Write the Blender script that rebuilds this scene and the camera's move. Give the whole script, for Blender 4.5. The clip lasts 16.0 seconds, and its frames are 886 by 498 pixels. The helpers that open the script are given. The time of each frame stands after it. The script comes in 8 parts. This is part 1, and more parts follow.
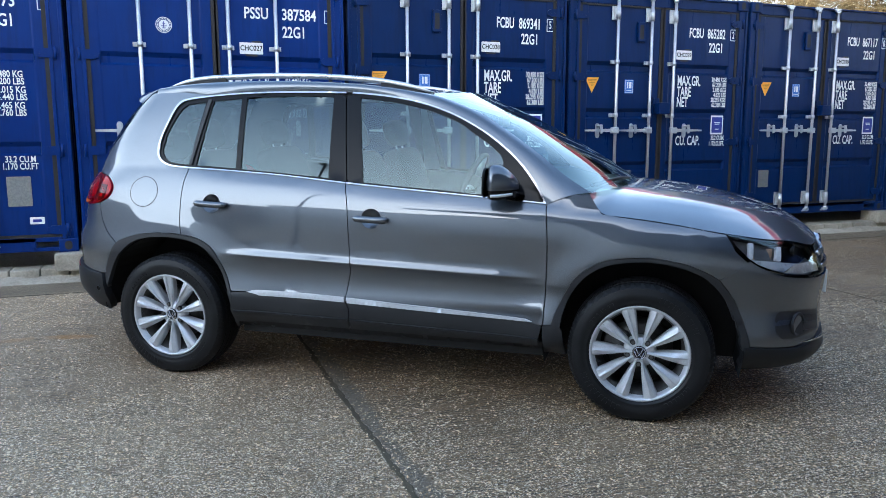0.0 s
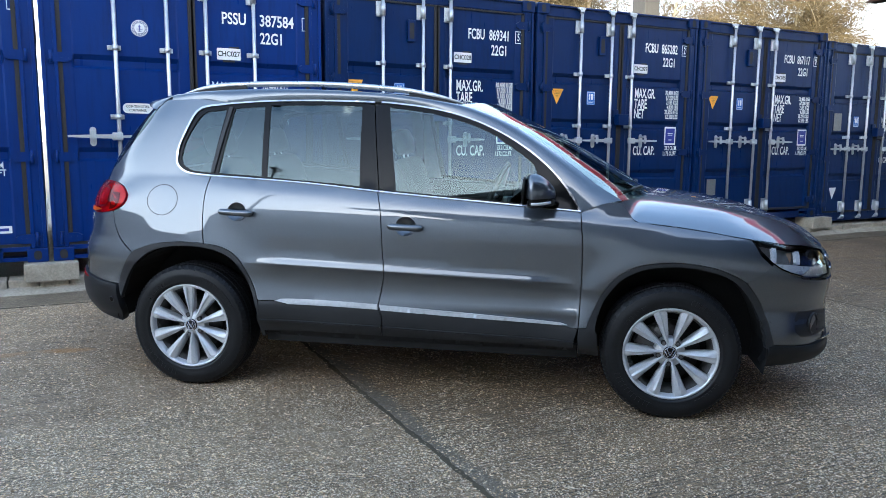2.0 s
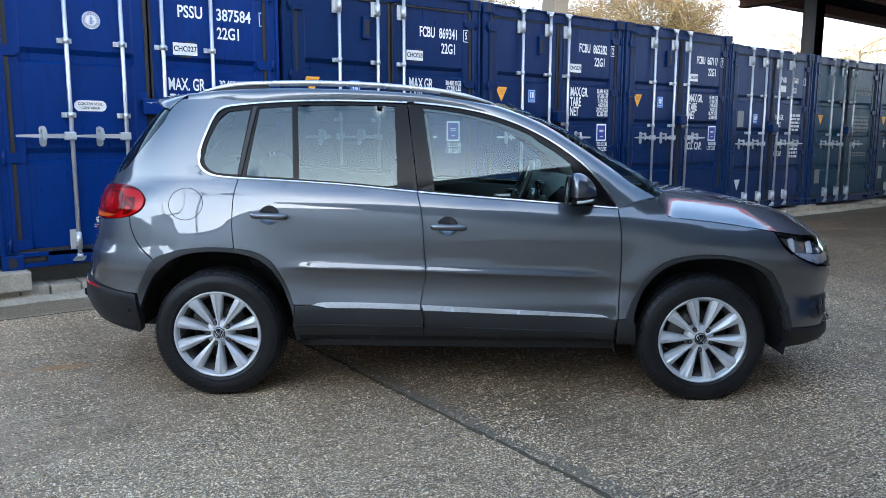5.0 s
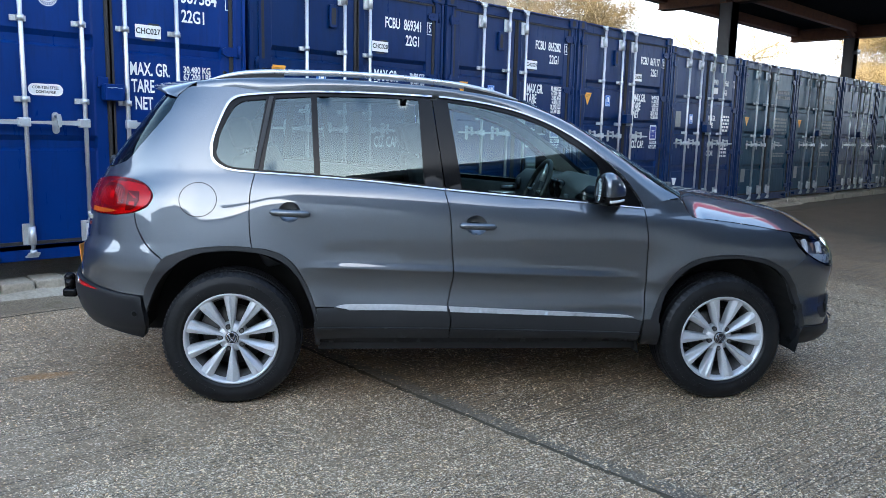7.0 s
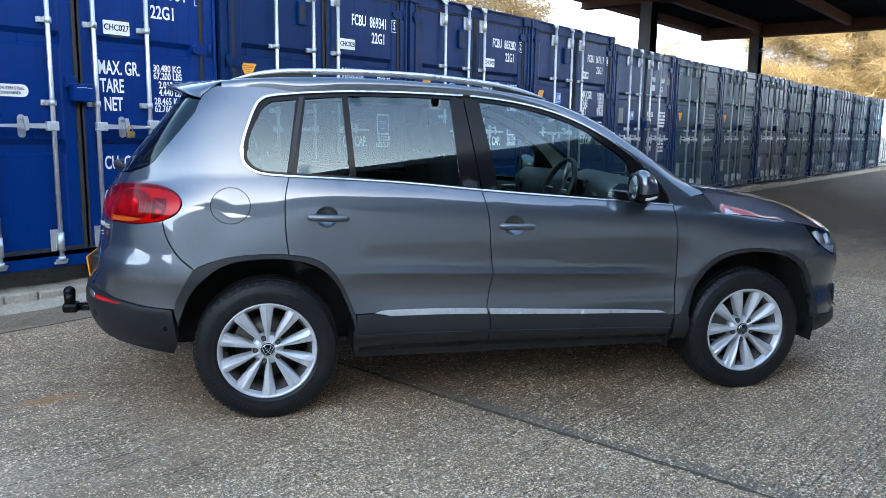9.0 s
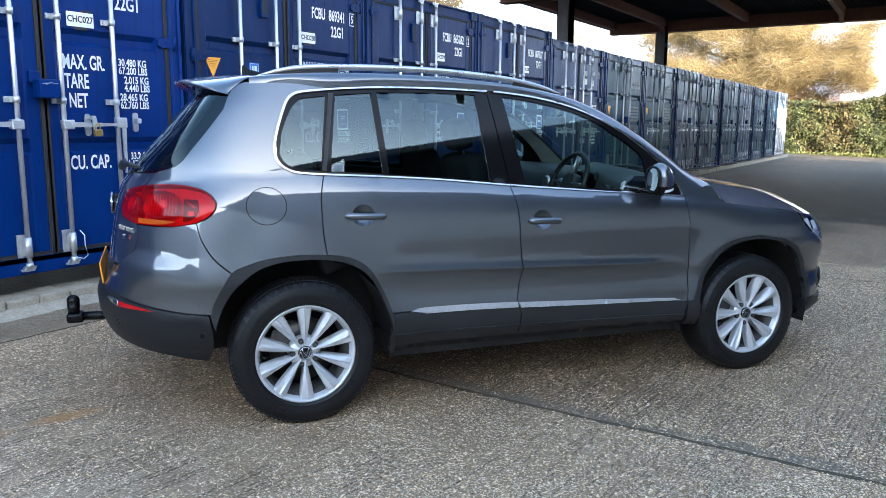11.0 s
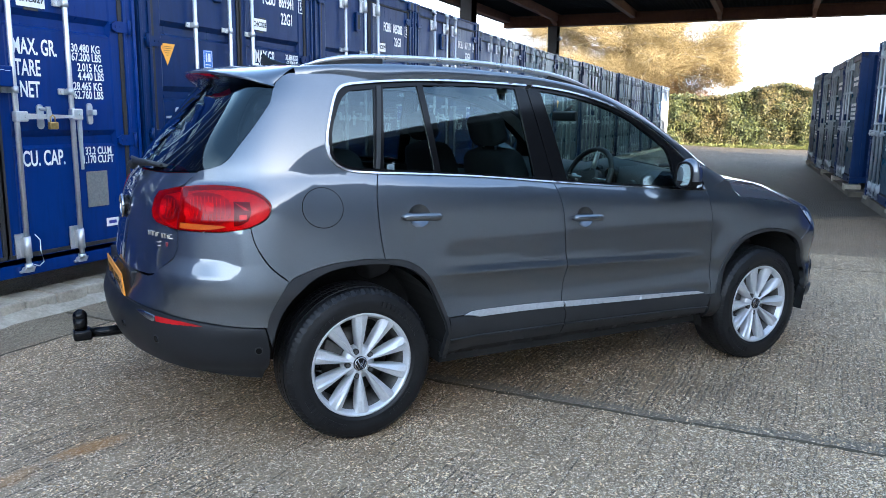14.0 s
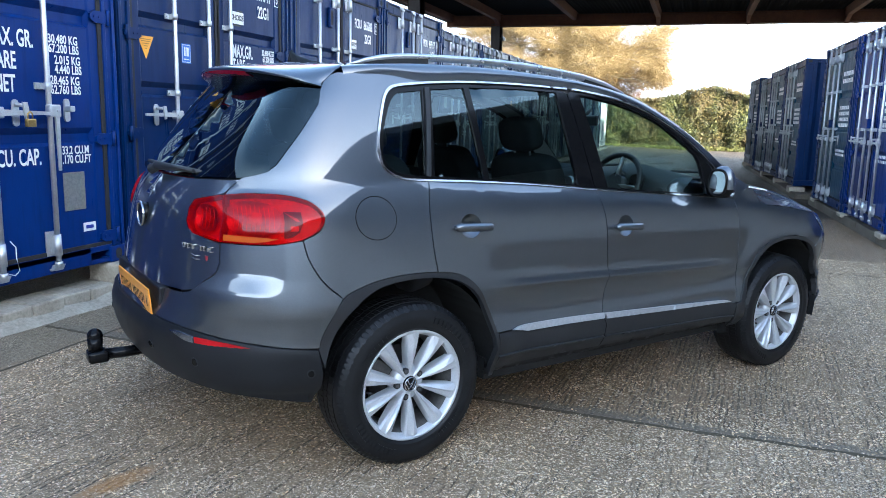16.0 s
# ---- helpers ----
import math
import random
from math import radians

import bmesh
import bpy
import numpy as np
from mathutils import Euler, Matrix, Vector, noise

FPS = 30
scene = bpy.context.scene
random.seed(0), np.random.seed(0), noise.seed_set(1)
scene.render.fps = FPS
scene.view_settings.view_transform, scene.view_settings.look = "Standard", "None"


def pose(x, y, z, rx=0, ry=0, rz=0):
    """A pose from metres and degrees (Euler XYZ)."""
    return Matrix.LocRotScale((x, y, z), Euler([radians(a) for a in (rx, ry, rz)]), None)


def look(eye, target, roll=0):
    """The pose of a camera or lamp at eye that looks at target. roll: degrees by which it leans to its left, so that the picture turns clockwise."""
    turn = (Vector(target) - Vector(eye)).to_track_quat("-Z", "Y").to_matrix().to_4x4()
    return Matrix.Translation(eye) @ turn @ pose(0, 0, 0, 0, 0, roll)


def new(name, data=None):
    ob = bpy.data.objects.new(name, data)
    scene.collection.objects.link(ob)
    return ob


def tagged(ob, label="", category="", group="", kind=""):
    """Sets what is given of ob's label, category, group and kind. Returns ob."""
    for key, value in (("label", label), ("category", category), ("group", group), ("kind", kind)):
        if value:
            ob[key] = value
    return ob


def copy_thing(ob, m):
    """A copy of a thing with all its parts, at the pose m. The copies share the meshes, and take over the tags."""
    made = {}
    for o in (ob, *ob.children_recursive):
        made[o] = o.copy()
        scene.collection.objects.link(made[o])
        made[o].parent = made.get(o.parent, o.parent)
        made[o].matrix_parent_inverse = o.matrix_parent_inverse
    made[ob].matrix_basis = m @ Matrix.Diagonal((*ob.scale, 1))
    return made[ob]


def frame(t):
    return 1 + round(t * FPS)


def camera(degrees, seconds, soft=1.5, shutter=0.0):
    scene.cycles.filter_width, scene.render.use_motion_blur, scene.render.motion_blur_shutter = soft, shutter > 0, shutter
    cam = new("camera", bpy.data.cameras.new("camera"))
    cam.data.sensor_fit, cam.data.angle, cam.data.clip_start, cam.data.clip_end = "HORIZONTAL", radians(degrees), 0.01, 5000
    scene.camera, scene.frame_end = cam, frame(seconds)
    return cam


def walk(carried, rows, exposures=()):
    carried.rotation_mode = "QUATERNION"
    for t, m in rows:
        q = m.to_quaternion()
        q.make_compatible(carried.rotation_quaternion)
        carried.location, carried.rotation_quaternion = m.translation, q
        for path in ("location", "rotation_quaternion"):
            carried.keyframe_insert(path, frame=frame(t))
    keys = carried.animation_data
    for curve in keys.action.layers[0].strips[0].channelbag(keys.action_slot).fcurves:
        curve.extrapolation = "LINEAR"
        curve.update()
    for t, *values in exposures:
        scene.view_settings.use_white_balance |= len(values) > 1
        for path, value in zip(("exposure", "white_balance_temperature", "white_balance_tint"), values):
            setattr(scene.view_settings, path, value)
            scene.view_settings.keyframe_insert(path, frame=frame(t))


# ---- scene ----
cam = camera(60.4, 16.0, soft=0.45)
PATH = [
    (0, (0.081, -7.491, 1.381), (0.79, -5.644, 1.081), -0.1),
    (0.5, (-0.113, -7.473, 1.392), (0.65, -5.648, 1.096), 0.1),
    (1, (-0.301, -7.455, 1.388), (0.517, -5.653, 1.098), 0.2),
    (1.5, (-0.421, -7.402, 1.39), (0.445, -5.621, 1.105), 0.3),
    (2, (-0.513, -7.316, 1.39), (0.398, -5.557, 1.11), 0.4),
    (2.5, (-0.588, -7.249, 1.397), (0.366, -5.514, 1.116), 0.5),
    (3, (-0.712, -7.188, 1.408), (0.288, -5.479, 1.125), 0.4),
    (3.5, (-0.897, -7.122, 1.414), (0.149, -5.441, 1.129), 0.4),
    (4, (-1.029, -7.055, 1.414), (0.063, -5.403, 1.127), 0.3),
    (6.5, (-1.618, -6.517, 1.416), (-0.288, -5.054, 1.114), 0.9),
    (7, (-1.687, -6.376, 1.421), (-0.313, -4.955, 1.115), 1.4),
    (7.5, (-1.754, -6.261, 1.422), (-0.338, -4.882, 1.115), 1.5),
    (8, (-1.888, -6.108, 1.427), (-0.431, -4.772, 1.122), 1.4),
    (8.5, (-2.018, -5.973, 1.426), (-0.524, -4.679, 1.119), 1.1),
    (9, (-2.073, -5.858, 1.421), (-0.544, -4.606, 1.113), 0.8),
    (11.5, (-2.498, -5.219, 1.433), (-0.798, -4.218, 1.106), 0.4),
    (12, (-2.519, -5.099, 1.442), (-0.792, -4.146, 1.11), 0.5),
    (12.5, (-2.559, -4.966, 1.439), (-0.806, -4.064, 1.102), 0.6),
    (13, (-2.615, -4.797, 1.445), (-0.838, -3.946, 1.105), 0.9),
    (13.5, (-2.682, -4.661, 1.447), (-0.885, -3.853, 1.105), 0.9),
    (14, (-2.679, -4.547, 1.441), (-0.868, -3.773, 1.098), 0.6),
    (14.5, (-2.634, -4.431, 1.447), (-0.809, -3.69, 1.099), 0.5),
    (15, (-2.601, -4.32, 1.442), (-0.761, -3.619, 1.093), 0.5),
    (15.5, (-2.616, -4.156, 1.455), (-0.758, -3.503, 1.108), 0.9),
    (16, (-2.68, -3.988, 1.458), (-0.805, -3.383, 1.113), 1.4),
]
walk(cam, [(t, look(eye, target, roll)) for t, eye, target, roll in PATH], [(0.0, 2.72, 5550.0, 8.0), (7.0, 2.86, 5510.0, 8.0), (16.0, 3.08, 5390.0, 8.0)])

# ---- sky, sun ----
SUN_EL, SUN_AZ = 12.0, 235.0          # degrees; azimuth counter-clockwise from +x, towards the sun
world = bpy.data.worlds.new("sky")
scene.world = world
world.use_nodes = True
wn = world.node_tree.nodes
wl = world.node_tree.links
sky = wn.new("ShaderNodeTexSky")
sky.sky_type = "NISHITA"
sky.sun_disc = False
sky.sun_elevation = radians(SUN_EL)
sky.sun_rotation = radians(90 - SUN_AZ)
sky.air_density, sky.dust_density, sky.ozone_density = 1.0, 2.5, 1.2
# thin bright haze, whiter than the clear sky behind it
tc = wn.new("ShaderNodeTexCoord")
mp = wn.new("ShaderNodeMapping")
mp.inputs["Scale"].default_value = (1.0, 1.0, 2.6)
cn = wn.new("ShaderNodeTexNoise")
cn.inputs["Scale"].default_value = 2.2
cn.inputs["Detail"].default_value = 7.0
cn.inputs["Roughness"].default_value = 0.55
cr = wn.new("ShaderNodeValToRGB")
cr.color_ramp.elements[0].position, cr.color_ramp.elements[1].position = 0.25, 0.60
cr.color_ramp.elements[0].color = (0.45, 0.45, 0.45, 1)
mixc = wn.new("ShaderNodeMixRGB")
mixc.inputs["Color2"].default_value = (6.6, 6.9, 7.0, 1)
wl.new(tc.outputs["Generated"], mp.inputs["Vector"])
wl.new(mp.outputs["Vector"], cn.inputs["Vector"])
wl.new(cn.outputs["Fac"], cr.inputs["Fac"])
# the haze gathers towards the horizon; overhead the sky is clear
zs = wn.new("ShaderNodeSeparateXYZ")
zr = wn.new("ShaderNodeMapRange")
zr.inputs["From Min"].default_value, zr.inputs["From Max"].default_value = 0.28, 0.64
zr.inputs["To Min"].default_value, zr.inputs["To Max"].default_value = 1.0, 0.03
zm = wn.new("ShaderNodeMath")
zm.operation = "MULTIPLY"
wl.new(tc.outputs["Generated"], zs.inputs["Vector"])
wl.new(zs.outputs["Z"], zr.inputs["Value"])
wl.new(cr.outputs["Color"], zm.inputs[0])
wl.new(zr.outputs["Result"], zm.inputs[1])
wl.new(zm.outputs["Value"], mixc.inputs["Fac"])
wl.new(sky.outputs["Color"], mixc.inputs["Color1"])
wl.new(mixc.outputs["Color"], wn["Background"].inputs["Color"])
wn["Background"].inputs["Strength"].default_value = 0.125

sun = new("sun", bpy.data.lights.new("sun", "SUN"))
sun.data.energy, sun.data.angle, sun.data.color = 3.8, radians(0.6), (1.0, 0.86, 0.68)
ce, se = math.cos(radians(SUN_EL)), math.sin(radians(SUN_EL))
ca, sa = math.cos(radians(SUN_AZ)), math.sin(radians(SUN_AZ))
sun.matrix_world = look((40 * ce * ca, 40 * ce * sa, 40 * se), (0, 0, 0))

# ---- materials ----
def mat(name, color, rough=0.5, metal=0.0, coat=0.0, spec=0.5):
    m = bpy.data.materials.new(name)
    m.use_nodes = True
    b = m.node_tree.nodes["Principled BSDF"]
    b.inputs["Base Color"].default_value = (*color, 1)
    b.inputs["Roughness"].default_value = rough
    b.inputs["Metallic"].default_value = metal
    b.inputs["Coat Weight"].default_value = coat
    b.inputs["Coat Roughness"].default_value = 0.03
    b.inputs["Specular IOR Level"].default_value = spec
    return m


def node(m, kind, **inputs):
    n = m.node_tree.nodes.new(kind)
    for k, v in inputs.items():
        n.inputs[k.replace("_", " ")].default_value = v
    return n


def link(m, a, b):
    m.node_tree.links.new(a, b)


def bsdf(m):
    return m.node_tree.nodes["Principled BSDF"]


def coords(m, scale=(1, 1, 1), rot=(0, 0, 0)):
    t = node(m, "ShaderNodeTexCoord")
    p = node(m, "ShaderNodeMapping")
    p.inputs["Scale"].default_value = scale
    p.inputs["Rotation"].default_value = rot
    link(m, t.outputs["Object"], p.inputs["Vector"])
    return p.outputs["Vector"]


def noise_tex(m, vec, scale, detail=4.0, rough=0.6):
    n = node(m, "ShaderNodeTexNoise", Scale=scale, Detail=detail, Roughness=rough)
    link(m, vec, n.inputs["Vector"])
    return n.outputs["Fac"]


def ramp(m, fac, stops):
    r = node(m, "ShaderNodeValToRGB")
    e = r.color_ramp.elements
    while len(e) < len(stops):
        e.new(0.5)
    for el, (p, c) in zip(e, stops):
        el.position = p
        el.color = (*c, 1) if len(c) == 3 else c
    link(m, fac, r.inputs["Fac"])
    return r.outputs["Color"]


def mix(m, fac, a, b, mode="MIX"):
    n = node(m, "ShaderNodeMixRGB")
    n.blend_type = mode
    for s, v in (("Fac", fac), ("Color1", a), ("Color2", b)):
        if hasattr(v, "links"):
            link(m, v, n.inputs[s])
        else:
            n.inputs[s].default_value = v if s == "Fac" or len(v) == 4 else (*v, 1)
    return n.outputs["Color"]


def bump(m, height, strength=0.3, distance=0.01):
    b = node(m, "ShaderNodeBump", Strength=strength, Distance=distance)
    link(m, height, b.inputs["Height"])
    link(m, b.outputs["Normal"], bsdf(m).inputs["Normal"])


def varied(name, c0, c1, rough=0.6, scale=6.0, metal=0.0, fine=60.0, bumps=0.15, dist=0.004, spec=0.5):
    """Two-scale variation between two colours, with fine relief."""
    m = mat(name, c0, rough, metal, spec=spec)
    v = coords(m)
    a, f = noise_tex(m, v, scale, 5), noise_tex(m, v, fine, 3)
    big = ramp(m, a, [(0.32, c0), (0.68, c1)])
    lo = tuple(x * 0.75 for x in c0)
    col = mix(m, 0.35, big, ramp(m, f, [(0.35, lo), (0.65, c1)]))
    link(m, col, bsdf(m).inputs["Base Color"])
    rr = node(m, "ShaderNodeMapRange")
    rr.inputs["To Min"].default_value, rr.inputs["To Max"].default_value = max(0.02, rough - 0.12), min(1, rough + 0.12)
    link(m, a, rr.inputs["Value"])
    link(m, rr.outputs["Result"], bsdf(m).inputs["Roughness"])
    if bumps:
        bump(m, f, bumps, dist)
    return m


def container_paint(name, base, faded, rust=(0.10, 0.05, 0.03)):
    m = mat(name, base, 0.36, spec=0.17)
    v = coords(m)
    vs = coords(m, (6, 6, 0.7))
    a = noise_tex(m, v, 1.3, 5)
    streak = noise_tex(m, vs, 3.0, 5)
    f = noise_tex(m, v, 90, 3)
    c = mix(m, ramp(m, a, [(0.3, (0, 0, 0)), (0.75, (1, 1, 1))]), base, faded)
    c = mix(m, ramp(m, streak, [(0.50, (0, 0, 0)), (0.78, (0.55, 0.55, 0.55))]), c, tuple(x * 0.55 for x in base))
    spots = noise_tex(m, v, 23, 6, 0.7)
    c = mix(m, ramp(m, spots, [(0.725, (0, 0, 0)), (0.745, (1, 1, 1))]), c, rust)
    link(m, c, bsdf(m).inputs["Base Color"])
    link(m, ramp(m, streak, [(0.3, (0.26, 0.26, 0.26)), (0.7, (0.46, 0.46, 0.46))]), bsdf(m).inputs["Roughness"])
    big = noise_tex(m, v, 3.5, 2)
    bump(m, mix(m, 0.12, big, f), 0.22, 0.02)
    return m


M_BLUE = container_paint("blue container paint", (0.0023, 0.0193, 0.127), (0.0040, 0.0278, 0.153))
M_BLUE_OLD = container_paint("weathered blue container paint", (0.0040, 0.0175, 0.076), (0.0100, 0.0300, 0.100))
M_BLUE_DEEP = container_paint("deep blue container paint", (0.0013, 0.0130, 0.066), (0.0027, 0.0185, 0.084))
# door colour greyed to stand for the sky's sheen at grazing angles
M_SLATESHEEN = container_paint("blue container paint greyed for sky sheen", (0.0060, 0.0360, 0.070), (0.0130, 0.0510, 0.092))
bsdf(M_SLATESHEEN).inputs["Specular IOR Level"].default_value = 0.09
# sunlight on the row's last container, put into its paint as off-white
M_SUNPALE = container_paint("container paint whitened for sunlight", (0.55, 0.56, 0.55), (0.65, 0.65, 0.63))
M_GALV = varied("galvanised steel", (0.48, 0.50, 0.52), (0.62, 0.64, 0.66), 0.42, 9, 0.72, 120, 0.08)
# the same steel with the canopy's shade put into its colour
M_GALVSHADE = varied("galvanised steel darkened for shade", (0.36, 0.39, 0.42), (0.50, 0.53, 0.56), 0.5, 9, 0.7, 120, 0.08)
# greyer print for the far containers
M_GREYPRINT = varied("dull grey print", (0.11, 0.125, 0.14), (0.19, 0.205, 0.22), 0.6, 9, bumps=0)
M_GASKET = varied("dirty rubber gasket", (0.010, 0.010, 0.011), (0.026, 0.023, 0.022), 0.8, 8)
M_WHITE = varied("white vinyl decal", (0.74, 0.75, 0.76), (0.82, 0.82, 0.82), 0.55, 14, bumps=0)
M_BLACK = varied("black plastic", (0.012, 0.012, 0.013), (0.02, 0.02, 0.021), 0.5, 30)
M_ORANGE = varied("orange decal", (0.80, 0.34, 0.02), (0.85, 0.40, 0.04), 0.5, 20, bumps=0)
M_TRIPRINT = varied("brown print", (0.30, 0.13, 0.01), (0.36, 0.16, 0.02), 0.5, 20, bumps=0)
M_SIGNBLUE = varied("blue decal", (0.03, 0.13, 0.48), (0.05, 0.18, 0.55), 0.45, 20, bumps=0)
M_SIGNNAVY = varied("navy decal", (0.015, 0.025, 0.22), (0.02, 0.035, 0.28), 0.45, 20, bumps=0)
M_PLATE = varied("dull metal data plate", (0.22, 0.23, 0.23), (0.30, 0.30, 0.29), 0.5, 30, 0.6)
M_BRASS = varied("brass", (0.45, 0.30, 0.10), (0.6, 0.42, 0.16), 0.35, 30, 0.9)
M_CONC = varied("rough grey concrete", (0.25, 0.218, 0.168), (0.44, 0.395, 0.315), 0.9, 5.0, 0, 45, 0.7, 0.010)
M_CONCDARK = varied("dark brown concrete", (0.075, 0.062, 0.045), (0.16, 0.14, 0.11), 0.95, 2.2, 0, 40, 0.5, 0.008)
M_STEEL = varied("dark painted steel", (0.028, 0.024, 0.022), (0.05, 0.042, 0.036), 0.6, 4)
M_POST = varied("weathered grey concrete post", (0.030, 0.027, 0.022), (0.056, 0.052, 0.043), 0.9, 3.0, 0, 45, 0.4, 0.006)
M_RUST = varied("rusty brown timber and steel", (0.070, 0.028, 0.013), (0.145, 0.060, 0.028), 0.85, 5, 0, 40, 0.3)
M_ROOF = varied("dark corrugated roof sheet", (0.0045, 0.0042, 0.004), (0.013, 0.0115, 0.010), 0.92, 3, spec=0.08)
M_RED = varied("red painted fascia", (0.15, 0.004, 0.012), (0.19, 0.007, 0.016), 0.45, 5, bumps=0)
M_FASCW = varied("white painted strip", (0.40, 0.40, 0.39), (0.46, 0.46, 0.45), 0.5, 8, bumps=0)
M_CLAD = varied("grey building cladding", (0.40, 0.40, 0.40), (0.52, 0.52, 0.51), 0.6, 3)


def rust_patch(m, col):
    """Orange rust marks where something iron once lay."""
    t = node(m, "ShaderNodeTexCoord")
    grain = noise_tex(m, t.outputs["Object"], 22.0, 5, 0.7)
    for (x, y), turn, (lx, ly), most in (((-0.47, -1.985), -16, (0.26, 0.085), 0.55), ((-0.80, -1.945), 8, (0.19, 0.075), 0.35)):
        p = node(m, "ShaderNodeMapping")
        p.vector_type = "TEXTURE"
        p.inputs["Location"].default_value = (x, y, 0.05)
        p.inputs["Rotation"].default_value = (0, 0, radians(turn))
        p.inputs["Scale"].default_value = (lx, ly, 0.5)
        link(m, t.outputs["Object"], p.inputs["Vector"])
        g = node(m, "ShaderNodeTexGradient")
        g.gradient_type = "SPHERICAL"
        link(m, p.outputs["Vector"], g.inputs["Vector"])
        n = node(m, "ShaderNodeMath")
        n.operation = "MULTIPLY"
        link(m, g.outputs["Fac"], n.inputs[0])
        link(m, grain, n.inputs[1])
        col = mix(m, ramp(m, n.outputs[0], [(0.10, (0, 0, 0)), (0.34, (most, most, most))]), col, (0.50, 0.235, 0.060))
    return col


def ground_mat():
    """Brushed, weathered concrete: dark brown-grey paste combed in furrows, with pale angular stones worn out of it."""
    m = mat("brushed aggregate concrete", (0.2, 0.2, 0.19), 0.8)
    v = coords(m)

    def math_node(op, a, b):
        n = node(m, "ShaderNodeMath")
        n.operation = op
        for i, q in enumerate((a, b)):
            if hasattr(q, "links"):
                link(m, q, n.inputs[i])
            else:
                n.inputs[i].default_value = q
        return n.outputs[0]

    def span(val, f0, f1, t0, t1):
        n = node(m, "ShaderNodeMapRange")
        for k, q in (("From Min", f0), ("From Max", f1), ("To Min", t0), ("To Max", t1)):
            n.inputs[k].default_value = q
        link(m, val, n.inputs["Value"])
        return n.outputs["Result"]

    sx = node(m, "ShaderNodeSeparateXYZ")
    link(m, v, sx.inputs["Vector"])
    big = noise_tex(m, v, 0.45, 4)
    mid = noise_tex(m, v, 2.4, 6, 0.65)
    fine = noise_tex(m, v, 95, 5, 0.75)
    base = mix(m, ramp(m, big, [(0.36, (0, 0, 0)), (0.64, (1, 1, 1))]), (0.228, 0.142, 0.070), (0.332, 0.224, 0.126))
    base = mix(m, ramp(m, mid, [(0.40, (0, 0, 0)), (0.66, (0.75, 0.75, 0.75))]), base, (0.235, 0.150, 0.071))
    base = mix(m, ramp(m, fine, [(0.39, (0.95, 0.95, 0.95)), (0.48, (0, 0, 0))]), base, (0.030, 0.025, 0.016))
    base = mix(m, ramp(m, fine, [(0.56, (0, 0, 0)), (0.68, (0.8, 0.8, 0.8))]), base, (0.60, 0.46, 0.31))
    # dust towards -x, its colour also paled for the stronger skylight there
    base = mix(m, math_node("MULTIPLY", span(sx.outputs["X"], 0.6, -2.2, 0.0, 0.80), ramp(m, mid, [(0.30, (0.35, 0.35, 0.35)), (0.62, (1, 1, 1))])), base, (0.60, 0.475, 0.325))
    # furrows of the finishing comb, square to the slab joint, plainest on the slab under the car
    turned = coords(m, (1, 1, 1), (0, 0, radians(4)))
    wv = node(m, "ShaderNodeTexWave", Scale=11.5, Distortion=5.0, Detail=3.0)
    wv.inputs["Detail Scale"].default_value = 0.35
    wv.inputs["Detail Roughness"].default_value = 0.6
    wv.bands_direction = "Y"
    link(m, turned, wv.inputs["Vector"])
    stretch = node(m, "ShaderNodeMapping")
    stretch.inputs["Scale"].default_value = (1.6, 22.0, 1.0)
    link(m, turned, stretch.inputs["Vector"])
    brk = noise_tex(m, stretch.outputs["Vector"], 1.0, 3, 0.55)
    combed = math_node("ADD", wv.outputs["Fac"], span(brk, 0.30, 0.70, 0.55, -0.45))
    combed = math_node("ADD", combed, span(sx.outputs["X"], 0.93, 1.05, 0.07, -0.10))
    combed = math_node("ADD", combed, span(noise_tex(m, v, 1.1, 3), 0.3, 0.7, -0.22, 0.22))
    furrow = ramp(m, combed, [(0.02, (1, 1, 1)), (0.24, (0, 0, 0))])
    base = mix(m, mix(m, 1.0, furrow, (0.7, 0.7, 0.7), "MULTIPLY"), base, (0.040, 0.031, 0.021))
    # traffic has worn more of the paste away on the side away from the containers
    wear = span(sx.outputs["Y"], -3.3, -5.2, -0.12, 0.16)
    wear = math_node("ADD", wear, span(sx.outputs["X"], 0.90, 1.05, 0.10, -0.14))
    wear = math_node("ADD", wear, span(mid, 0.3, 0.7, -0.26, 0.26))
    jit = node(m, "ShaderNodeTexNoise", Scale=55.0, Detail=2.0)
    link(m, v, jit.inputs["Vector"])
    warp = node(m, "ShaderNodeMixRGB", Fac=0.016)
    warp.blend_type = "ADD"
    link(m, v, warp.inputs["Color1"])
    link(m, jit.outputs["Color"], warp.inputs["Color2"])
    col, height = base, None
    # stones: angular cells of two sizes, kept or lost one by one
    for scale, share, r0, r1 in ((44.0, 0.34, 0.32, 0.37), (95.0, 0.48, 0.36, 0.44), (185.0, 0.46, 0.36, 0.46)):
        vo = node(m, "ShaderNodeTexVoronoi", Scale=scale, Randomness=1.0)
        vo.distance = "MANHATTAN" if scale < 90 else "EUCLIDEAN"
        link(m, warp.outputs["Color"], vo.inputs["Vector"])
        sep = node(m, "ShaderNodeSeparateColor")
        link(m, vo.outputs["Color"], sep.inputs["Color"])
        stone = ramp(m, vo.outputs["Distance"], [(r0, (1, 1, 1)), (r1, (0, 0, 0))])
        keep = ramp(m, math_node("ADD", sep.outputs["Red"], wear), [(1.0 - share, (0, 0, 0)), (1.03 - share, (1, 1, 1))])
        stone = mix(m, 1.0, stone, keep, "MULTIPLY")
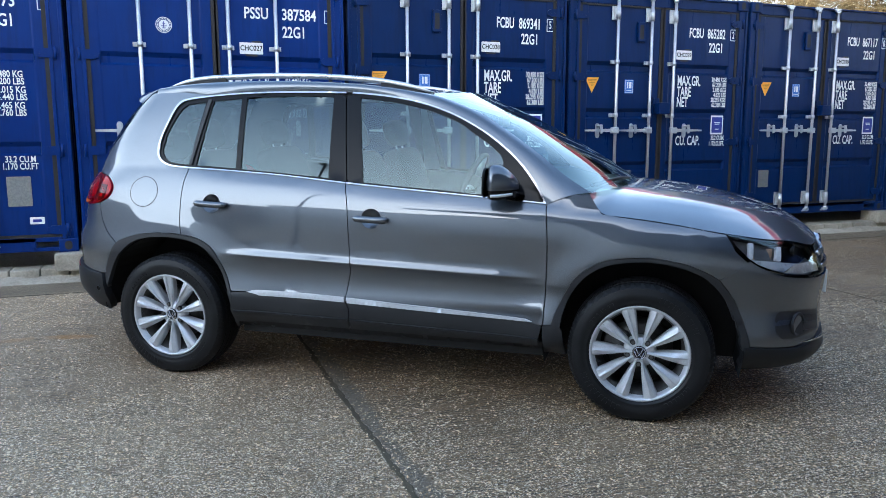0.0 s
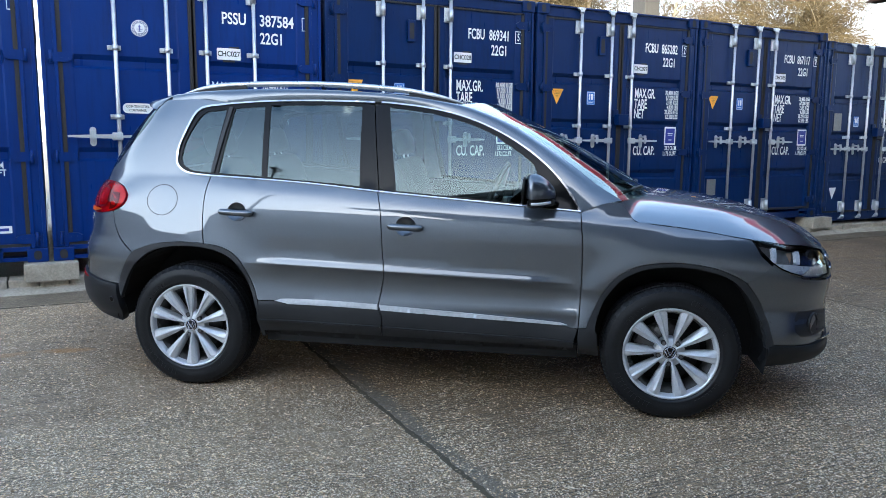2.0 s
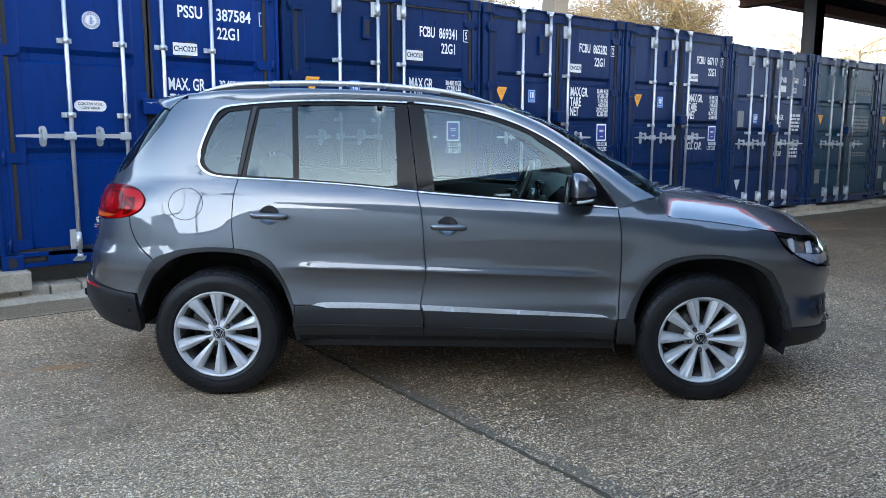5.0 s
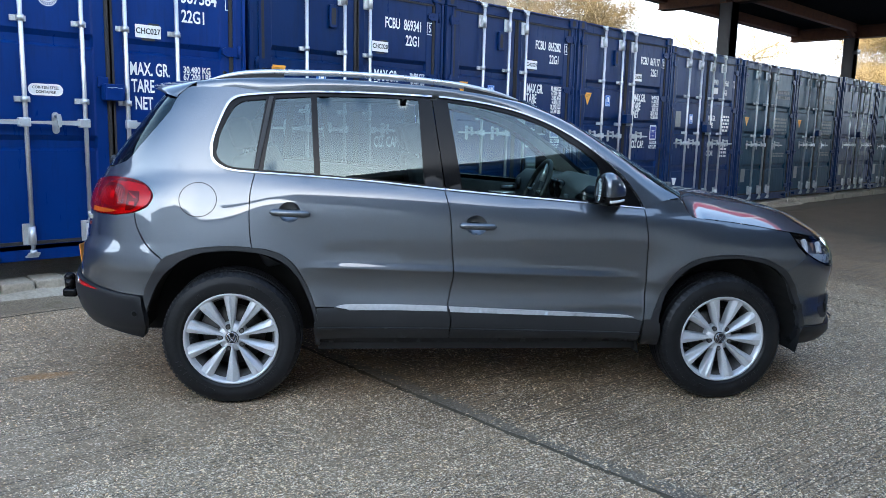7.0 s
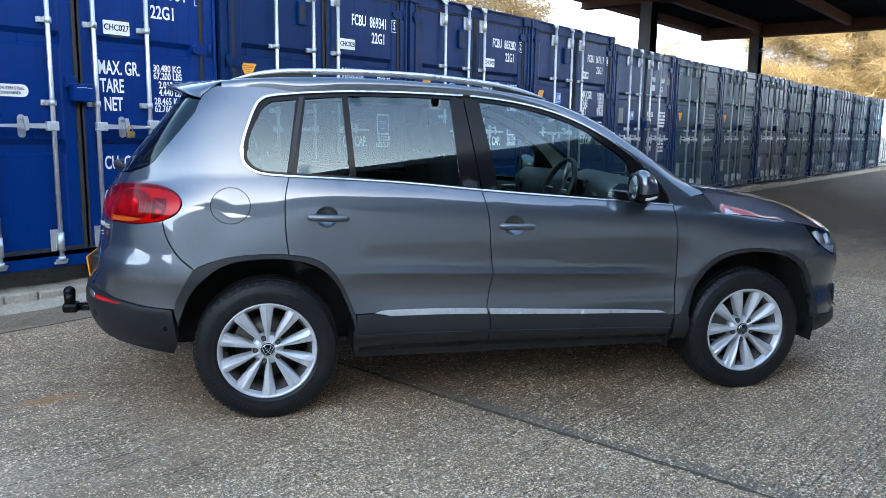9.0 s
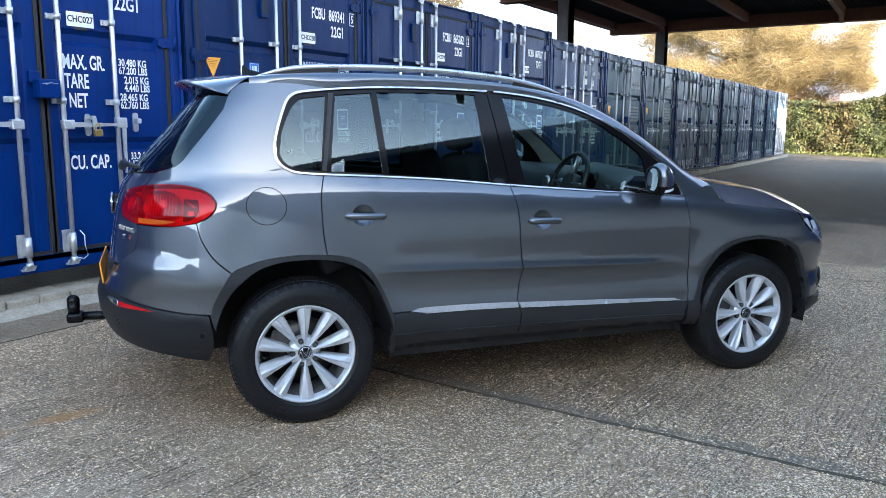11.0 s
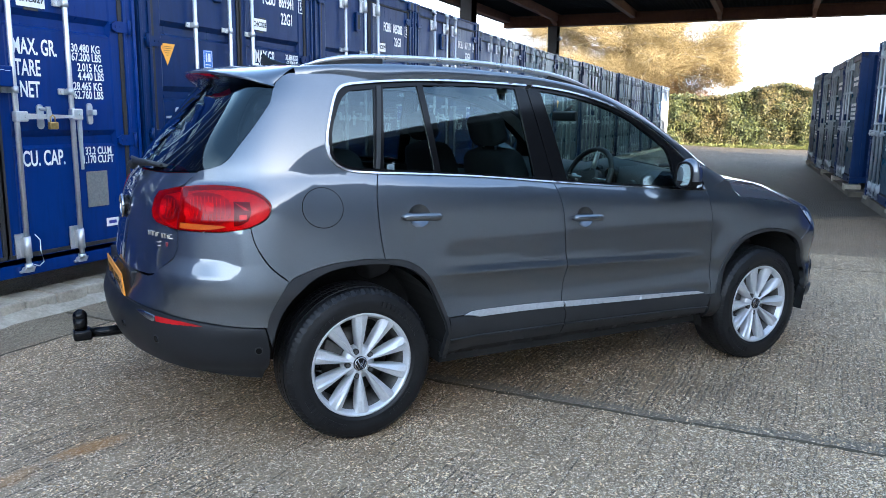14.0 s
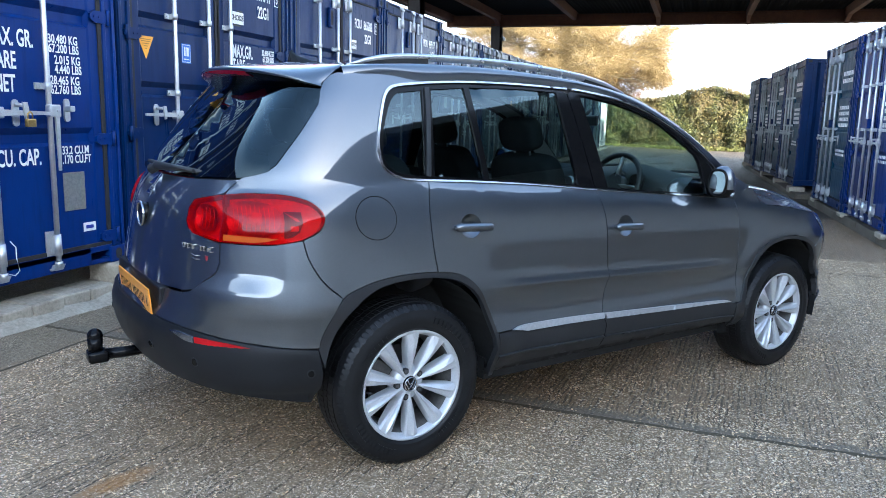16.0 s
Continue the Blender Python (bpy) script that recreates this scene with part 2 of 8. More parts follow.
        tint = ramp(m, sep.outputs["Green"], [(0.0, (0.27, 0.185, 0.105)), (0.35, (0.61, 0.46, 0.30)), (0.7, (0.90, 0.72, 0.52)), (1.0, (0.98, 0.86, 0.69))])
        col = mix(m, stone, col, tint)
        height = stone if height is None else mix(m, 0.4, height, stone)
    # a trowelled margin along the joint, with fewer stones
    margin = math_node("MULTIPLY", span(sx.outputs["X"], 0.95, 0.985, 0.0, 1.0), span(math_node("ADD", sx.outputs["X"], span(mid, 0.3, 0.7, -0.03, 0.03)), 1.05, 1.09, 1.0, 0.0))
    col = mix(m, math_node("MULTIPLY", margin, 0.7), col, ramp(m, fine, [(0.35, (0.075, 0.062, 0.045)), (0.65, (0.215, 0.185, 0.145))]))
    # rusty and mossy stains
    st = noise_tex(m, v, 0.9, 5, 0.6)
    col = mix(m, ramp(m, st, [(0.60, (0, 0, 0)), (0.78, (0.42, 0.42, 0.42))]), col, (0.26, 0.14, 0.055))
    # rougher pale apron along the kerb, patched with moss
    apron = span(math_node("ADD", sx.outputs["Y"], span(mid, 0.3, 0.7, -0.06, 0.06)), -0.66, -0.54, 0.0, 0.75)
    cem = mix(m, ramp(m, fine, [(0.40, (0.8, 0.8, 0.8)), (0.58, (0, 0, 0))]), ramp(m, mid, [(0.3, (0.19, 0.150, 0.095)), (0.7, (0.36, 0.300, 0.210))]), (0.07, 0.058, 0.038))
    moss = noise_tex(m, v, 7.0, 6, 0.7)
    cem = mix(m, ramp(m, moss, [(0.56, (0, 0, 0)), (0.68, (0.75, 0.75, 0.75))]), cem, (0.060, 0.068, 0.018))
    col = mix(m, apron, col, cem)
    col = rust_patch(m, col)
    # older asphalt along the covered lane, its colour darkened for the canopy's shade
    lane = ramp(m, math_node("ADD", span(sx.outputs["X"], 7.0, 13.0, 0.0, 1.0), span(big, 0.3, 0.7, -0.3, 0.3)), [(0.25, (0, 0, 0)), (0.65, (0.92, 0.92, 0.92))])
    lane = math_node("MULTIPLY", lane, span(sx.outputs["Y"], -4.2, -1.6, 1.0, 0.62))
    # the painted shade thins out past the canopy's far end
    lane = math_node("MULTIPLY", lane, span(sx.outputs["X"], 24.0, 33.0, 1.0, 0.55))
    shaded_asphalt = mix(m, ramp(m, fine, [(0.40, (0.7, 0.7, 0.7)), (0.60, (0, 0, 0))]), ramp(m, mid, [(0.3, (0.044, 0.039, 0.032)), (0.7, (0.105, 0.094, 0.077))]), (0.026, 0.023, 0.019))
    col = mix(m, lane, col, shaded_asphalt)
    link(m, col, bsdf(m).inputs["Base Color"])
    h = mix(m, 0.55, fine, mix(m, 1.0, (1, 1, 1), furrow, "SUBTRACT"))
    h = mix(m, 0.40, h, height)
    bump(m, h, 1.0, 0.016)
    link(m, mix(m, lane, ramp(m, mid, [(0.3, (0.46, 0.46, 0.46)), (0.7, (0.78, 0.78, 0.78))]), (0.74, 0.74, 0.74)), bsdf(m).inputs["Roughness"])
    bsdf(m).inputs["Specular IOR Level"].default_value = 0.32
    return m


def aggregate_mat():
    m = mat("pale exposed stones", (0.6, 0.55, 0.48), 0.62, spec=0.25)
    g = node(m, "ShaderNodeNewGeometry")
    col = ramp(m, g.outputs["Random Per Island"], [(0.0, (0.13, 0.076, 0.034)), (0.22, (0.40, 0.265, 0.135)), (0.44, (0.82, 0.59, 0.33)), (0.70, (0.99, 0.78, 0.50)), (1.0, (0.99, 0.85, 0.62))])
    link(m, rust_patch(m, col), bsdf(m).inputs["Base Color"])
    return m


M_AGG = aggregate_mat()
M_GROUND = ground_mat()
M_JOINT = varied("dark crumbled joint filler", (0.060, 0.046, 0.026), (0.125, 0.098, 0.058), 0.95, 14, 0, 120, 0.6)
M_BARK = varied("pale bark", (0.20, 0.16, 0.10), (0.34, 0.28, 0.17), 0.9, 4)
M_TWIG = varied("golden winter twigs", (0.175, 0.118, 0.042), (0.29, 0.200, 0.078), 0.9, 0.5)
M_TWIG3 = varied("golden-brown winter leaves", (0.036, 0.025, 0.009), (0.115, 0.080, 0.026), 0.9, 1.3)
M_TWIG2 = varied("brown winter twigs", (0.17, 0.085, 0.035), (0.26, 0.14, 0.055), 0.9, 0.5)


def leaf_mat(name, a, b, c, d=None):
    """Leaves of mixed colours, with whole clumps gone brown where d is given."""
    m = mat(name, a, 0.6)
    g = node(m, "ShaderNodeNewGeometry")
    col = ramp(m, g.outputs["Random Per Island"], [(0.0, a), (0.35, a), (0.72, b), (0.90, b), (1.0, c)])
    if d:
        n = noise_tex(m, coords(m, (1, 1, 0.7)), 0.75, 4)
        col = mix(m, ramp(m, n, [(0.43, (0, 0, 0)), (0.60, (0.85, 0.85, 0.85))]), col, mix(m, 0.45, d, col))
    link(m, col, bsdf(m).inputs["Base Color"])
    return m


M_LEAF = leaf_mat("ivy and hedge leaves", (0.040, 0.047, 0.010), (0.098, 0.102, 0.018), (0.175, 0.155, 0.038), (0.16, 0.085, 0.026))
M_GRASS = leaf_mat("verge grass", (0.10, 0.105, 0.020), (0.21, 0.20, 0.050), (0.32, 0.28, 0.10))

# ---- mesh helpers ----
def mesh_of(name, bm, material, smooth=False):
    me = bpy.data.meshes.new(name)
    bm.normal_update()
    bm.to_mesh(me)
    bm.free()
    for m in material if isinstance(material, (list, tuple)) else [material]:
        me.materials.append(m)
    if smooth:
        me.polygons.foreach_set("use_smooth", [True] * len(me.polygons))
    return me


def part(name, bm, material, parent=None, label="", smooth=False):
    ob = new(name, mesh_of(name, bm, material, smooth))
    if parent is not None:
        ob.parent = parent
    return tagged(ob, label)


def thing(name, label, category, m=None, group="", kind=""):
    ob = new(name)
    ob.empty_display_size = 0.2
    if m is not None:
        ob.matrix_world = m
    return tagged(ob, label, category, group, kind)


def box(bm, x0, y0, z0, x1, y1, z1, bev=0.0):
    r = bmesh.ops.create_cube(bm, size=1)
    vs = r["verts"]
    for v in vs:
        v.co = Vector(((x0 + x1) / 2 + v.co.x * (x1 - x0), (y0 + y1) / 2 + v.co.y * (y1 - y0), (z0 + z1) / 2 + v.co.z * (z1 - z0)))
    if bev:
        es = list({e for v in vs for e in v.link_edges})
        bmesh.ops.bevel(bm, geom=es, offset=bev, segments=2, affect="EDGES", profile=0.5)
    return vs


def tube(bm, a, b, r0, r1=None, n=10, caps=True):
    a, b = Vector(a), Vector(b)
    r1 = r0 if r1 is None else r1
    q = (b - a).to_track_quat("Z", "Y")
    ra = [bm.verts.new(a + q @ Vector((r0 * math.cos(i * math.tau / n), r0 * math.sin(i * math.tau / n), 0))) for i in range(n)]
    rb = [bm.verts.new(b + q @ Vector((r1 * math.cos(i * math.tau / n), r1 * math.sin(i * math.tau / n), 0))) for i in range(n)]
    for i in range(n):
        f = bm.faces.new((ra[i], ra[(i + 1) % n], rb[(i + 1) % n], rb[i]))
        f.smooth = n > 6
    if caps:
        bm.faces.new(ra[::-1])
        bm.faces.new(rb)


def pipe(bm, pts, r, n=8, closed=False, squash=None):
    """A swept tube through points; r a number or one per point."""
    pts = [Vector(p) for p in pts]
    k = len(pts)
    rings = []
    for i, p in enumerate(pts):
        d = (pts[(i + 1) % k] - pts[i - 1]) if closed or 0 < i < k - 1 else (pts[1] - pts[0] if i == 0 else pts[-1] - pts[-2])
        q = d.to_track_quat("Z", "Y")
        rr = r[i] if isinstance(r, (list, tuple)) else r
        ring = []
        for j in range(n):
            c = Vector((rr * math.cos(j * math.tau / n), rr * math.sin(j * math.tau / n), 0))
            if squash:
                c.x, c.y = c.x * squash[0], c.y * squash[1]
            ring.append(bm.verts.new(p + q @ c))
        rings.append(ring)
    for i in range(k if closed else k - 1):
        a, b = rings[i], rings[(i + 1) % k]
        for j in range(n):
            bm.faces.new((a[j], a[(j + 1) % n], b[(j + 1) % n], b[j])).smooth = True
    if not closed:
        bm.faces.new(rings[0][::-1])
        bm.faces.new(rings[-1])


def prism(bm, poly, d, origin=(0, 0, 0), ux=(1, 0, 0), uy=(0, 0, 1), un=(0, -1, 0)):
    """A flat polygon given thickness d along un."""
    o, ux, uy, un = Vector(origin), Vector(ux), Vector(uy), Vector(un)
    a = [bm.verts.new(o + ux * x + uy * y) for x, y in poly]
    b = [bm.verts.new(o + ux * x + uy * y + un * d) for x, y in poly]
    n = len(poly)
    for i in range(n):
        bm.faces.new((a[i], a[(i + 1) % n], b[(i + 1) % n], b[i]))
    bm.faces.new(b)
    bm.faces.new(a[::-1])


def rrect(w, h, r, n=4, cx=0.0, cy=0.0):
    out = []
    for sx, sy, a0 in ((1, -1, -90), (1, 1, 0), (-1, 1, 90), (-1, -1, 180)):
        for i in range(n + 1):
            a = radians(a0 + 90 * i / n)
            out.append((cx + sx * (w / 2 - r) + r * math.cos(a), cy + sy * (h / 2 - r) + r * math.sin(a)))
    return out


def lettering(text, size, parent, at, material, squeeze=0.62, label="", rot=(90, 0, 0), align="CENTER", thick=0.0008, name="lettering"):
    """Words as a thin mesh, standing at a point in the parent's space."""
    cu = bpy.data.curves.new(name, "FONT")
    cu.body, cu.size, cu.align_x, cu.align_y = text, size, align, "CENTER"
    cu.extrude = thick
    cu.offset = size * 0.018
    cu.resolution_u = 3
    tmp = bpy.data.objects.new("tmp", cu)
    scene.collection.objects.link(tmp)
    bpy.context.view_layer.update()
    me = bpy.data.meshes.new_from_object(tmp.evaluated_get(bpy.context.evaluated_depsgraph_get()))
    bpy.data.objects.remove(tmp)
    bpy.data.curves.remove(cu)
    me.materials.clear()
    me.materials.append(material)
    me.transform(Matrix.Diagonal((squeeze, 1, 1, 1)))
    ob = new(name, me)
    ob.parent = parent
    ob.matrix_local = pose(*at, *rot)
    return tagged(ob, label)


# ---- ground ----
def ground_z(x, y):
    """The yard rises a little towards the container footing."""
    if y <= -4.0:
        return 0.0
    return 0.10 * min(1.0, (y + 4.0) / 4.0) ** 1.3


def build_ground():
    xs = [-400, -120, -40, -15] + [-8 + i * 1.0 for i in range(0, 50)] + [55, 80, 140, 400]
    ys = [-400, -120, -40, -20, -12, -8, -6] + [-4 + i * 0.25 for i in range(0, 17)] + [1, 3, 8, 20, 60, 150, 400]
    bm = bmesh.new()
    g = [[bm.verts.new((x, y, ground_z(x, y))) for y in ys] for x in xs]
    for i in range(len(xs) - 1):
        for j in range(len(ys) - 1):
            bm.faces.new((g[i][j], g[i + 1][j], g[i + 1][j + 1], g[i][j + 1])).smooth = True
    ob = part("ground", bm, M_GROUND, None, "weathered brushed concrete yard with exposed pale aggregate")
    tagged(ob, category="ground", kind="structure")
    # slab joints: uneven strips of dark filler
    rng = random.Random(5)

    def joint(ax, fixed, a, b, wide):
        bm = bmesh.new()
        n = int(abs(b - a) / 0.035)
        prev = None
        off = 0.0
        for i in range(n + 1):
            s = a + (b - a) * i / n
            off = off * 0.9 + rng.uniform(-0.004, 0.004)
            w = wide * rng.uniform(0.35, 1.0)
            row = []
            for k, zz in ((-1, -0.004), (-0.5, 0.0025), (0.5, 0.0025), (1, -0.004)):
                p = (fixed + off + k * w, s) if ax == "x" else (s, fixed + off + k * w)
                row.append(bm.verts.new((p[0], p[1], ground_z(*p) + zz)))
            if prev:
                for k in range(3):
                    bm.faces.new((prev[k], prev[k + 1], row[k + 1], row[k]))
            prev = row
        j = part("slab_joint", bm, M_JOINT, ob)
        return j

    joint("x", 0.965, -9.0, -0.2, 0.030)
    joint("x", 5.6, -7.0, -0.2, 0.012)
    joint("x", -3.7, -9.0, -0.2, 0.012)
    joint("y", -0.62, -8.0, 5.6, 0.016)
    joint("y", -0.55, 5.6, 34.0, 0.02)
    # stones worn proud of the paste: low four-sided caps
    nr = np.random.default_rng(12)
    cell = nr.random((64, 64))

    def patchy(x, y, f):
        u, v = (x * f) % 63, (y * f) % 63
        i, j = u.astype(int), v.astype(int)
        fu, fv = u - i, v - j
        return (cell[i, j] * (1 - fu) + cell[i + 1, j] * fu) * (1 - fv) + (cell[i, j + 1] * (1 - fu) + cell[i + 1, j + 1] * fu) * fv

    n = 1150000
    x, y = nr.uniform(-4.2, 6.5, n), -0.64 - 7.2 * nr.random(n)
    worn = np.clip((-3.0 - y) / 2.2, 0.0, 1.0)
    keep = 0.28 + 0.34 * worn + 0.50 * (patchy(x + 9, y + 9, 1.7) - 0.5) + 0.35 * (patchy(x + 20, y + 20, 4.6) - 0.5) - 0.12 * (x > 0.97) + 0.10 * np.clip(-x, 0.0, 2.0)
    ok = nr.random(n) < keep
    x, y = x[ok], y[ok]
    n = len(x)
    z = np.where(y > -4.0, 0.10 * np.clip((y + 4.0) / 4.0, 0, 1) ** 1.3, 0.0)
    r = 0.0021 + 0.0062 * nr.random(n) ** 2.5
    turn = nr.uniform(0, math.tau, n)
    lean = nr.normal(0, 0.22, (n, 2))
    co = np.zeros((n, 5, 3))
    co[:, 0] = np.stack([x, y, z + r * 0.42], 1)
    for k in range(4):
        a = turn + k * math.tau / 4 + nr.uniform(-0.35, 0.35, n)
        rr = r * nr.uniform(0.65, 1.35, n) * (1.25 if k % 2 else 0.70)
        dx, dy = rr * np.cos(a), rr * np.sin(a)
        co[:, k + 1] = np.stack([x + dx, y + dy, z + r * 0.10 + dx * lean[:, 0] + dy * lean[:, 1]], 1)
    base = np.arange(n)[:, None, None] * 5
    tri = np.array([(0, k + 1, (k + 1) % 4 + 1) for k in range(4)])[None]
    idx = (base + tri).reshape(-1)
    me = bpy.data.meshes.new("exposed_aggregate")
    me.vertices.add(n * 5)
    me.vertices.foreach_set("co", co.reshape(-1))
    me.loops.add(len(idx))
    me.loops.foreach_set("vertex_index", idx)
    me.polygons.add(n * 4)
    me.polygons.foreach_set("loop_start", np.arange(n * 4) * 3)
    me.update(calc_edges=True)
    me.validate()
    me.materials.append(M_AGG)
    ag = new("exposed_aggregate", me)
    ag.parent = ob
    tagged(ag, "pale angular stones worn out of the slab", kind="stuff")
    return ob


build_ground()


# ---- footing of the container rows ----
def footing(name, x0, x1, y0, y1, top, label, step=2.0, seed=1, material=None):
    """A row of cast kerb lengths with worn edges."""
    th = thing(name, label, "kerb", kind="structure")
    rng = random.Random(seed)
    x = x0
    while x < x1 - 0.05:
        l = min(step * rng.uniform(0.92, 1.08), x1 - x)
        bm = bmesh.new()
        box(bm, x + 0.005, y0 + rng.uniform(-0.008, 0.008), -0.05, x + l - 0.004, y1, top + rng.uniform(-0.006, 0.006), 0.012)
        bmesh.ops.subdivide_edges(bm, edges=[e for e in bm.edges if e.calc_length() > 0.5], cuts=9)
        for v in bm.verts:
            if v.co.z > 0:
                v.co += Vector((0, noise.noise(v.co * 3.1) * 0.010, noise.noise(v.co * 4.7) * 0.007))
        part("kerb_stone", bm, material or M_CONC, th)
        x += l
    return th


KERB = footing("footing_left", -6.0, 35.0, -0.07, 0.20, 0.205, "worn concrete block kerb footing under the container row", 0.235)
def fillet():
    """Uneven mortar smeared along the kerb's foot."""
    bm = bmesh.new()
    prev = None
    for i in range(0, 521):
        x = -6.0 + i * 0.04
        w = 0.075 + 0.035 * noise.noise(Vector((x * 2.3, 0, 0))) + 0.02 * noise.noise(Vector((x * 11, 4, 0)))
        h = 0.145 + 0.030 * noise.noise(Vector((x * 3.1, 9, 0))) + 0.012 * noise.noise(Vector((x * 14, 2, 0)))
        row = [bm.verts.new(p) for p in ((x, -0.06, h), (x, -0.085, h - 0.012), (x, -0.10 - w * 0.5, 0.105 + (h - 0.105) * 0.35), (x, -0.11 - w, 0.088))]
        if prev:
            for a in range(3):
                bm.faces.new((prev[a], prev[a + 1], row[a + 1], row[a]))
        prev = row
    bmesh.ops.recalc_face_normals(bm, faces=bm.faces)
    part("mortar_fillet", bm, M_CONC, KERB, "pale mortar smeared along the kerb foot", True)


fillet()
# the opposite row's kerbs are a darker brown than the left one
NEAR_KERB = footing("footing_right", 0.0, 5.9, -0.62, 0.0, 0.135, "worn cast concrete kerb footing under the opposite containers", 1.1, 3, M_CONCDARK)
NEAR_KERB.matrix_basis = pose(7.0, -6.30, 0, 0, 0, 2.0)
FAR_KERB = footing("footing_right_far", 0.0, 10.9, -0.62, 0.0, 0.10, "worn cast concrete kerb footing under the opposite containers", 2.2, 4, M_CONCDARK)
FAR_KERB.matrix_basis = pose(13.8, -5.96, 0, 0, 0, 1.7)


# ---- containers ----
CW, CH, CL = 2.438, 2.591, 6.06


def container_base(name, paint, rods, handles, label, door_paint=None, steel=None, grooves=(0.595, 1.20, 1.715), hinges=(0.26, 0.93, 1.66, 2.32)):
    """A twenty-foot container; its doors face -y, its lower left door corner at the origin."""
    steel = steel or M_GALV
    th = thing(name, label, "shipping container", group="row of storage containers")
    # corner posts, header, sill
    for px in (0.0, CW - 0.13):
        bm = bmesh.new()
        box(bm, px, 0.022, 0.118, px + 0.13, 0.16, CH - 0.118, 0.008)
        # folded edges of the post stand proud as narrow strips
        box(bm, px + 0.004, 0.008, 0.118, px + 0.034, 0.024, CH - 0.118, 0.004)
        box(bm, px + 0.096, 0.008, 0.118, px + 0.126, 0.024, CH - 0.118, 0.004)
        part("corner_post", bm, paint, th)
    bm = bmesh.new()
    box(bm, 0.13, 0.03, CH - 0.135, CW - 0.13, 0.14, CH - 0.012, 0.006)
    box(bm, 0.13, 0.005, CH - 0.030, CW - 0.13, 0.05, CH - 0.008, 0.004)
    part("header", bm, paint, th)
    bm = bmesh.new()
    box(bm, 0.16, 0.012, 0.012, 0.36, 0.14, 0.045)
    box(bm, CW - 0.36, 0.012, 0.012, CW - 0.16, 0.14, 0.045)
    box(bm, 0.34, 0.012, 0.012, CW - 0.34, 0.14, 0.135, 0.004)
    box(bm, 0.13, 0.012, 0.095, CW - 0.13, 0.14, 0.135, 0.004)
    part("sill", bm, paint, th)
    # corner castings with their oval holes
    for cx in (0.0, CW - 0.162):
        for cz in (0.0, CH - 0.118):
            for cy in (0.0, CL - 0.178):
                bm = bmesh.new()
                box(bm, cx, cy, cz, cx + 0.162, cy + 0.178, cz + 0.118, 0.008)
                c = part("corner_casting", bm, paint, th)
                if cy == 0.0:
                    bm = bmesh.new()
                    prism(bm, rrect(0.06, 0.085 if cz else 0.08, 0.028, 4, cx + 0.081, cz + 0.059), 0.002, (0, 0.001, 0))
                    part("casting_hole", bm, M_GASKET, c)
                if cy == 0.0 and cz:
                    bm = bmesh.new()
                    prism(bm, rrect(0.075, 0.05, 0.023, 4), 0.002, (cx + (-0.0005 if cx == 0 else 0.1625), 0.09, cz + 0.06), (0, 1, 0), (0, 0, 1), (-1 if cx == 0 else 1, 0, 0))
                    part("casting_hole", bm, M_GASKET, c)
    # corrugated sides, back and roof in one shell
    prof = []
    y = 0.16
    while y < CL - 0.30:
        prof += [(0.0, y), (0.0, y + 0.07), (0.036, y + 0.138), (0.036, y + 0.208)]
        y += 0.276
    prof.append((0.0, CL - 0.1))
    for sx in (0, 1):
        bm = bmesh.new()
        lo = [bm.verts.new((sx * CW + (1 - 2 * sx) * (0.012 + d), yy, 0.12)) for d, yy in prof]
        hi = [bm.verts.new((sx * CW + (1 - 2 * sx) * (0.012 + d), yy, CH - 0.07)) for d, yy in prof]
        for i in range(len(prof) - 1):
            f = (lo[i], lo[i + 1], hi[i + 1], hi[i])
            bm.faces.new(f if sx else f[::-1])
        part("side_wall", bm, paint, th)
    for sx in (0.0, CW - 0.07):
        for z0, z1 in ((CH - 0.075, CH - 0.01), (0.02, 0.13)):
            bm = bmesh.new()
            box(bm, sx, 0.16, z0, sx + 0.07, CL - 0.16, z1)
            part("side_rail", bm, paint, th)
    bm = bmesh.new()
    box(bm, 0.02, 0.05, CH - 0.05, CW - 0.02, CL - 0.02, CH - 0.02)
    part("roof", bm, paint, th)
    bm = bmesh.new()
    box(bm, 0.02, CL - 0.08, 0.02, CW - 0.02, CL - 0.03, CH - 0.03)
    box(bm, 0.05, 0.14, 0.09, CW - 0.05, CL - 0.05, 0.13)
    part("back_wall", bm, paint, th)
    # doors: sheet with three pressed grooves
    for d, (a, b) in enumerate(((0.135, 1.206), (1.232, 2.303))):
        bm = bmesh.new()
        w = b - a
        zs = [(0.15, 0)] + [(gz + dz, k) for gz in grooves for dz, k in ((0.0, 0), (0.022, 1), (0.078, 1), (0.120, 0))] + [(2.44, 0)]
        xs = [(a, 0), (a + 0.10, 0), (a + 0.115, 1), (b - 0.115, 1), (b - 0.10, 0), (b, 0)]
        g = [[bm.verts.new((x, 0.030 + (0.036 if ix and iz else 0.0) + (0.006 if ix and not iz else 0.0), z)) for z, iz in zs] for x, ix in xs]
        for i in range(len(xs) - 1):
            for j in range(len(zs) - 1):
                bm.faces.new((g[i][j], g[i + 1][j], g[i + 1][j + 1], g[i][j + 1]))
        back = [bm.verts.new((x, 0.085, z)) for x, z in ((a, 0.15), (b, 0.15), (b, 2.44), (a, 2.44))]
        bm.faces.new(back[::-1])
        for (p, q, r, s) in (((a, 0.15), (b, 0.15), 0, 1), ((a, 2.44), (b, 2.44), 3, 2)):
            row = [g[i][0 if p[1] == 0.15 else -1] for i in range(len(xs))]
            bm.faces.new(row + [back[s], back[r]] if p[1] == 0.15 else row[::-1] + [back[r], back[s]])
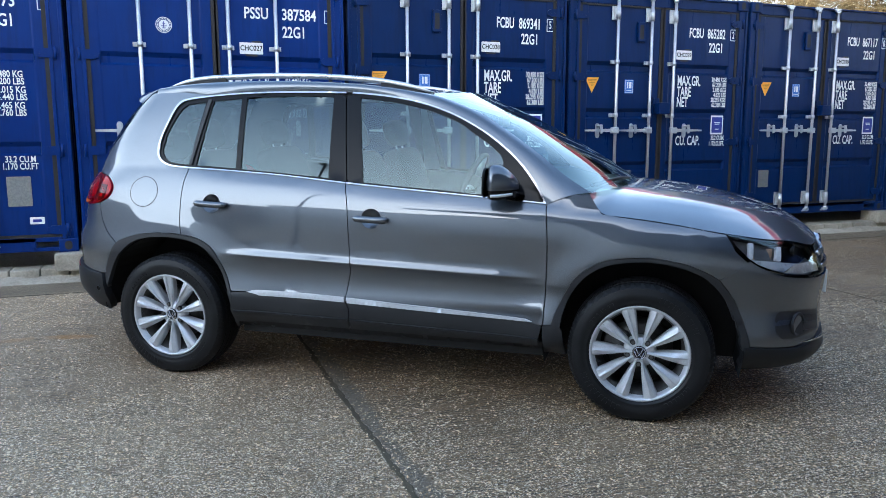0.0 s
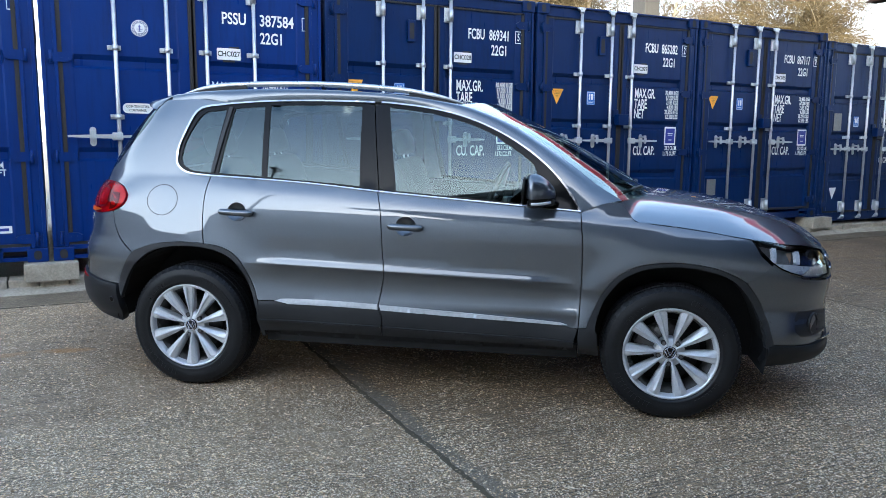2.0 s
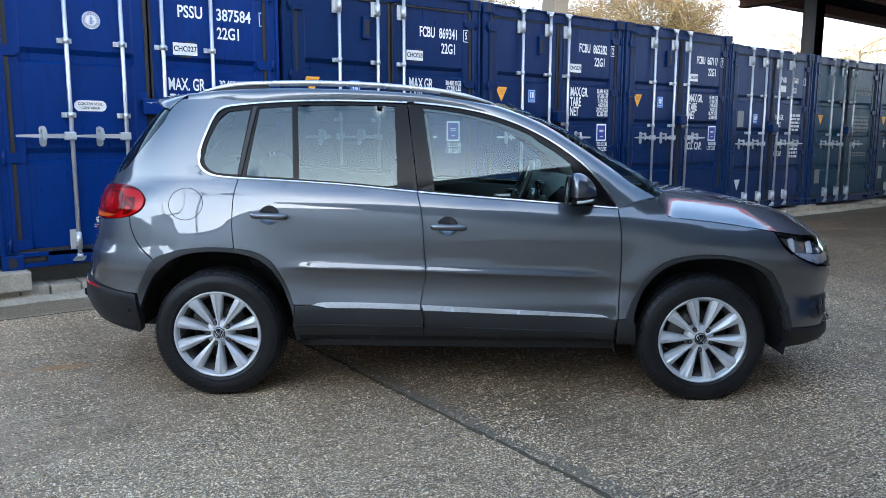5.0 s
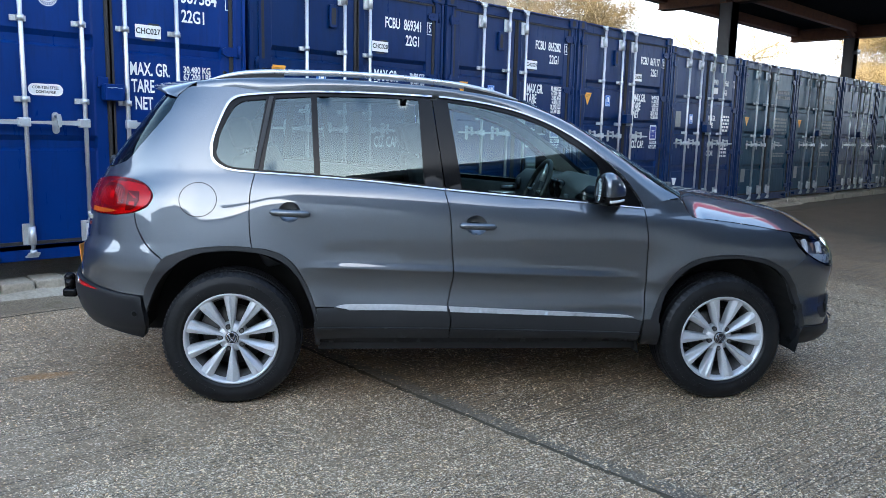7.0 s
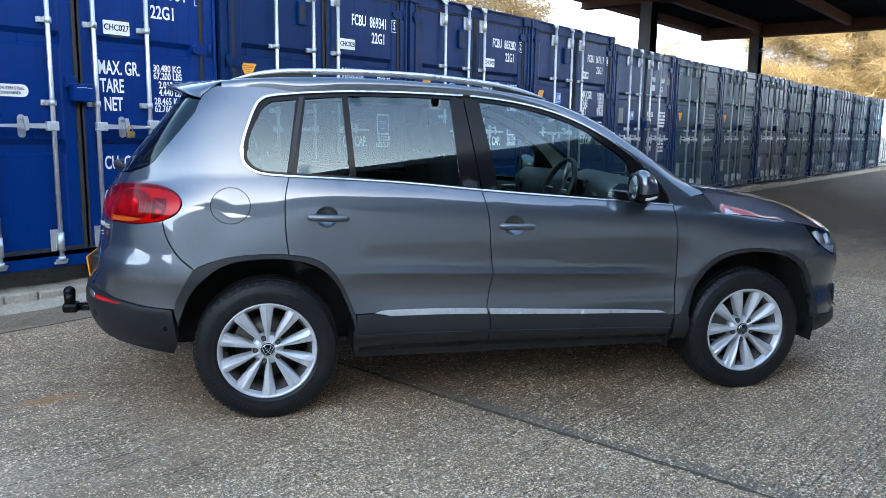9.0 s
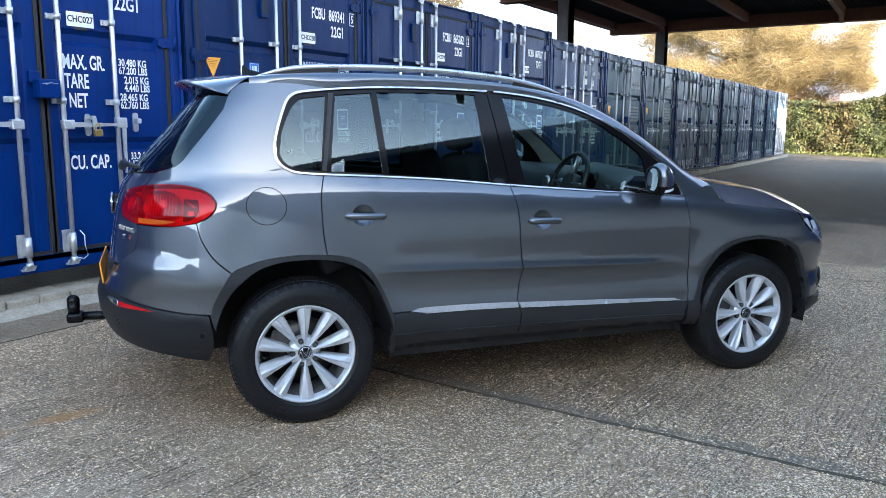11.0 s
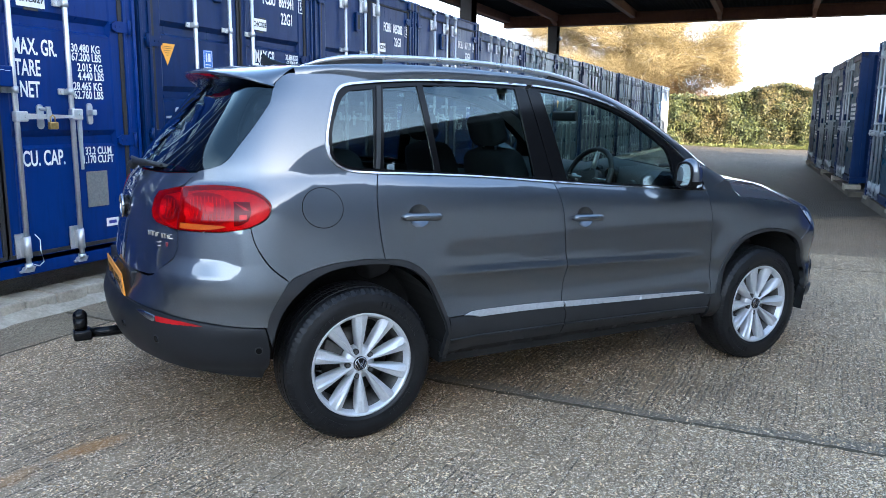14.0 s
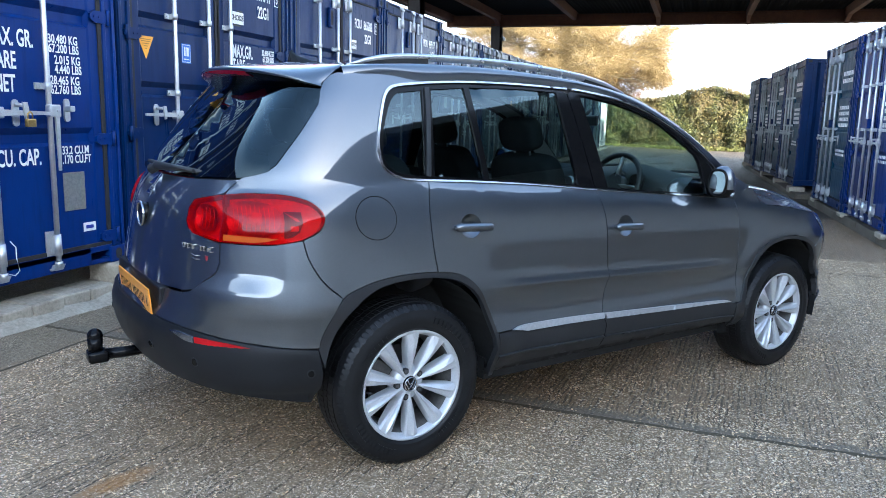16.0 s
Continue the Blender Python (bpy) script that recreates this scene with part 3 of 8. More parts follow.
        for i, (r, s) in ((0, (0, 3)), (len(xs) - 1, (1, 2))):
            col = g[i]
            bm.faces.new([*col, back[s], back[r]] if i == 0 else [*col[::-1], back[r], back[s]])
        bmesh.ops.recalc_face_normals(bm, faces=bm.faces)
        door = part("door", bm, door_paint or paint, th)
        bm = bmesh.new()
        ex = a - 0.004 if d == 0 else b + 0.004
        for gx in ((a - 0.008, a + 0.026), (b - 0.012, b + 0.013) if d == 0 else (a - 0.013, a + 0.008), (b - 0.026, b + 0.008) if d else (a, a + 0.001)):
            box(bm, gx[0], 0.020, 0.14, gx[1], 0.06, 2.45)
        box(bm, a, 0.018, 0.135, b, 0.05, 0.160)
        box(bm, a, 0.020, 2.435, b, 0.05, 2.452)
        part("gasket", bm, M_GASKET, door)
        for hz in hinges:
            bm = bmesh.new()
            x0, x1 = (0.055, 0.235) if d == 0 else (CW - 0.235, CW - 0.055)
            prism(bm, [(x0, hz - 0.018), (x0 + 0.04, hz - 0.040), (x1 - 0.04, hz - 0.040), (x1, hz - 0.018), (x1, hz + 0.018), (x1 - 0.04, hz + 0.04), (x0 + 0.04, hz + 0.04), (x0, hz + 0.018)], 0.022, (0, 0.028, 0))
            hx = 0.075 if d == 0 else CW - 0.075
            tube(bm, (hx, 0.004, hz - 0.055), (hx, 0.004, hz + 0.055), 0.014, n=8)
            for bx in (0.55, 0.80):
                tube(bm, (x0 + (x1 - x0) * (bx if d == 0 else 1 - bx), 0.008, hz), (x0 + (x1 - x0) * (bx if d == 0 else 1 - bx), 0.001, hz), 0.010, n=6)
            part("hinge", bm, paint, door)
    # centre lock box
    bm = bmesh.new()
    box(bm, 1.145, -0.075, 1.255, 1.30, 0.02, 1.385, 0.008)
    box(bm, 1.12, 0.0, 1.36, 1.20, 0.03, 1.44, 0.004)
    part("lock_box", bm, paint, th)
    # locking gear
    for rx, hd in zip(rods, handles):
        bm = bmesh.new()
        tube(bm, (rx, -0.018, 0.085), (rx, -0.018, CH - 0.055), 0.0175, n=10)
        rod = part("locking_rod", bm, steel, th)
        # guides: a bolted plate beside a sleeve that holds the rod
        for bz, hh in ((0.215, 0.085), (2.36, 0.075)):
            bm = bmesh.new()
            box(bm, rx - 0.060, 0.016, bz - hh, rx + 0.022, 0.028, bz + hh, 0.004)
            tube(bm, (rx, -0.018, bz - hh * 0.9), (rx, -0.018, bz + hh * 0.75), 0.027, 0.024, 12)
            box(bm, rx - 0.024, -0.018, bz - hh * 0.8, rx + 0.024, 0.020, bz + hh * 0.6)
            for dx, dz in ((-0.048, 0.6), (-0.048, 0.0), (-0.048, -0.6), (-0.034, 0.45)):
                tube(bm, (rx + dx, 0.018, bz + hh * dz), (rx + dx, 0.0135, bz + hh * dz), 0.0085, n=8)
            part("rod_guide", bm, steel, rod)
        # cams: a claw hooked over its keeper
        for cz, q in ((0.085, -1), (CH - 0.06, 1)):
            bm = bmesh.new()
            tube(bm, (rx, -0.018, cz - 0.020), (rx, -0.018, cz + 0.012), 0.026, n=10)
            prism(bm, [(rx - 0.046, cz - 0.012 + q * 0.024), (rx - 0.030, cz + q * 0.010), (rx + 0.028, cz + q * 0.010), (rx + 0.050, cz + 0.012 + q * 0.024), (rx + 0.030, cz + q * 0.046), (rx - 0.034, cz + q * 0.046)], 0.030, (0, 0.006, 0))
            box(bm, rx - 0.052, -0.006, cz - 0.008 + q * 0.040, rx - 0.030, 0.014, cz + 0.008 + q * 0.040, 0.003)
            part("cam", bm, steel, rod)
        # brackets: a flat ear each side of a clamp
        for bz in (1.24, 1.83):
            bm = bmesh.new()
            box(bm, rx - 0.062, 0.020, bz - 0.021, rx + 0.050, 0.036, bz + 0.021, 0.004)
            tube(bm, (rx, -0.018, bz - 0.022), (rx, -0.018, bz + 0.022), 0.025, n=10)
            box(bm, rx - 0.024, -0.018, bz - 0.019, rx + 0.024, 0.024, bz + 0.019)
            for dx in (-0.047, 0.038):
                tube(bm, (rx + dx, 0.022, bz), (rx + dx, 0.013, bz), 0.008, n=6)
            part("bracket", bm, steel, rod)
        if not hd:
            # a released handle hanging beside its rod
            bm = bmesh.new()
            prism(bm, [(rx + 0.020, 1.06), (rx + 0.054, 1.06), (rx + 0.046, 0.70), (rx + 0.030, 0.70)], 0.014, (0, -0.034, 0))
            box(bm, rx - 0.026, -0.056, 1.045, rx + 0.064, -0.006, 1.125, 0.010)
            tube(bm, (rx + 0.036, -0.062, 1.085), (rx + 0.036, -0.050, 1.085), 0.011, n=8)
            part("handle", bm, steel, rod)
        if hd:
            z = 1.07
            bm = bmesh.new()
            prism(bm, [(rx + hd * 0.04, z - 0.019), (rx + hd * 0.14, z - 0.017), (rx + hd * 0.41, z - 0.009), (rx + hd * 0.41, z + 0.009), (rx + hd * 0.14, z + 0.017), (rx + hd * 0.04, z + 0.019)][::hd], 0.014, (0, -0.036, 0))
            box(bm, min(rx - hd * 0.026, rx + hd * 0.060), -0.056, z - 0.034, max(rx - hd * 0.026, rx + hd * 0.060), -0.004, z + 0.034, 0.008)
            tube(bm, (rx + hd * 0.040, -0.062, z), (rx + hd * 0.040, -0.052, z), 0.011, n=8)
            part("handle", bm, steel, rod)
            # the catch: an upright plate with a hooked tongue over the bar
            bm = bmesh.new()
            cx = rx + hd * 0.21
            prism(bm, rrect(0.052, 0.165, 0.025, 5, cx, z - 0.002), 0.008, (0, 0.028, 0))
            tube(bm, (cx, 0.024, z + 0.050), (cx, -0.050, z + 0.046), 0.012, n=8)
            prism(bm, [(cx - 0.020, z + 0.066), (cx + 0.012, z + 0.066), (cx + 0.022, z + 0.020), (cx + 0.016, z - 0.030), (cx - 0.006, z - 0.036), (cx - 0.012, z + 0.010)], 0.012, (0, -0.052, 0))
            part("handle_catch", bm, steel, rod)
    return th


def flat(name, poly, parent, material, y=0.027, t=0.0012, label=""):
    bm = bmesh.new()
    prism(bm, poly, t, (0, y, 0))
    return part(name, bm, material, parent, label)


FACE = 0.034          # face of the door sheets inside their frame
PSSU_RODS, PSSU_HANDLES = (0.575, 1.005, 1.342, 1.775), (-1, -1, 1, 0)
FCBU_RODS, FCBU_HANDLES = (0.60, 1.05, 1.37), (-1, -1, 1)

BASE = {
    "pssu": container_base("shipping_container", M_BLUE, PSSU_RODS, PSSU_HANDLES, "royal blue steel shipping container with four galvanised locking rods", None, None, (0.855, 1.645), (0.20, 0.895, 1.73, 2.36)),
    "fcbu": container_base("shipping_container", M_BLUE_DEEP, FCBU_RODS, FCBU_HANDLES, "dark blue steel shipping container with three galvanised locking rods"),
    "cpwu": container_base("shipping_container", M_BLUE_OLD, (0.55, 0.95, 1.36, 1.75), (-1, -1, 1, 1), "weathered blue shipping container with four close-set locking rods"),
    "pale": container_base("shipping_container", M_SUNPALE, (0.60, 1.02, 1.40), (-1, -1, 1), "shipping container at the row's end, painted off-white for the sun on it"),
    "slate": container_base("shipping_container", M_BLUE_OLD, (0.60, 1.02, 1.40), (-1, -1, 1), "blue shipping container under the canopy, doors greyed for sky sheen", M_SLATESHEEN, M_GALVSHADE),
}


def container(style, x, y, z, turn=0.0):
    return copy_thing(BASE[style], pose(x, y, z, 0, 0, turn))


def white_bars(th, x, z, w, h, rows, seed, material=None):
    """Lettering too small to read: rows of short bars."""
    rng = random.Random(seed)
    bm = bmesh.new()
    dz = h / rows
    for r in range(rows):
        xx = x
        while xx < x + w - 0.02:
            l = min(rng.uniform(0.03, 0.11), x + w - xx)
            prism(bm, [(xx, z - r * dz - dz * 0.62), (xx + l, z - r * dz - dz * 0.62), (xx + l, z - r * dz), (xx, z - r * dz)], 0.001, (0, FACE - 0.002, 0))
            xx += l + 0.022
    return tagged(part("small_print", bm, material or M_WHITE, th), kind="stuff")


def digit_frame(th, x, z, s=0.115):
    bm = bmesh.new()
    w, t = s * 0.62, 0.007
    for (a, b, c, d) in ((-w / 2, -s / 2, w / 2, -s / 2 + t), (-w / 2, s / 2 - t, w / 2, s / 2), (-w / 2, -s / 2, -w / 2 + t, s / 2), (w / 2 - t, -s / 2, w / 2, s / 2)):
        prism(bm, [(x + a, z + b), (x + c, z + b), (x + c, z + d), (x + a, z + d)], 0.001, (0, FACE - 0.004, 0))
    part("digit_frame", bm, M_WHITE, th)


def unit_label(th, text, x, z):
    lab = flat("unit_label", rrect(0.215, 0.105, 0.004, 1, x, z), th, M_WHITE, FACE - 0.006, 0.002, "white unit label with a dark lower edge")
    flat("label_strip", rrect(0.11, 0.018, 0.002, 1, x, z - 0.064), lab, M_BLACK, FACE - 0.006)
    flat("label_tab", rrect(0.09, 0.016, 0.002, 1, x + 0.05, z + 0.061), lab, M_BLACK, FACE - 0.006)
    if text:
        lettering(text, 0.066, lab, (x, FACE - 0.0095, z), M_BLACK, 0.85)
    return lab


def dress_pssu(th, left, right, digit, unit, full=True):
    L = lambda s, size, x, z, q=0.66, al="CENTER": lettering(s, size, th, (x, FACE - 0.003, z), M_WHITE, q, align=al)
    y0 = FACE
    if left:
        L(left, 0.145, 1.605, 2.150, 0.74)
    L(right, 0.145, 2.005, 2.150, 0.76)
    L(digit, 0.105, 2.288, 2.150)
    digit_frame(th, 2.288, 2.150, 0.125)
    L("22G1", 0.145, 1.955, 1.988, 0.70)
    if unit:
        unit_label(th, unit, 1.548, 1.832)
    if full:
        L("MAX. GR.", 0.148, 1.386, 1.521, 0.55, "LEFT")
        L("TARE", 0.148, 1.396, 1.383, 0.55, "LEFT")
        L("NET", 0.148, 1.420, 1.242, 0.55, "LEFT")
        L("CU. CAP.", 0.145, 1.398, 0.785, 0.58, "LEFT")
    for i, t in enumerate(("30.480 KG", "67.200 LBS", "2.015 KG", "4.440 LBS", "28.465 KG", "62.760 LBS")):
        L(t, 0.078, 1.846 if i != 2 and i != 3 else 1.890, 1.545 - i * 0.061 - (i // 2) * 0.010, 0.74, "LEFT")
    L("33.2 CU.M", 0.078, 2.150, 0.822, 0.70, "RIGHT")
    L("1.170 CU.FT", 0.078, 2.165, 0.760, 0.70, "RIGHT")
    flat("data_plate", rrect(0.19, 0.26, 0.004, 1, 2.00, 0.545), th, M_PLATE, FACE, 0.003, "dull riveted metal data plate")
    flat("maker_sticker", rrect(0.115, 0.062, 0.003, 1, 2.12, 0.285), th, M_WHITE, FACE)
    flat("maker_mark", rrect(0.07, 0.024, 0.003, 1, 2.12, 0.285), th, M_SIGNNAVY, FACE - 0.002)
    if full:
        o = flat("oval_sticker", rrect(0.25, 0.088, 0.043, 6, 0.74, 1.318), th, M_WHITE, FACE)
        lettering("COR-TEN STEEL", 0.030, o, (0.74, FACE - 0.003, 1.333), M_BLACK, 0.9)
        lettering("CONTAINER", 0.028, o, (0.74, FACE - 0.003, 1.300), M_BLACK, 0.9)
        ring = lambda q: [(0.784 + q * math.cos(a), 2.011 + q * math.sin(a)) for a in [i * math.tau / 32 for i in range(32)]]
        r = flat("round_seal", ring(0.070), th, M_WHITE, FACE, 0.001, "round white approval seal")
        flat("seal_ring", ring(0.064), r, M_BLUE, FACE - 0.002)
        flat("seal_core", ring(0.044), r, M_WHITE, FACE - 0.004)
        for i in range(26):
            a = i * math.tau / 26
            c, d = math.cos(a), math.sin(a)
            flat("seal_print", [(0.784 + c * q - d * w, 2.011 + d * q + c * w) for q, w in ((0.048, -0.0035), (0.060, -0.0035), (0.060, 0.0035), (0.048, 0.0035))], r, M_WHITE, FACE - 0.004)
        for w, z0, z1 in ((0.004, -0.032, 0.030), (0.016, -0.030, -0.024), (0.012, 0.010, 0.016), (0.024, -0.012, -0.006)):
            flat("seal_mark", [(0.784 - w, 2.011 + z0), (0.784 + w, 2.011 + z0), (0.784 + w, 2.011 + z1), (0.784 - w, 2.011 + z1)], r, M_SIGNNAVY, FACE - 0.006)
        bm = bmesh.new()
        box(bm, 1.535, -0.09, 0.985, 1.60, -0.06, 1.035, 0.006)
        pipe(bm, [(1.55, -0.075, 1.03), (1.55, -0.075, 1.065), (1.567, -0.075, 1.08), (1.585, -0.075, 1.065), (1.585, -0.075, 1.03)], 0.005, 6)
        part("padlock", bm, M_BRASS, th, "brass padlock on the door handle")
        bm = bmesh.new()
        for x0, z0, x1, z1 in ((1.165, 1.352, 1.215, 1.358), (1.212, 1.356, 1.240, 1.362), (1.245, 1.352, 1.282, 1.357), (1.190, 1.345, 1.205, 1.348)):
            prism(bm, [(x0, z0), (x1, z0 + 0.002), (x1, z1 + 0.001), (x0, z1 - 0.002)], 0.0006, (0, -0.0752, 0))
        part("lock_box_scuff", bm, M_GALV, th)
        bm = bmesh.new()
        pipe(bm, [(1.395, -0.03, 0.29), (1.42, -0.045, 0.25), (1.415, -0.05, 0.18), (1.435, -0.048, 0.10), (1.40, -0.046, 0.075), (1.36, -0.046, 0.09)], 0.0035, 6)
        part("cable_seal", bm, M_WHITE, th)
        bm = bmesh.new()
        prism(bm, rrect(0.045, 0.15, 0.02, 3, 1.966, 1.090), 0.014, (0, FACE, 0))
        box(bm, 1.946, -0.03, 1.08, 1.986, 0.03, 1.12, 0.008)
        part("handle_catch", bm, M_GALV, th)


def tri(th, x, z, s=0.185, material=None):
    t = flat("warning_triangle", [(x - s / 2, z + 0.082), (x, z - 0.090), (x + s / 2, z + 0.082)], th, material or M_ORANGE, FACE)
    if material is None:
        for dz, k in ((0.060, 0.33), (0.046, 0.28), (0.028, 0.20), (0.010, 0.12), (-0.008, 0.07)):
            flat("triangle_print", [(x - s * k, z + dz), (x + s * k, z + dz), (x + s * (k - 0.02), z + dz - 0.005), (x - s * (k - 0.02), z + dz - 0.005)], t, M_TRIPRINT, FACE - 0.002)


def blue_sticker(th, x, z):
    s = flat("blue_sticker", rrect(0.12, 0.155, 0.004, 1, x, z), th, M_SIGNBLUE, FACE)
    bm = bmesh.new()
    for a, b, c, d in ((-0.05, 0.066, 0.05, 0.070), (-0.05, -0.07, 0.05, -0.066), (-0.052, -0.07, -0.048, 0.07), (0.048, -0.07, 0.052, 0.07), (-0.028, -0.02, -0.010, 0.05), (0.002, -0.02, 0.032, 0.05), (-0.035, -0.05, 0.035, -0.042)):
        prism(bm, [(x + a, z + b), (x + c, z + b), (x + c, z + d), (x + a, z + d)], 0.001, (0, FACE - 0.0015, 0))
    part("sticker_mark", bm, M_WHITE, s)


def dress_fcbu(th, number, digit, unit, text=True):
    L = lambda s, size, x, z, q=0.6, al="CENTER": lettering(s, size, th, (x, FACE - 0.003, z), M_WHITE, q, align=al)
    L("FCBU", 0.152, 1.605, 2.190, 0.56, "LEFT")
    L(number, 0.152, 1.868, 2.190, 0.575, "LEFT")
    lettering(digit, 0.115, th, (2.243, FACE - 0.007, 2.189), M_WHITE, 0.55)
    digit_frame(th, 2.243, 2.191, 0.132)
    L("22G1", 0.152, 2.00, 2.030, 0.62)
    unit_label(th, unit, 1.540, 1.938)
    L("MAX.GR.", 0.160, 1.465, 1.640, 0.53, "LEFT")
    L("TARE", 0.160, 1.465, 1.515, 0.53, "LEFT")
    L("NET", 0.160, 1.465, 1.395, 0.53, "LEFT")
    for i, s in enumerate(("30.480 KGS", "67.200 LBS", "2.185 KGS", "4.820 LBS", "28.295 KGS", "62.380 LBS")):
        L(s, 0.074, 2.18, 1.665 - i * 0.059, 0.62, "RIGHT")
    L("CU. CAP.", 0.155, 1.470, 0.945, 0.57, "LEFT")
    L("33.2 CU.M.", 0.074, 2.19, 0.980, 0.60, "RIGHT")
    L("1.172 CU.FT.", 0.074, 2.19, 0.912, 0.58, "RIGHT")
    s = flat("notice", rrect(0.185, 0.225, 0.006, 1, 2.07, 1.135), th, M_WHITE, FACE, 0.001, "white notice with a navy panel")
    flat("notice_panel", rrect(0.152, 0.185, 0.004, 1, 2.07, 1.135), s, M_SIGNNAVY, FACE - 0.002)
    for k, dz in enumerate((0.03, 0.01, -0.05)):
        flat("notice_print", rrect(0.085 - 0.015 * k, 0.009, 0.001, 1, 2.07, 1.135 + dz), s, M_WHITE, FACE - 0.0035)
    tri(th, 0.31, 1.575)
    blue_sticker(th, 0.80, 1.565)
    flat("data_plate", rrect(0.16, 0.21, 0.004, 1, 0.36, 0.47), th, M_PLATE, FACE, 0.003)
    vent(th, 0.93, 2.17)


def vent(th, x, z):
    bm = bmesh.new()
    box(bm, x - 0.045, 0.0, z - 0.11, x + 0.045, FACE, z + 0.11, 0.008)
    v = part("vent_cover", bm, M_BLUE_DEEP, th)
    flat("vent_slot", rrect(0.05, 0.16, 0.01, 2, x, z), v, M_GASKET, 0.001)


PITCH, X0 = 2.475, 4.44
ROW_Y, ROW_Z = -0.012, 0.343
c = container("pssu", X0 - 3 * PITCH, ROW_Y, ROW_Z)
dress_pssu(c, "", "373", "0", "", False)
c = container("pssu", X0 - 4 * PITCH, ROW_Y + 0.01, ROW_Z)
c = container("pssu", X0 - 2 * PITCH, ROW_Y, ROW_Z)
dress_pssu(c, "PSSU", "387584", "0", "CHC027")
c = container("fcbu", X0 - PITCH, ROW_Y, ROW_Z)
dress_fcbu(c, "869341", "5", "CHC028")
c = container("fcbu", X0, ROW_Y, ROW_Z)
dress_fcbu(c, "865282", "2", "CHC029")
c = container("fcbu", X0 + PITCH, ROW_Y, ROW_Z)
dress_fcbu(c, "867117", "0", "CHC030")
c = container("cpwu", X0 + 2 * PITCH + 0.03, ROW_Y + 0.03, 0.25)
L = lambda s, size, x, z, q=0.55, al="CENTER": lettering(s, size, c, (x, FACE - 0.003, z), M_WHITE, q, align=al)
L("CPWU", 0.13, 1.54, 2.11)
L("105660", 0.13, 1.93, 2.11)
L("1", 0.10, 2.22, 2.11)
digit_frame(c, 2.22, 2.11)
L("12GB", 0.13, 1.90, 1.95)
L("MAX.GR.", 0.12, 1.50, 1.50)
L("TARE", 0.12, 1.47, 1.38)
L("NET", 0.10, 1.45, 1.03)
L("CU.CAP.", 0.12, 1.50, 0.90)
white_bars(c, 1.84, 1.56, 0.30, 0.30, 5, 3)
white_bars(c, 1.82, 1.06, 0.30, 0.25, 4, 4)
unit_label(c, "", 1.53, 1.97)
blue_sticker(c, 0.78, 1.47)
flat("data_plate", rrect(0.17, 0.25, 0.004, 1, 0.36, 1.46), c, M_PLATE, FACE, 0.003)
tri(c, 0.36, 0.42, 0.16, M_WHITE)
x = X0 + 3 * PITCH + 0.06
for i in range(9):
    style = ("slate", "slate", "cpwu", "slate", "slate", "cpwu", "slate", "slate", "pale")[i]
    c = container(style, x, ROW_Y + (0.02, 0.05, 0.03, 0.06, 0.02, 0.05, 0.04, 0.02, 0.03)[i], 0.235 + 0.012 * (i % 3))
    white_bars(c, 1.50, 2.13, 0.66, 0.20, 2, 20 + i, M_GREYPRINT)
    white_bars(c, 1.48, 1.60, 0.64, 0.34, 5, 40 + i, M_GREYPRINT)
    white_bars(c, 1.50, 0.92, 0.60, 0.10, 2, 60 + i, M_GREYPRINT)
    if i < 2:
        tri(c, 0.33, 1.50)
    flat("data_plate", rrect(0.17, 0.25, 0.004, 1, 0.34, 0.50), c, M_PLATE, FACE, 0.003)
    x += PITCH + 0.035

# the opposite row, doors towards the lane
for i, (style, xr, yr, zr, turn) in enumerate((("pssu", 10.08, -6.19, 0.17, 181.5), ("slate", 12.56, -6.09, 0.16, 181.9), ("slate", 17.08, -5.91, 0.19, 182.5), ("slate", 19.55, -5.80, 0.19, 182.5), ("slate", 22.02, -5.74, 0.11, 182.4), ("slate", 24.48, -5.60, 0.20, 182.4))):
    c = container(style, xr, yr, zr, turn)
    white_bars(c, 1.50, 2.13, 0.66, 0.22, 2, 80 + i)
    white_bars(c, 1.48, 1.60, 0.66, 0.36, 4, 90 + i)
    white_bars(c, 1.50, 0.92, 0.60, 0.12, 2, 70 + i)

# the undressed patterns have served
for b in BASE.values():
    for o in (*b.children_recursive, b):
        bpy.data.objects.remove(o)

# pads that carry the corners
def pad(x, y, top, l=0.34, kerb=0.205):
    bm = bmesh.new()
    box(bm, x - l / 2, y, kerb - 0.02, x + l / 2, y + 0.30, top, 0.012)
    tagged(part("bearing_block", bm, M_CONC, None, "grey concrete block under the container corners"), category="block", group="bearing blocks")


for k in range(-4, 3):
    pad(X0 + k * PITCH - 0.02 + 0.0, -0.13, ROW_Z - 0.002, 0.42)
for k in range(3, 12):
    pad(X0 + k * PITCH + 0.05 + (k - 3) * 0.035, -0.06, 0.248 if k == 3 else 0.233, 0.42)
for xr, yr, zr in ((7.80, -6.52, 0.168), (10.08, -6.45, 0.158), (12.45, -6.38, 0.158)):
    pad(xr, yr, zr, 0.34, 0.12)
for xr, yr, zr in ((14.66, -6.22, 0.188), (17.05, -6.16, 0.188), (19.5, -6.06, 0.188), (24.3, -5.86, 0.198)):
    pad(xr, yr, zr, 0.44, 0.08)

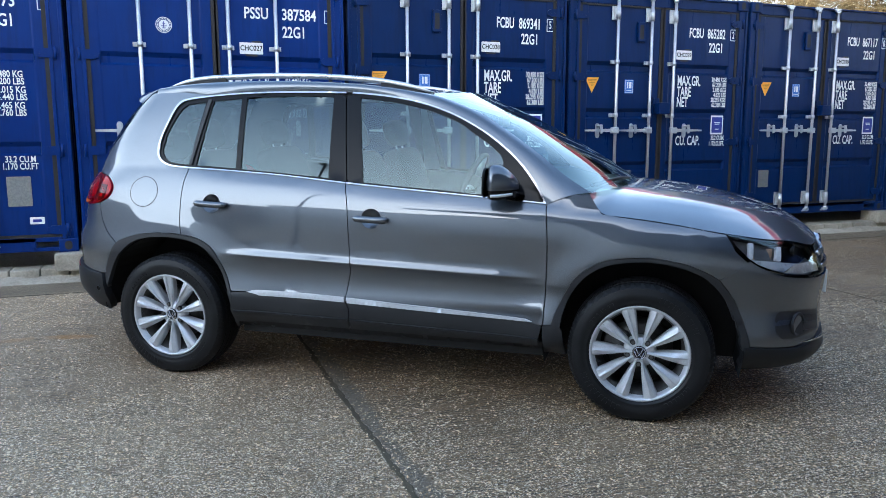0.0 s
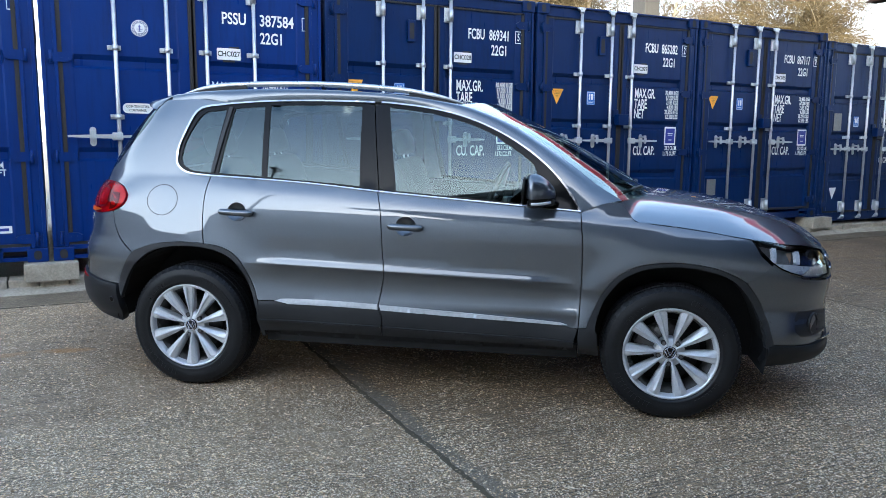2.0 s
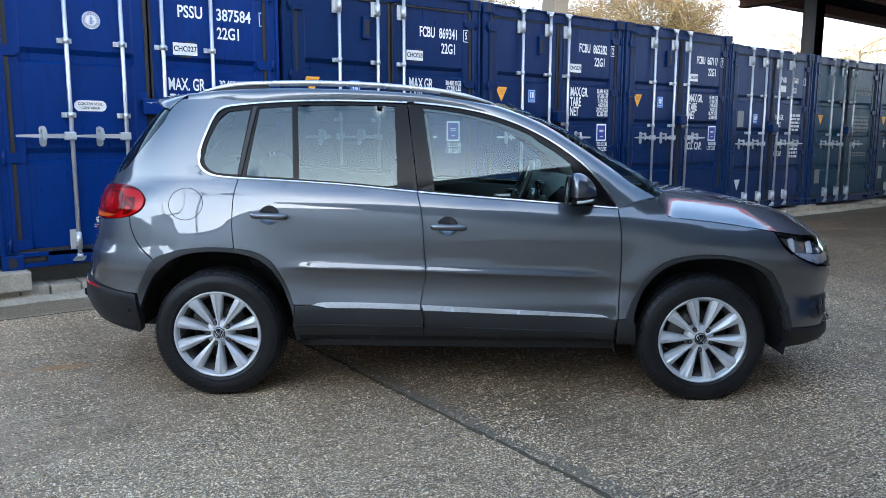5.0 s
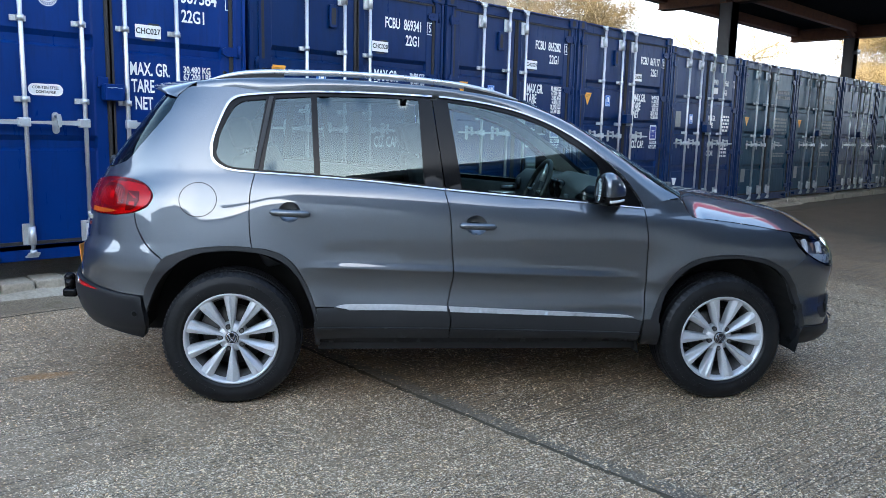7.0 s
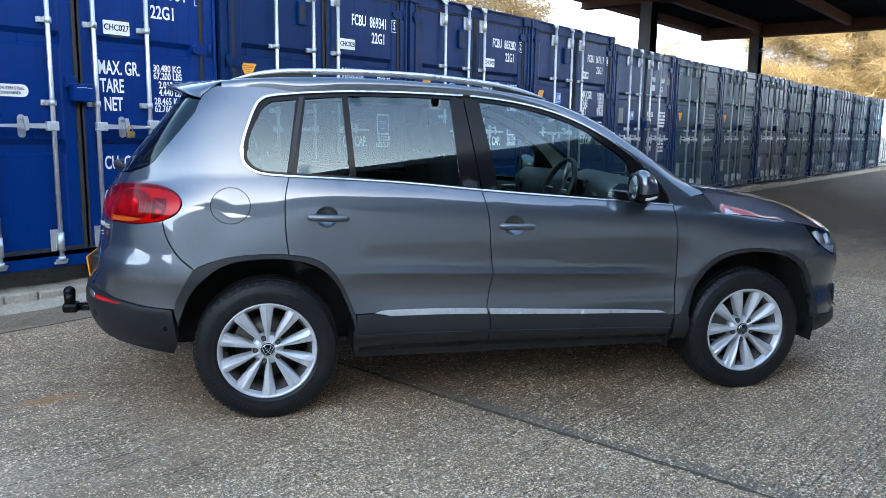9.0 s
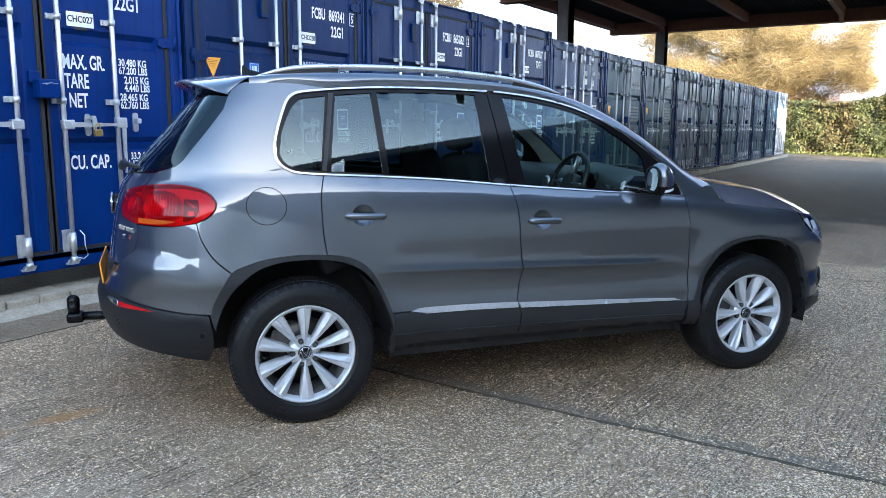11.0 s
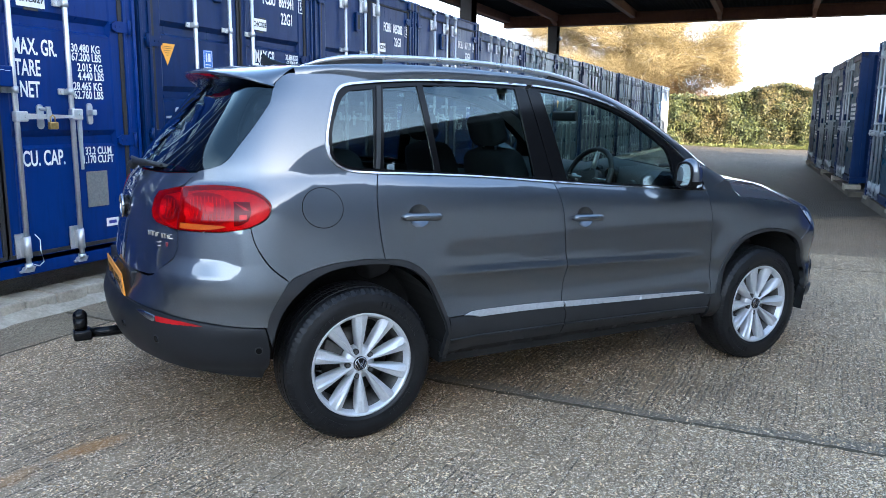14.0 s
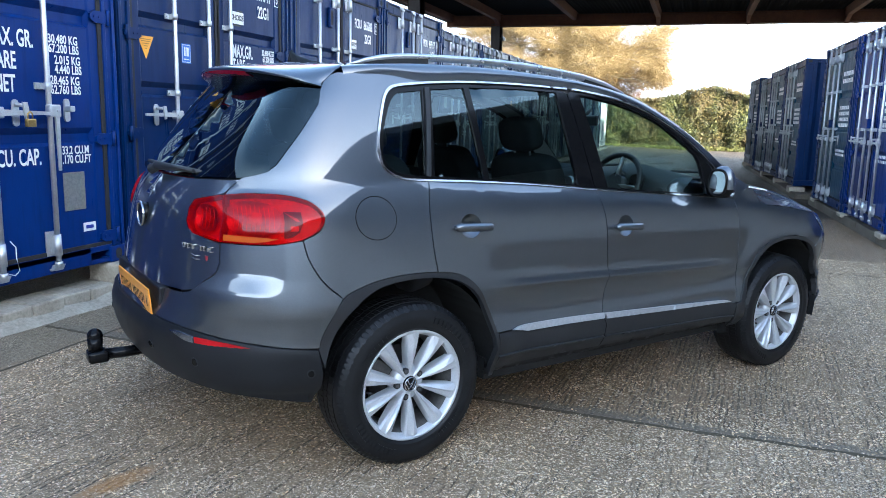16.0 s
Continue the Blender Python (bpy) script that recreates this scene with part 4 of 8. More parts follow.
# ---- canopy over the lane ----
def build_canopy():
    th = thing("canopy", "dark open-sided steel canopy with rusty beams over the lane", "canopy", kind="structure")
    for cx, m in ((9.62, M_POST), (19.8, M_STEEL), (29.7, M_STEEL)):
        for cy in (4.05 if m is M_POST else 4.3, -12.5):
            bm = bmesh.new()
            hw = 0.18 if cx < 12 else 0.20
            if m is M_POST:
                box(bm, cx - hw, cy - hw, 0.0, cx + hw, cy + hw, 5.3, 0.02)
            else:
                box(bm, cx - hw, cy - hw, 0.0, cx + hw, cy - hw + 0.03, 5.3)
                box(bm, cx - hw, cy + hw - 0.03, 0.0, cx + hw, cy + hw, 5.3)
                box(bm, cx - 0.2, cy - hw, 0.0, cx + 0.2, cy + hw, 5.3)
            part("column", bm, m, th)
    for bx in (10.45, 19.8, 29.7):
        bm = bmesh.new()
        box(bm, bx - 0.14, -13.0, 5.22, bx + 0.14, 6.5, 5.66, 0.01)
        box(bm, bx - 0.22, -13.0, 5.22, bx + 0.22, 6.5, 5.26)
        box(bm, bx - 0.22, -13.0, 5.62, bx + 0.22, 6.5, 5.66)
        part("cross_beam", bm, M_RUST, th)
    for by in (6.3, 4.2, 1.0, -2.3, -5.6, -9.0, -12.4):
        bm = bmesh.new()
        box(bm, 9.9, by - 0.09, 5.42, 30.2, by + 0.09, 5.74, 0.008)
        part("purlin", bm, M_RUST, th)
    for by in (4.2, -2.3, -5.6, -9.0):
        for bx in (19.8, 29.7):
            bm = bmesh.new()
            vs = box(bm, -0.07, -0.07, 0, 0.07, 0.07, 1.25)
            bmesh.ops.transform(bm, matrix=pose(bx - 1.2, by, 5.60, 0, 107, 0), verts=vs)
            part("knee_brace", bm, M_RUST, th)
    # corrugated roof sheets
    bm = bmesh.new()
    ys = [-13.2 + i * 0.075 for i in range(int(20.1 / 0.075) + 1)]
    lo = [bm.verts.new((9.8, y, 5.78 + 0.018 * math.sin(i * math.pi / 1.0 + math.pi / 2))) for i, y in enumerate(ys)]
    hi = [bm.verts.new((30.4, y, 5.78 + 0.018 * math.sin(i * math.pi / 1.0 + math.pi / 2))) for i, y in enumerate(ys)]
    for i in range(len(ys) - 1):
        bm.faces.new((lo[i], hi[i], hi[i + 1], lo[i + 1]))
    bmesh.ops.solidify(bm, geom=bm.faces[:], thickness=0.004)
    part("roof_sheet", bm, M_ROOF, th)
    # eave boards along the open side and fascia at the near end
    bm = bmesh.new()
    box(bm, 9.8, 6.5, 5.42, 30.3, 6.56, 5.86)
    part("eave_board", bm, M_STEEL, th)
    bm = bmesh.new()
    box(bm, 30.3, -13.2, 5.50, 30.36, 6.56, 5.88)
    part("eave_board", bm, M_STEEL, th)
    y = -13.2
    while y < 6.5:
        bm = bmesh.new()
        box(bm, 9.70, y + 0.04, 5.34, 9.78, min(y + 2.46, 6.56), 5.84)
        part("fascia_panel", bm, M_RED, th, "glossy red fascia panel with white edges")
        y += 2.5
    bm = bmesh.new()
    box(bm, 9.68, -13.2, 5.29, 9.79, 6.56, 5.34)
    box(bm, 9.68, -13.2, 5.84, 9.79, 6.56, 5.89)
    y = -13.2
    while y < 6.6:
        box(bm, 9.685, y - 0.04, 5.34, 9.785, y + 0.04, 5.84)
        y += 2.5
    part("fascia_trim", bm, M_FASCW, th)
    bm = bmesh.new()
    tube(bm, (28.9, 3.9, 4.62), (29.45, 3.95, 4.70), 0.07, 0.09, 10)
    tube(bm, (29.45, 3.95, 4.70), (29.7, 4.1, 4.9), 0.03, n=6)
    part("floodlight", bm, M_BLACK, th)
    return th


build_canopy()


# ---- warehouse behind the camera: shades the yard and shows in the car's paint ----
def build_warehouse():
    th = thing("warehouse", "long grey warehouse with a dark corrugated awning over its yard front", "building", kind="structure")
    x0, x1, y0, top = -27.0, 16.0, -15.0, 7.4
    bm = bmesh.new()
    box(bm, x0, y0 - 14, 0, x1, y0, top)
    part("wall", bm, M_CLAD, th)
    bm = bmesh.new()
    box(bm, x0 - 0.2, y0 - 14.2, top, x1 + 0.2, y0 + 0.2, top + 0.15)
    part("roof", bm, M_ROOF, th)
    # awning over the yard front
    ax0, ax1 = -6.5, x1
    bm = bmesh.new()
    n = 120
    back, front = [], []
    for i in range(n + 1):
        x = ax0 + (ax1 - ax0) * i / n
        d = 0.03 * (i % 2)
        front.append(bm.verts.new((x, -8.75, 5.15 + d)))
        back.append(bm.verts.new((x, y0, 5.9 + d)))
    for i in range(n):
        bm.faces.new((front[i], front[i + 1], back[i + 1], back[i]))
    bmesh.ops.solidify(bm, geom=bm.faces[:], thickness=0.03)
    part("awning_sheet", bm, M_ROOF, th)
    bm = bmesh.new()
    box(bm, ax0, -8.80, 4.98, ax1, -8.66, 5.16)
    part("gutter", bm, M_STEEL, th)
    for i in range(3):
        bm = bmesh.new()
        box(bm, -6 + i * 6.6, y0, 0, -2.2 + i * 6.6, y0 + 0.06, 3.4)
        for k in range(16):
            box(bm, -6 + i * 6.6, y0 + 0.06, k * 0.21 + 0.02, -2.2 + i * 6.6, y0 + 0.075, k * 0.21 + 0.17)
        part("roller_door", bm, M_CLAD, th)


build_warehouse()


# plain wall added out of view behind the camera: blocks low sun and horizon
def build_unseen_wall():
    th = thing("yard_wall", "tall plain dark brick wall added out of view to block light", "wall", kind="structure")
    m = varied("dark brown brick wall", (0.07, 0.045, 0.035), (0.11, 0.075, 0.055), 0.9, 2)
    bm = bmesh.new()
    box(bm, -30.4, -26.0, 0.0, -30.0, 32.0, 6.8)
    part("wall", bm, m, th)
    bm = bmesh.new()
    box(bm, -30.5, -26.0, 6.8, -29.9, 32.0, 6.95)
    part("coping", bm, M_CONC, th)


build_unseen_wall()


# ---- pole that shows in the side glass ----
def build_pole():
    th = thing("utility_pole", "thin dark pole with a short crossarm and looped cables", "utility pole")
    bm = bmesh.new()
    tube(bm, (0, 0, 0), (0, 0, 6.55), 0.045, 0.026, 10)
    part("pole", bm, M_STEEL, th)
    bm = bmesh.new()
    box(bm, -0.17, -0.02, 6.42, 0.17, 0.02, 6.46)
    box(bm, -0.05, -0.05, 6.50, 0.07, 0.05, 6.56, 0.01)
    part("crossarm", bm, M_STEEL, th)
    for k, (r, z, tilt) in enumerate(((0.25, 6.34, 12), (0.21, 6.28, -9), (0.16, 6.38, 5))):
        bm = bmesh.new()
        pipe(bm, [(r * math.cos(a) + 0.03 * k, r * math.sin(a), z + r * math.sin(radians(tilt)) * math.cos(a + k)) for a in [i * math.tau / 28 for i in range(28)]], 0.006, 6, True)
        part("cable_loop", bm, M_BLACK, th)
    th.matrix_world = pose(-7.4, -7.3, 0, 0, 0, 62)


build_pole()


# ---- hedge and verge at the lane's end ----
def leaf_quads(count, place, size, rng, flat_bias=0.0):
    vs, fs = [], []
    for _ in range(count):
        c, n = place(rng)
        s = size * rng.uniform(0.6, 1.4)
        d = Vector((rng.gauss(0, 1), rng.gauss(0, 1), rng.gauss(0, 1))) + n * 1.2
        q = d.to_track_quat("Z", "Y") @ Euler((0, 0, rng.uniform(0, 6.28))).to_quaternion()
        k = len(vs)
        for p in ((0, -0.9, 0), (0.55, -0.1, 0.12), (0, 1.0, 0), (-0.55, -0.1, 0.12)):
            vs.append(tuple(c + q @ (Vector(p) * s)))
        fs.append((k, k + 1, k + 2, k + 3))
    return vs, fs


def stuff_mesh(name, vs, fs, material, label, category, kind="stuff"):
    me = bpy.data.meshes.new(name)
    me.from_pydata(vs, [], fs)
    me.materials.append(material)
    return tagged(new(name, me), label, category, kind=kind)


def build_hedge():
    rng = random.Random(11)

    def top(y):
        return 2.55 + 0.35 * noise.noise(Vector((y * 0.35, 3.1, 0))) + 0.45 * max(0, math.exp(-((y + 5.2) / 2.2) ** 2)) + 0.12 * noise.noise(Vector((y * 1.9, 7.7, 0)))

    def place(r):
        y = r.uniform(-22, 9)
        z = r.uniform(0.0, 1.0) ** 0.85 * top(y)
        lump = 0.45 * noise.noise(Vector((y * 0.8, z * 1.1, 0))) + 0.25 * noise.noise(Vector((y * 2.1, z * 2.3, 4)))
        x = 40.2 - lump - abs(r.gauss(0, 0.10)) + 0.5 * (z / 2.8) ** 2
        if r.random() < 0.25:
            z = top(y) + abs(r.gauss(0, 0.09))
            x = 40.8 + r.uniform(-0.6, 1.2)
        return Vector((x, y, z)), Vector((-0.8, -0.2, 0.5))

    vs, fs = leaf_quads(72000, place, 0.060, rng)
    stuff_mesh("hedge", vs, fs, M_LEAF, "dense ivy-covered hedge with glossy green and yellow leaves", "hedge")
    # dark sheet behind the leaves, standing in for the shade inside the hedge
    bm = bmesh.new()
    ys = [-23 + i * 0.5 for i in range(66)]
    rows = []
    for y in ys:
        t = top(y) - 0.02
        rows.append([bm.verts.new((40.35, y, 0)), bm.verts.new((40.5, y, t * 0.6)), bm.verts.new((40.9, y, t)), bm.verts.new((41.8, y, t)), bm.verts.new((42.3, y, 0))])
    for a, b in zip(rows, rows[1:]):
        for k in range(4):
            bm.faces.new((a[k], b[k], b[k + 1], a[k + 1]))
    core = part("hedge_core", bm, varied("dark hedge shade", (0.022, 0.027, 0.009), (0.045, 0.048, 0.017), 0.9, 3), None, "dark sheet for the shade inside the hedge")
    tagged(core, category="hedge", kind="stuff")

    def verge(r):
        return Vector((38.9 + abs(r.gauss(0, 0.45)), r.uniform(-14, 4), 0.02 + 0.18 * r.random() ** 2)), Vector((0, 0, 1))

    vs, fs = leaf_quads(5000, verge, 0.06, rng)
    stuff_mesh("verge_grass", vs, fs, M_GRASS, "sunlit strip of rough grass at the hedge foot", "grass")


build_hedge()


# ---- trees ----
def build_tree(name, at, height, radius, twig, seed, label, depth=6, twigs=14, stem=0.16):
    """A tapered trunk with forking limbs, grown and then drawn out to a height and a crown radius, with fine twigs at the ends."""
    rng = random.Random(seed)
    th = thing(name, label, "tree", pose(*at))
    limbs, tips = [], []

    def grow(p, d, length, r, k):
        n = 3
        pts, dd = [p], d.copy()
        for i in range(n):
            dd = (dd + Vector((rng.gauss(0, 0.18), rng.gauss(0, 0.18), rng.gauss(0.02, 0.12)))).normalized()
            pts.append(pts[-1] + dd * (length / n))
        for i in range(n):
            limbs.append((pts[i], pts[i + 1], r * (1 - 0.30 * i / n), r * (1 - 0.30 * (i + 1) / n), 6 if k > 3 else (4 if k > 1 else 3)))
        if k <= 3:
            tips.extend((pts[1 + rng.randrange(n)], dd.copy()) for _ in range(2))
        if k == 0:
            return
        for _ in range(3 if k > depth - 2 else rng.choice((2, 3, 3))):
            ax = Vector((rng.gauss(0, 1), rng.gauss(0, 1), rng.gauss(0, 0.6))).normalized()
            nd = (dd * 0.85 + ax * rng.uniform(0.6, 1.1)).normalized()
            nd = Vector((nd.x * 1.25, nd.y * 1.25, nd.z)).normalized()
            grow(pts[rng.choice((2, 3, 3))], nd, length * rng.uniform(0.68, 0.86), r * 0.62, k - 1)

    grow(Vector((0, 0, 0)), Vector((0, 0, 1)), 1.0, 0.09, depth)
    top = sorted(p.z for p, _ in tips)[int(len(tips) * 0.985)]
    rad = sorted(math.hypot(p.x, p.y) for p, _ in tips)[int(len(tips) * 0.95)]
    sc = Vector((radius / rad, radius / rad, height / top))
    wide = min(height / top, radius / rad)
    bm = bmesh.new()
    for a, b, ra, rb, n in limbs:
        tube(bm, a * sc, b * sc, ra * wide, rb * wide, n, caps=False)
    part("trunk", bm, M_BARK, th)
    vs, fs = [], []
    for p, d in tips:
        p = p * sc
        for _ in range(twigs):
            v = (d + Vector((rng.gauss(0, 0.7), rng.gauss(0, 0.7), rng.gauss(0.1, 0.6)))).normalized()
            a = p + Vector((rng.gauss(0, 0.4), rng.gauss(0, 0.4), rng.gauss(0, 0.3)))
            b = a + v * rng.uniform(0.35, 1.3)
            s = v.cross(Vector((rng.gauss(0, 1), rng.gauss(0, 1), rng.gauss(0, 1)))).normalized() * rng.uniform(0.005, 0.012)
            m = (a + b) / 2 + Vector((rng.gauss(0, 0.10), rng.gauss(0, 0.10), rng.gauss(0, 0.10)))
            k = len(vs)
            vs += [tuple(a - s), tuple(a + s), tuple(m + s * 0.8), tuple(m - s * 0.8), tuple(b)]
            fs += [(k, k + 1, k + 2, k + 3), (k + 3, k + 2, k + 4)]
    me = bpy.data.meshes.new("crown")
    me.from_pydata(vs, [], fs)
    me.materials.append(twig)
    ob = new("crown", me)
    ob.parent = th
    return th


build_tree("tree", (60, 4.4, 0), 10.5, 11.0, M_TWIG, 21, "broad bare winter tree with dense golden sunlit twigs", 6, 52)
build_tree("tree", (56, 4.8, 0), 6.6, 8.0, M_TWIG, 27, "low spreading winter tree with golden twigs behind the row", 6, 40)
build_tree("tree", (67, 24.0, 0), 12.0, 9.0, M_TWIG, 22, "bare winter tree with golden twigs behind the row", 6, 9)
build_tree("tree", (57, 2.6, 0), 4.8, 4.2, M_TWIG2, 23, "smaller reddish brown winter tree behind the hedge", 5, 16)
build_tree("tree", (27, 21.0, 0), 10.5, 8.0, M_TWIG3, 24, "dense golden-brown winter tree beyond the containers", 6, 34)
build_tree("tree", (19, 18.5, 0), 9.5, 6.5, M_TWIG3, 28, "dense golden-brown winter tree beyond the containers", 6, 30)
build_tree("tree", (29, 37.0, 0), 15.0, 9.0, M_TWIG, 25, "bare golden winter tree beyond the containers", 6, 7)

# ---- the car's body surface ----
# Car space: x forward from mid-wheelbase, y to the car's left, z up from the tyres' foot. Widths are half-widths.
def lerp_table(t, v):
    if v <= t[0][0]:
        return t[0][1]
    for (a, fa), (b, fb) in zip(t, t[1:]):
        if v <= b:
            return fa + (fb - fa) * (v - a) / (b - a)
    return t[-1][1]


def smooth_table(t):
    """A monotone-free cubic through table points (Catmull-Rom on uneven knots)."""
    n = len(t)
    ms = []
    for i in range(n):
        a, b = t[max(i - 1, 0)], t[min(i + 1, n - 1)]
        ms.append((b[1] - a[1]) / (b[0] - a[0]))

    def f(v):
        if v <= t[0][0]:
            return t[0][1] + ms[0] * (v - t[0][0])
        if v >= t[-1][0]:
            return t[-1][1] + ms[-1] * (v - t[-1][0])
        for i in range(n - 1):
            if v <= t[i + 1][0]:
                h = t[i + 1][0] - t[i][0]
                s = (v - t[i][0]) / h
                return ((2 * s ** 3 - 3 * s * s + 1) * t[i][1] + (s ** 3 - 2 * s * s + s) * h * ms[i]
                        + (-2 * s ** 3 + 3 * s * s) * t[i + 1][1] + (s ** 3 - s * s) * h * ms[i + 1])
    return f


belt_z = smooth_table([(-2.1, 1.215), (-1.6, 1.203), (-1.183, 1.188), (-0.9, 1.172), (-0.587, 1.150), (-0.216, 1.119), (0.12, 1.091), (0.423, 1.067), (0.85, 1.036), (1.2, 1.0), (1.6, 0.945), (2.1, 0.86)])
belt_w = smooth_table([(-2.1, 0.765), (-1.6, 0.770), (-1.18, 0.776), (-0.6, 0.785), (0.0, 0.796), (0.5, 0.808), (0.85, 0.818), (1.2, 0.816), (1.6, 0.806), (2.1, 0.77)])
# half-width against height below the belt, for a belt at 1.10
low_w = smooth_table([(0.28, 0.815), (0.32, 0.840), (0.37, 0.872), (0.44, 0.884), (0.50, 0.880), (0.56, 0.866), (0.62, 0.862), (0.66, 0.869), (0.678, 0.877), (0.687, 0.8840), (0.691, 0.8845), (0.706, 0.8785), (0.722, 0.8722), (0.738, 0.8700), (0.76, 0.8698), (0.80, 0.8702), (0.86, 0.8705), (0.93, 0.869), (0.99, 0.860), (1.05, 0.843), (1.10, 0.815)])
rear_x = smooth_table([(0.28, -2.10), (0.36, -2.17), (0.44, -2.215), (0.54, -2.235), (0.62, -2.225), (0.70, -2.195), (0.80, -2.18), (0.92, -2.160), (1.02, -2.140), (1.12, -2.10), (1.20, -2.04), (1.30, -1.955), (1.38, -1.885), (1.48, -1.80), (1.58, -1.72), (1.66, -1.66)])
front_x = smooth_table([(0.20, 2.10), (0.30, 2.17), (0.40, 2.185), (0.52, 2.18), (0.62, 2.19), (0.72, 2.195), (0.80, 2.17), (0.88, 2.115), (0.95, 2.02), (1.05, 1.86)])
flare = lambda x, z, c: 0.022 * math.exp(-((math.hypot(x - c, z - 0.35) - 0.44) / 0.11) ** 2)


def side_w(x, z):
    """Half-width of the body side at a length and height."""
    zb, wb = belt_z(x), belt_w(x)
    if z >= zb:
        f = (z - zb) / (1.588 - 1.10)
        return wb - 0.150 * f - 0.035 * f * f - 0.03 * max(0.0, f - 0.95)
    k = (zb - 0.50) / 0.60
    zz = 0.50 + (z - 0.50) / k if z > 0.50 else z + 0.032 * (x + 0.0) * (1 if z > 0.36 else max(0.0, (z - 0.28) / 0.08))
    w = low_w(min(zz, 1.10))
    if 0.66 < zz < 0.76:
        # the door crease dies away towards both arches
        c = max(0.0, min(1.0, (0.84 - x) / 0.22)) * max(0.0, min(1.0, (x + 0.98) / 0.25))
        w = 0.869 + 0.0008 * (zz - 0.66) / 0.10 + (w - 0.869 - 0.0008 * (zz - 0.66) / 0.10) * c
    w += (wb - 0.815) * max(0.0, min(1.0, (zz - 0.62) / 0.48)) ** 1.5
    if z > 0.30:
        w += flare(x, z, 1.31) * 1.0 + flare(x, z, -1.30)
    if x < -0.98 and z > 0.83:
        # the rear haunch leans in steadily from the arch to the belt
        k = min(1.0, (-0.98 - x) / 0.34)
        k = 0.75 * k * k * (3 - 2 * k) * max(0.0, min(1.0, (x + 1.72) / 0.24))
        foot = side_w(x, 0.83)
        w += k * (foot + (wb - foot) * ((z - 0.83) / (zb - 0.83)) ** 1.3 - w)
    return w


def corner_start(z):
    """Where the body side begins to turn into the tail, by height."""
    return -1.58 if z < 1.05 else -1.58 + 0.40 * min(1.0, (z - 1.05) / 0.55)


def body(u, z):
    """A point (x, half-width) of the shell: u is x along the side and runs on round the tail and the nose."""
    if u < corner_start(z):
        x0 = corner_start(z)
        a, b = x0 - rear_x(z), side_w(x0, z)
        ph = min(1.0, (x0 - u) / 1.15) * math.pi / 2
        k = math.sin(ph) ** 0.8
        p = 2.5 + 2.3 * max(0.0, min(1.0, (z - 1.15) / 0.35))
        return x0 - a * k, b * max(0.0, 1 - k ** p) ** (1 / p) if ph < math.pi / 2 - 1e-6 else 0.0
    if u > 1.45:
        a, b = front_x(z) - 1.45, side_w(1.45, z)
        ph = min(1.0, (u - 1.45) / 1.25) * math.pi / 2
        k = math.sin(ph) ** (2.0 / 2.35)
        p = 2.35 + 0.28 * max(0.0, min(1.0, (0.88 - z) / 0.22))
        return 1.45 + a * k, b * max(0.0, 1 - k ** p) ** (1 / p) if ph < math.pi / 2 - 1e-6 else 0.0
    return u, side_w(u, z)

# ---- car materials ----
def paint_mat():
    """Dark grey metallic under clear lacquer, with fine flake and light road dust."""
    m = mat("dark grey metallic paint", (0.12, 0.125, 0.14), 0.42, 0.88, 1.0)
    v = coords(m)
    fl = node(m, "ShaderNodeTexVoronoi", Scale=900.0)
    link(m, v, fl.inputs["Vector"])
    sep = node(m, "ShaderNodeSeparateColor")
    link(m, fl.outputs["Color"], sep.inputs["Color"])
    col = ramp(m, sep.outputs["Red"], [(0.0, (0.059, 0.070, 0.084)), (0.6, (0.077, 0.089, 0.107)), (1.0, (0.114, 0.130, 0.154))])
    dust = noise_tex(m, v, 3.0, 6)
    col = mix(m, ramp(m, dust, [(0.5, (0, 0, 0)), (0.8, (0.14, 0.14, 0.14))]), col, (0.12, 0.11, 0.10))
    link(m, col, bsdf(m).inputs["Base Color"])
    bsdf(m).inputs["Coat IOR"].default_value = 1.88
    link(m, ramp(m, dust, [(0.35, (0.015, 0.015, 0.015)), (0.75, (0.04, 0.04, 0.04))]), bsdf(m).inputs["Coat Roughness"])
    return m


def glass_mat(name, tint, see, f0=0.045):
    """A thin pane: mirror-like gloss that grows at grazing angles, over a tinted see-through sheet."""
    m = bpy.data.materials.new(name)
    m.use_nodes = True
    nt = m.node_tree
    nt.nodes.remove(nt.nodes["Principled BSDF"])
    out = nt.nodes["Material Output"]
    tr = nt.nodes.new("ShaderNodeBsdfTransparent")
    tr.inputs["Color"].default_value = (*[t * see for t in tint], 1)
    gl = nt.nodes.new("ShaderNodeBsdfGlossy")
    gl.inputs["Roughness"].default_value = 0.01
    gl.inputs["Color"].default_value = (0.80, 0.97, 1.0, 1)
    lw = nt.nodes.new("ShaderNodeLayerWeight")
    lw.inputs["Blend"].default_value = 0.5
    pw = nt.nodes.new("ShaderNodeMath")
    pw.operation = "POWER"
    pw.inputs[1].default_value = 5.0
    ad = nt.nodes.new("ShaderNodeMath")
    ad.operation = "MULTIPLY_ADD"
    ad.inputs[1].default_value, ad.inputs[2].default_value = 1.0 - f0, f0
    mx = nt.nodes.new("ShaderNodeMixShader")
    nt.links.new(lw.outputs["Facing"], pw.inputs[0])
    nt.links.new(pw.outputs[0], ad.inputs[0])
    nt.links.new(ad.outputs[0], mx.inputs["Fac"])
    nt.links.new(tr.outputs["BSDF"], mx.inputs[1])
    nt.links.new(gl.outputs["BSDF"], mx.inputs[2])
    nt.links.new(mx.outputs["Shader"], out.inputs["Surface"])
    return m


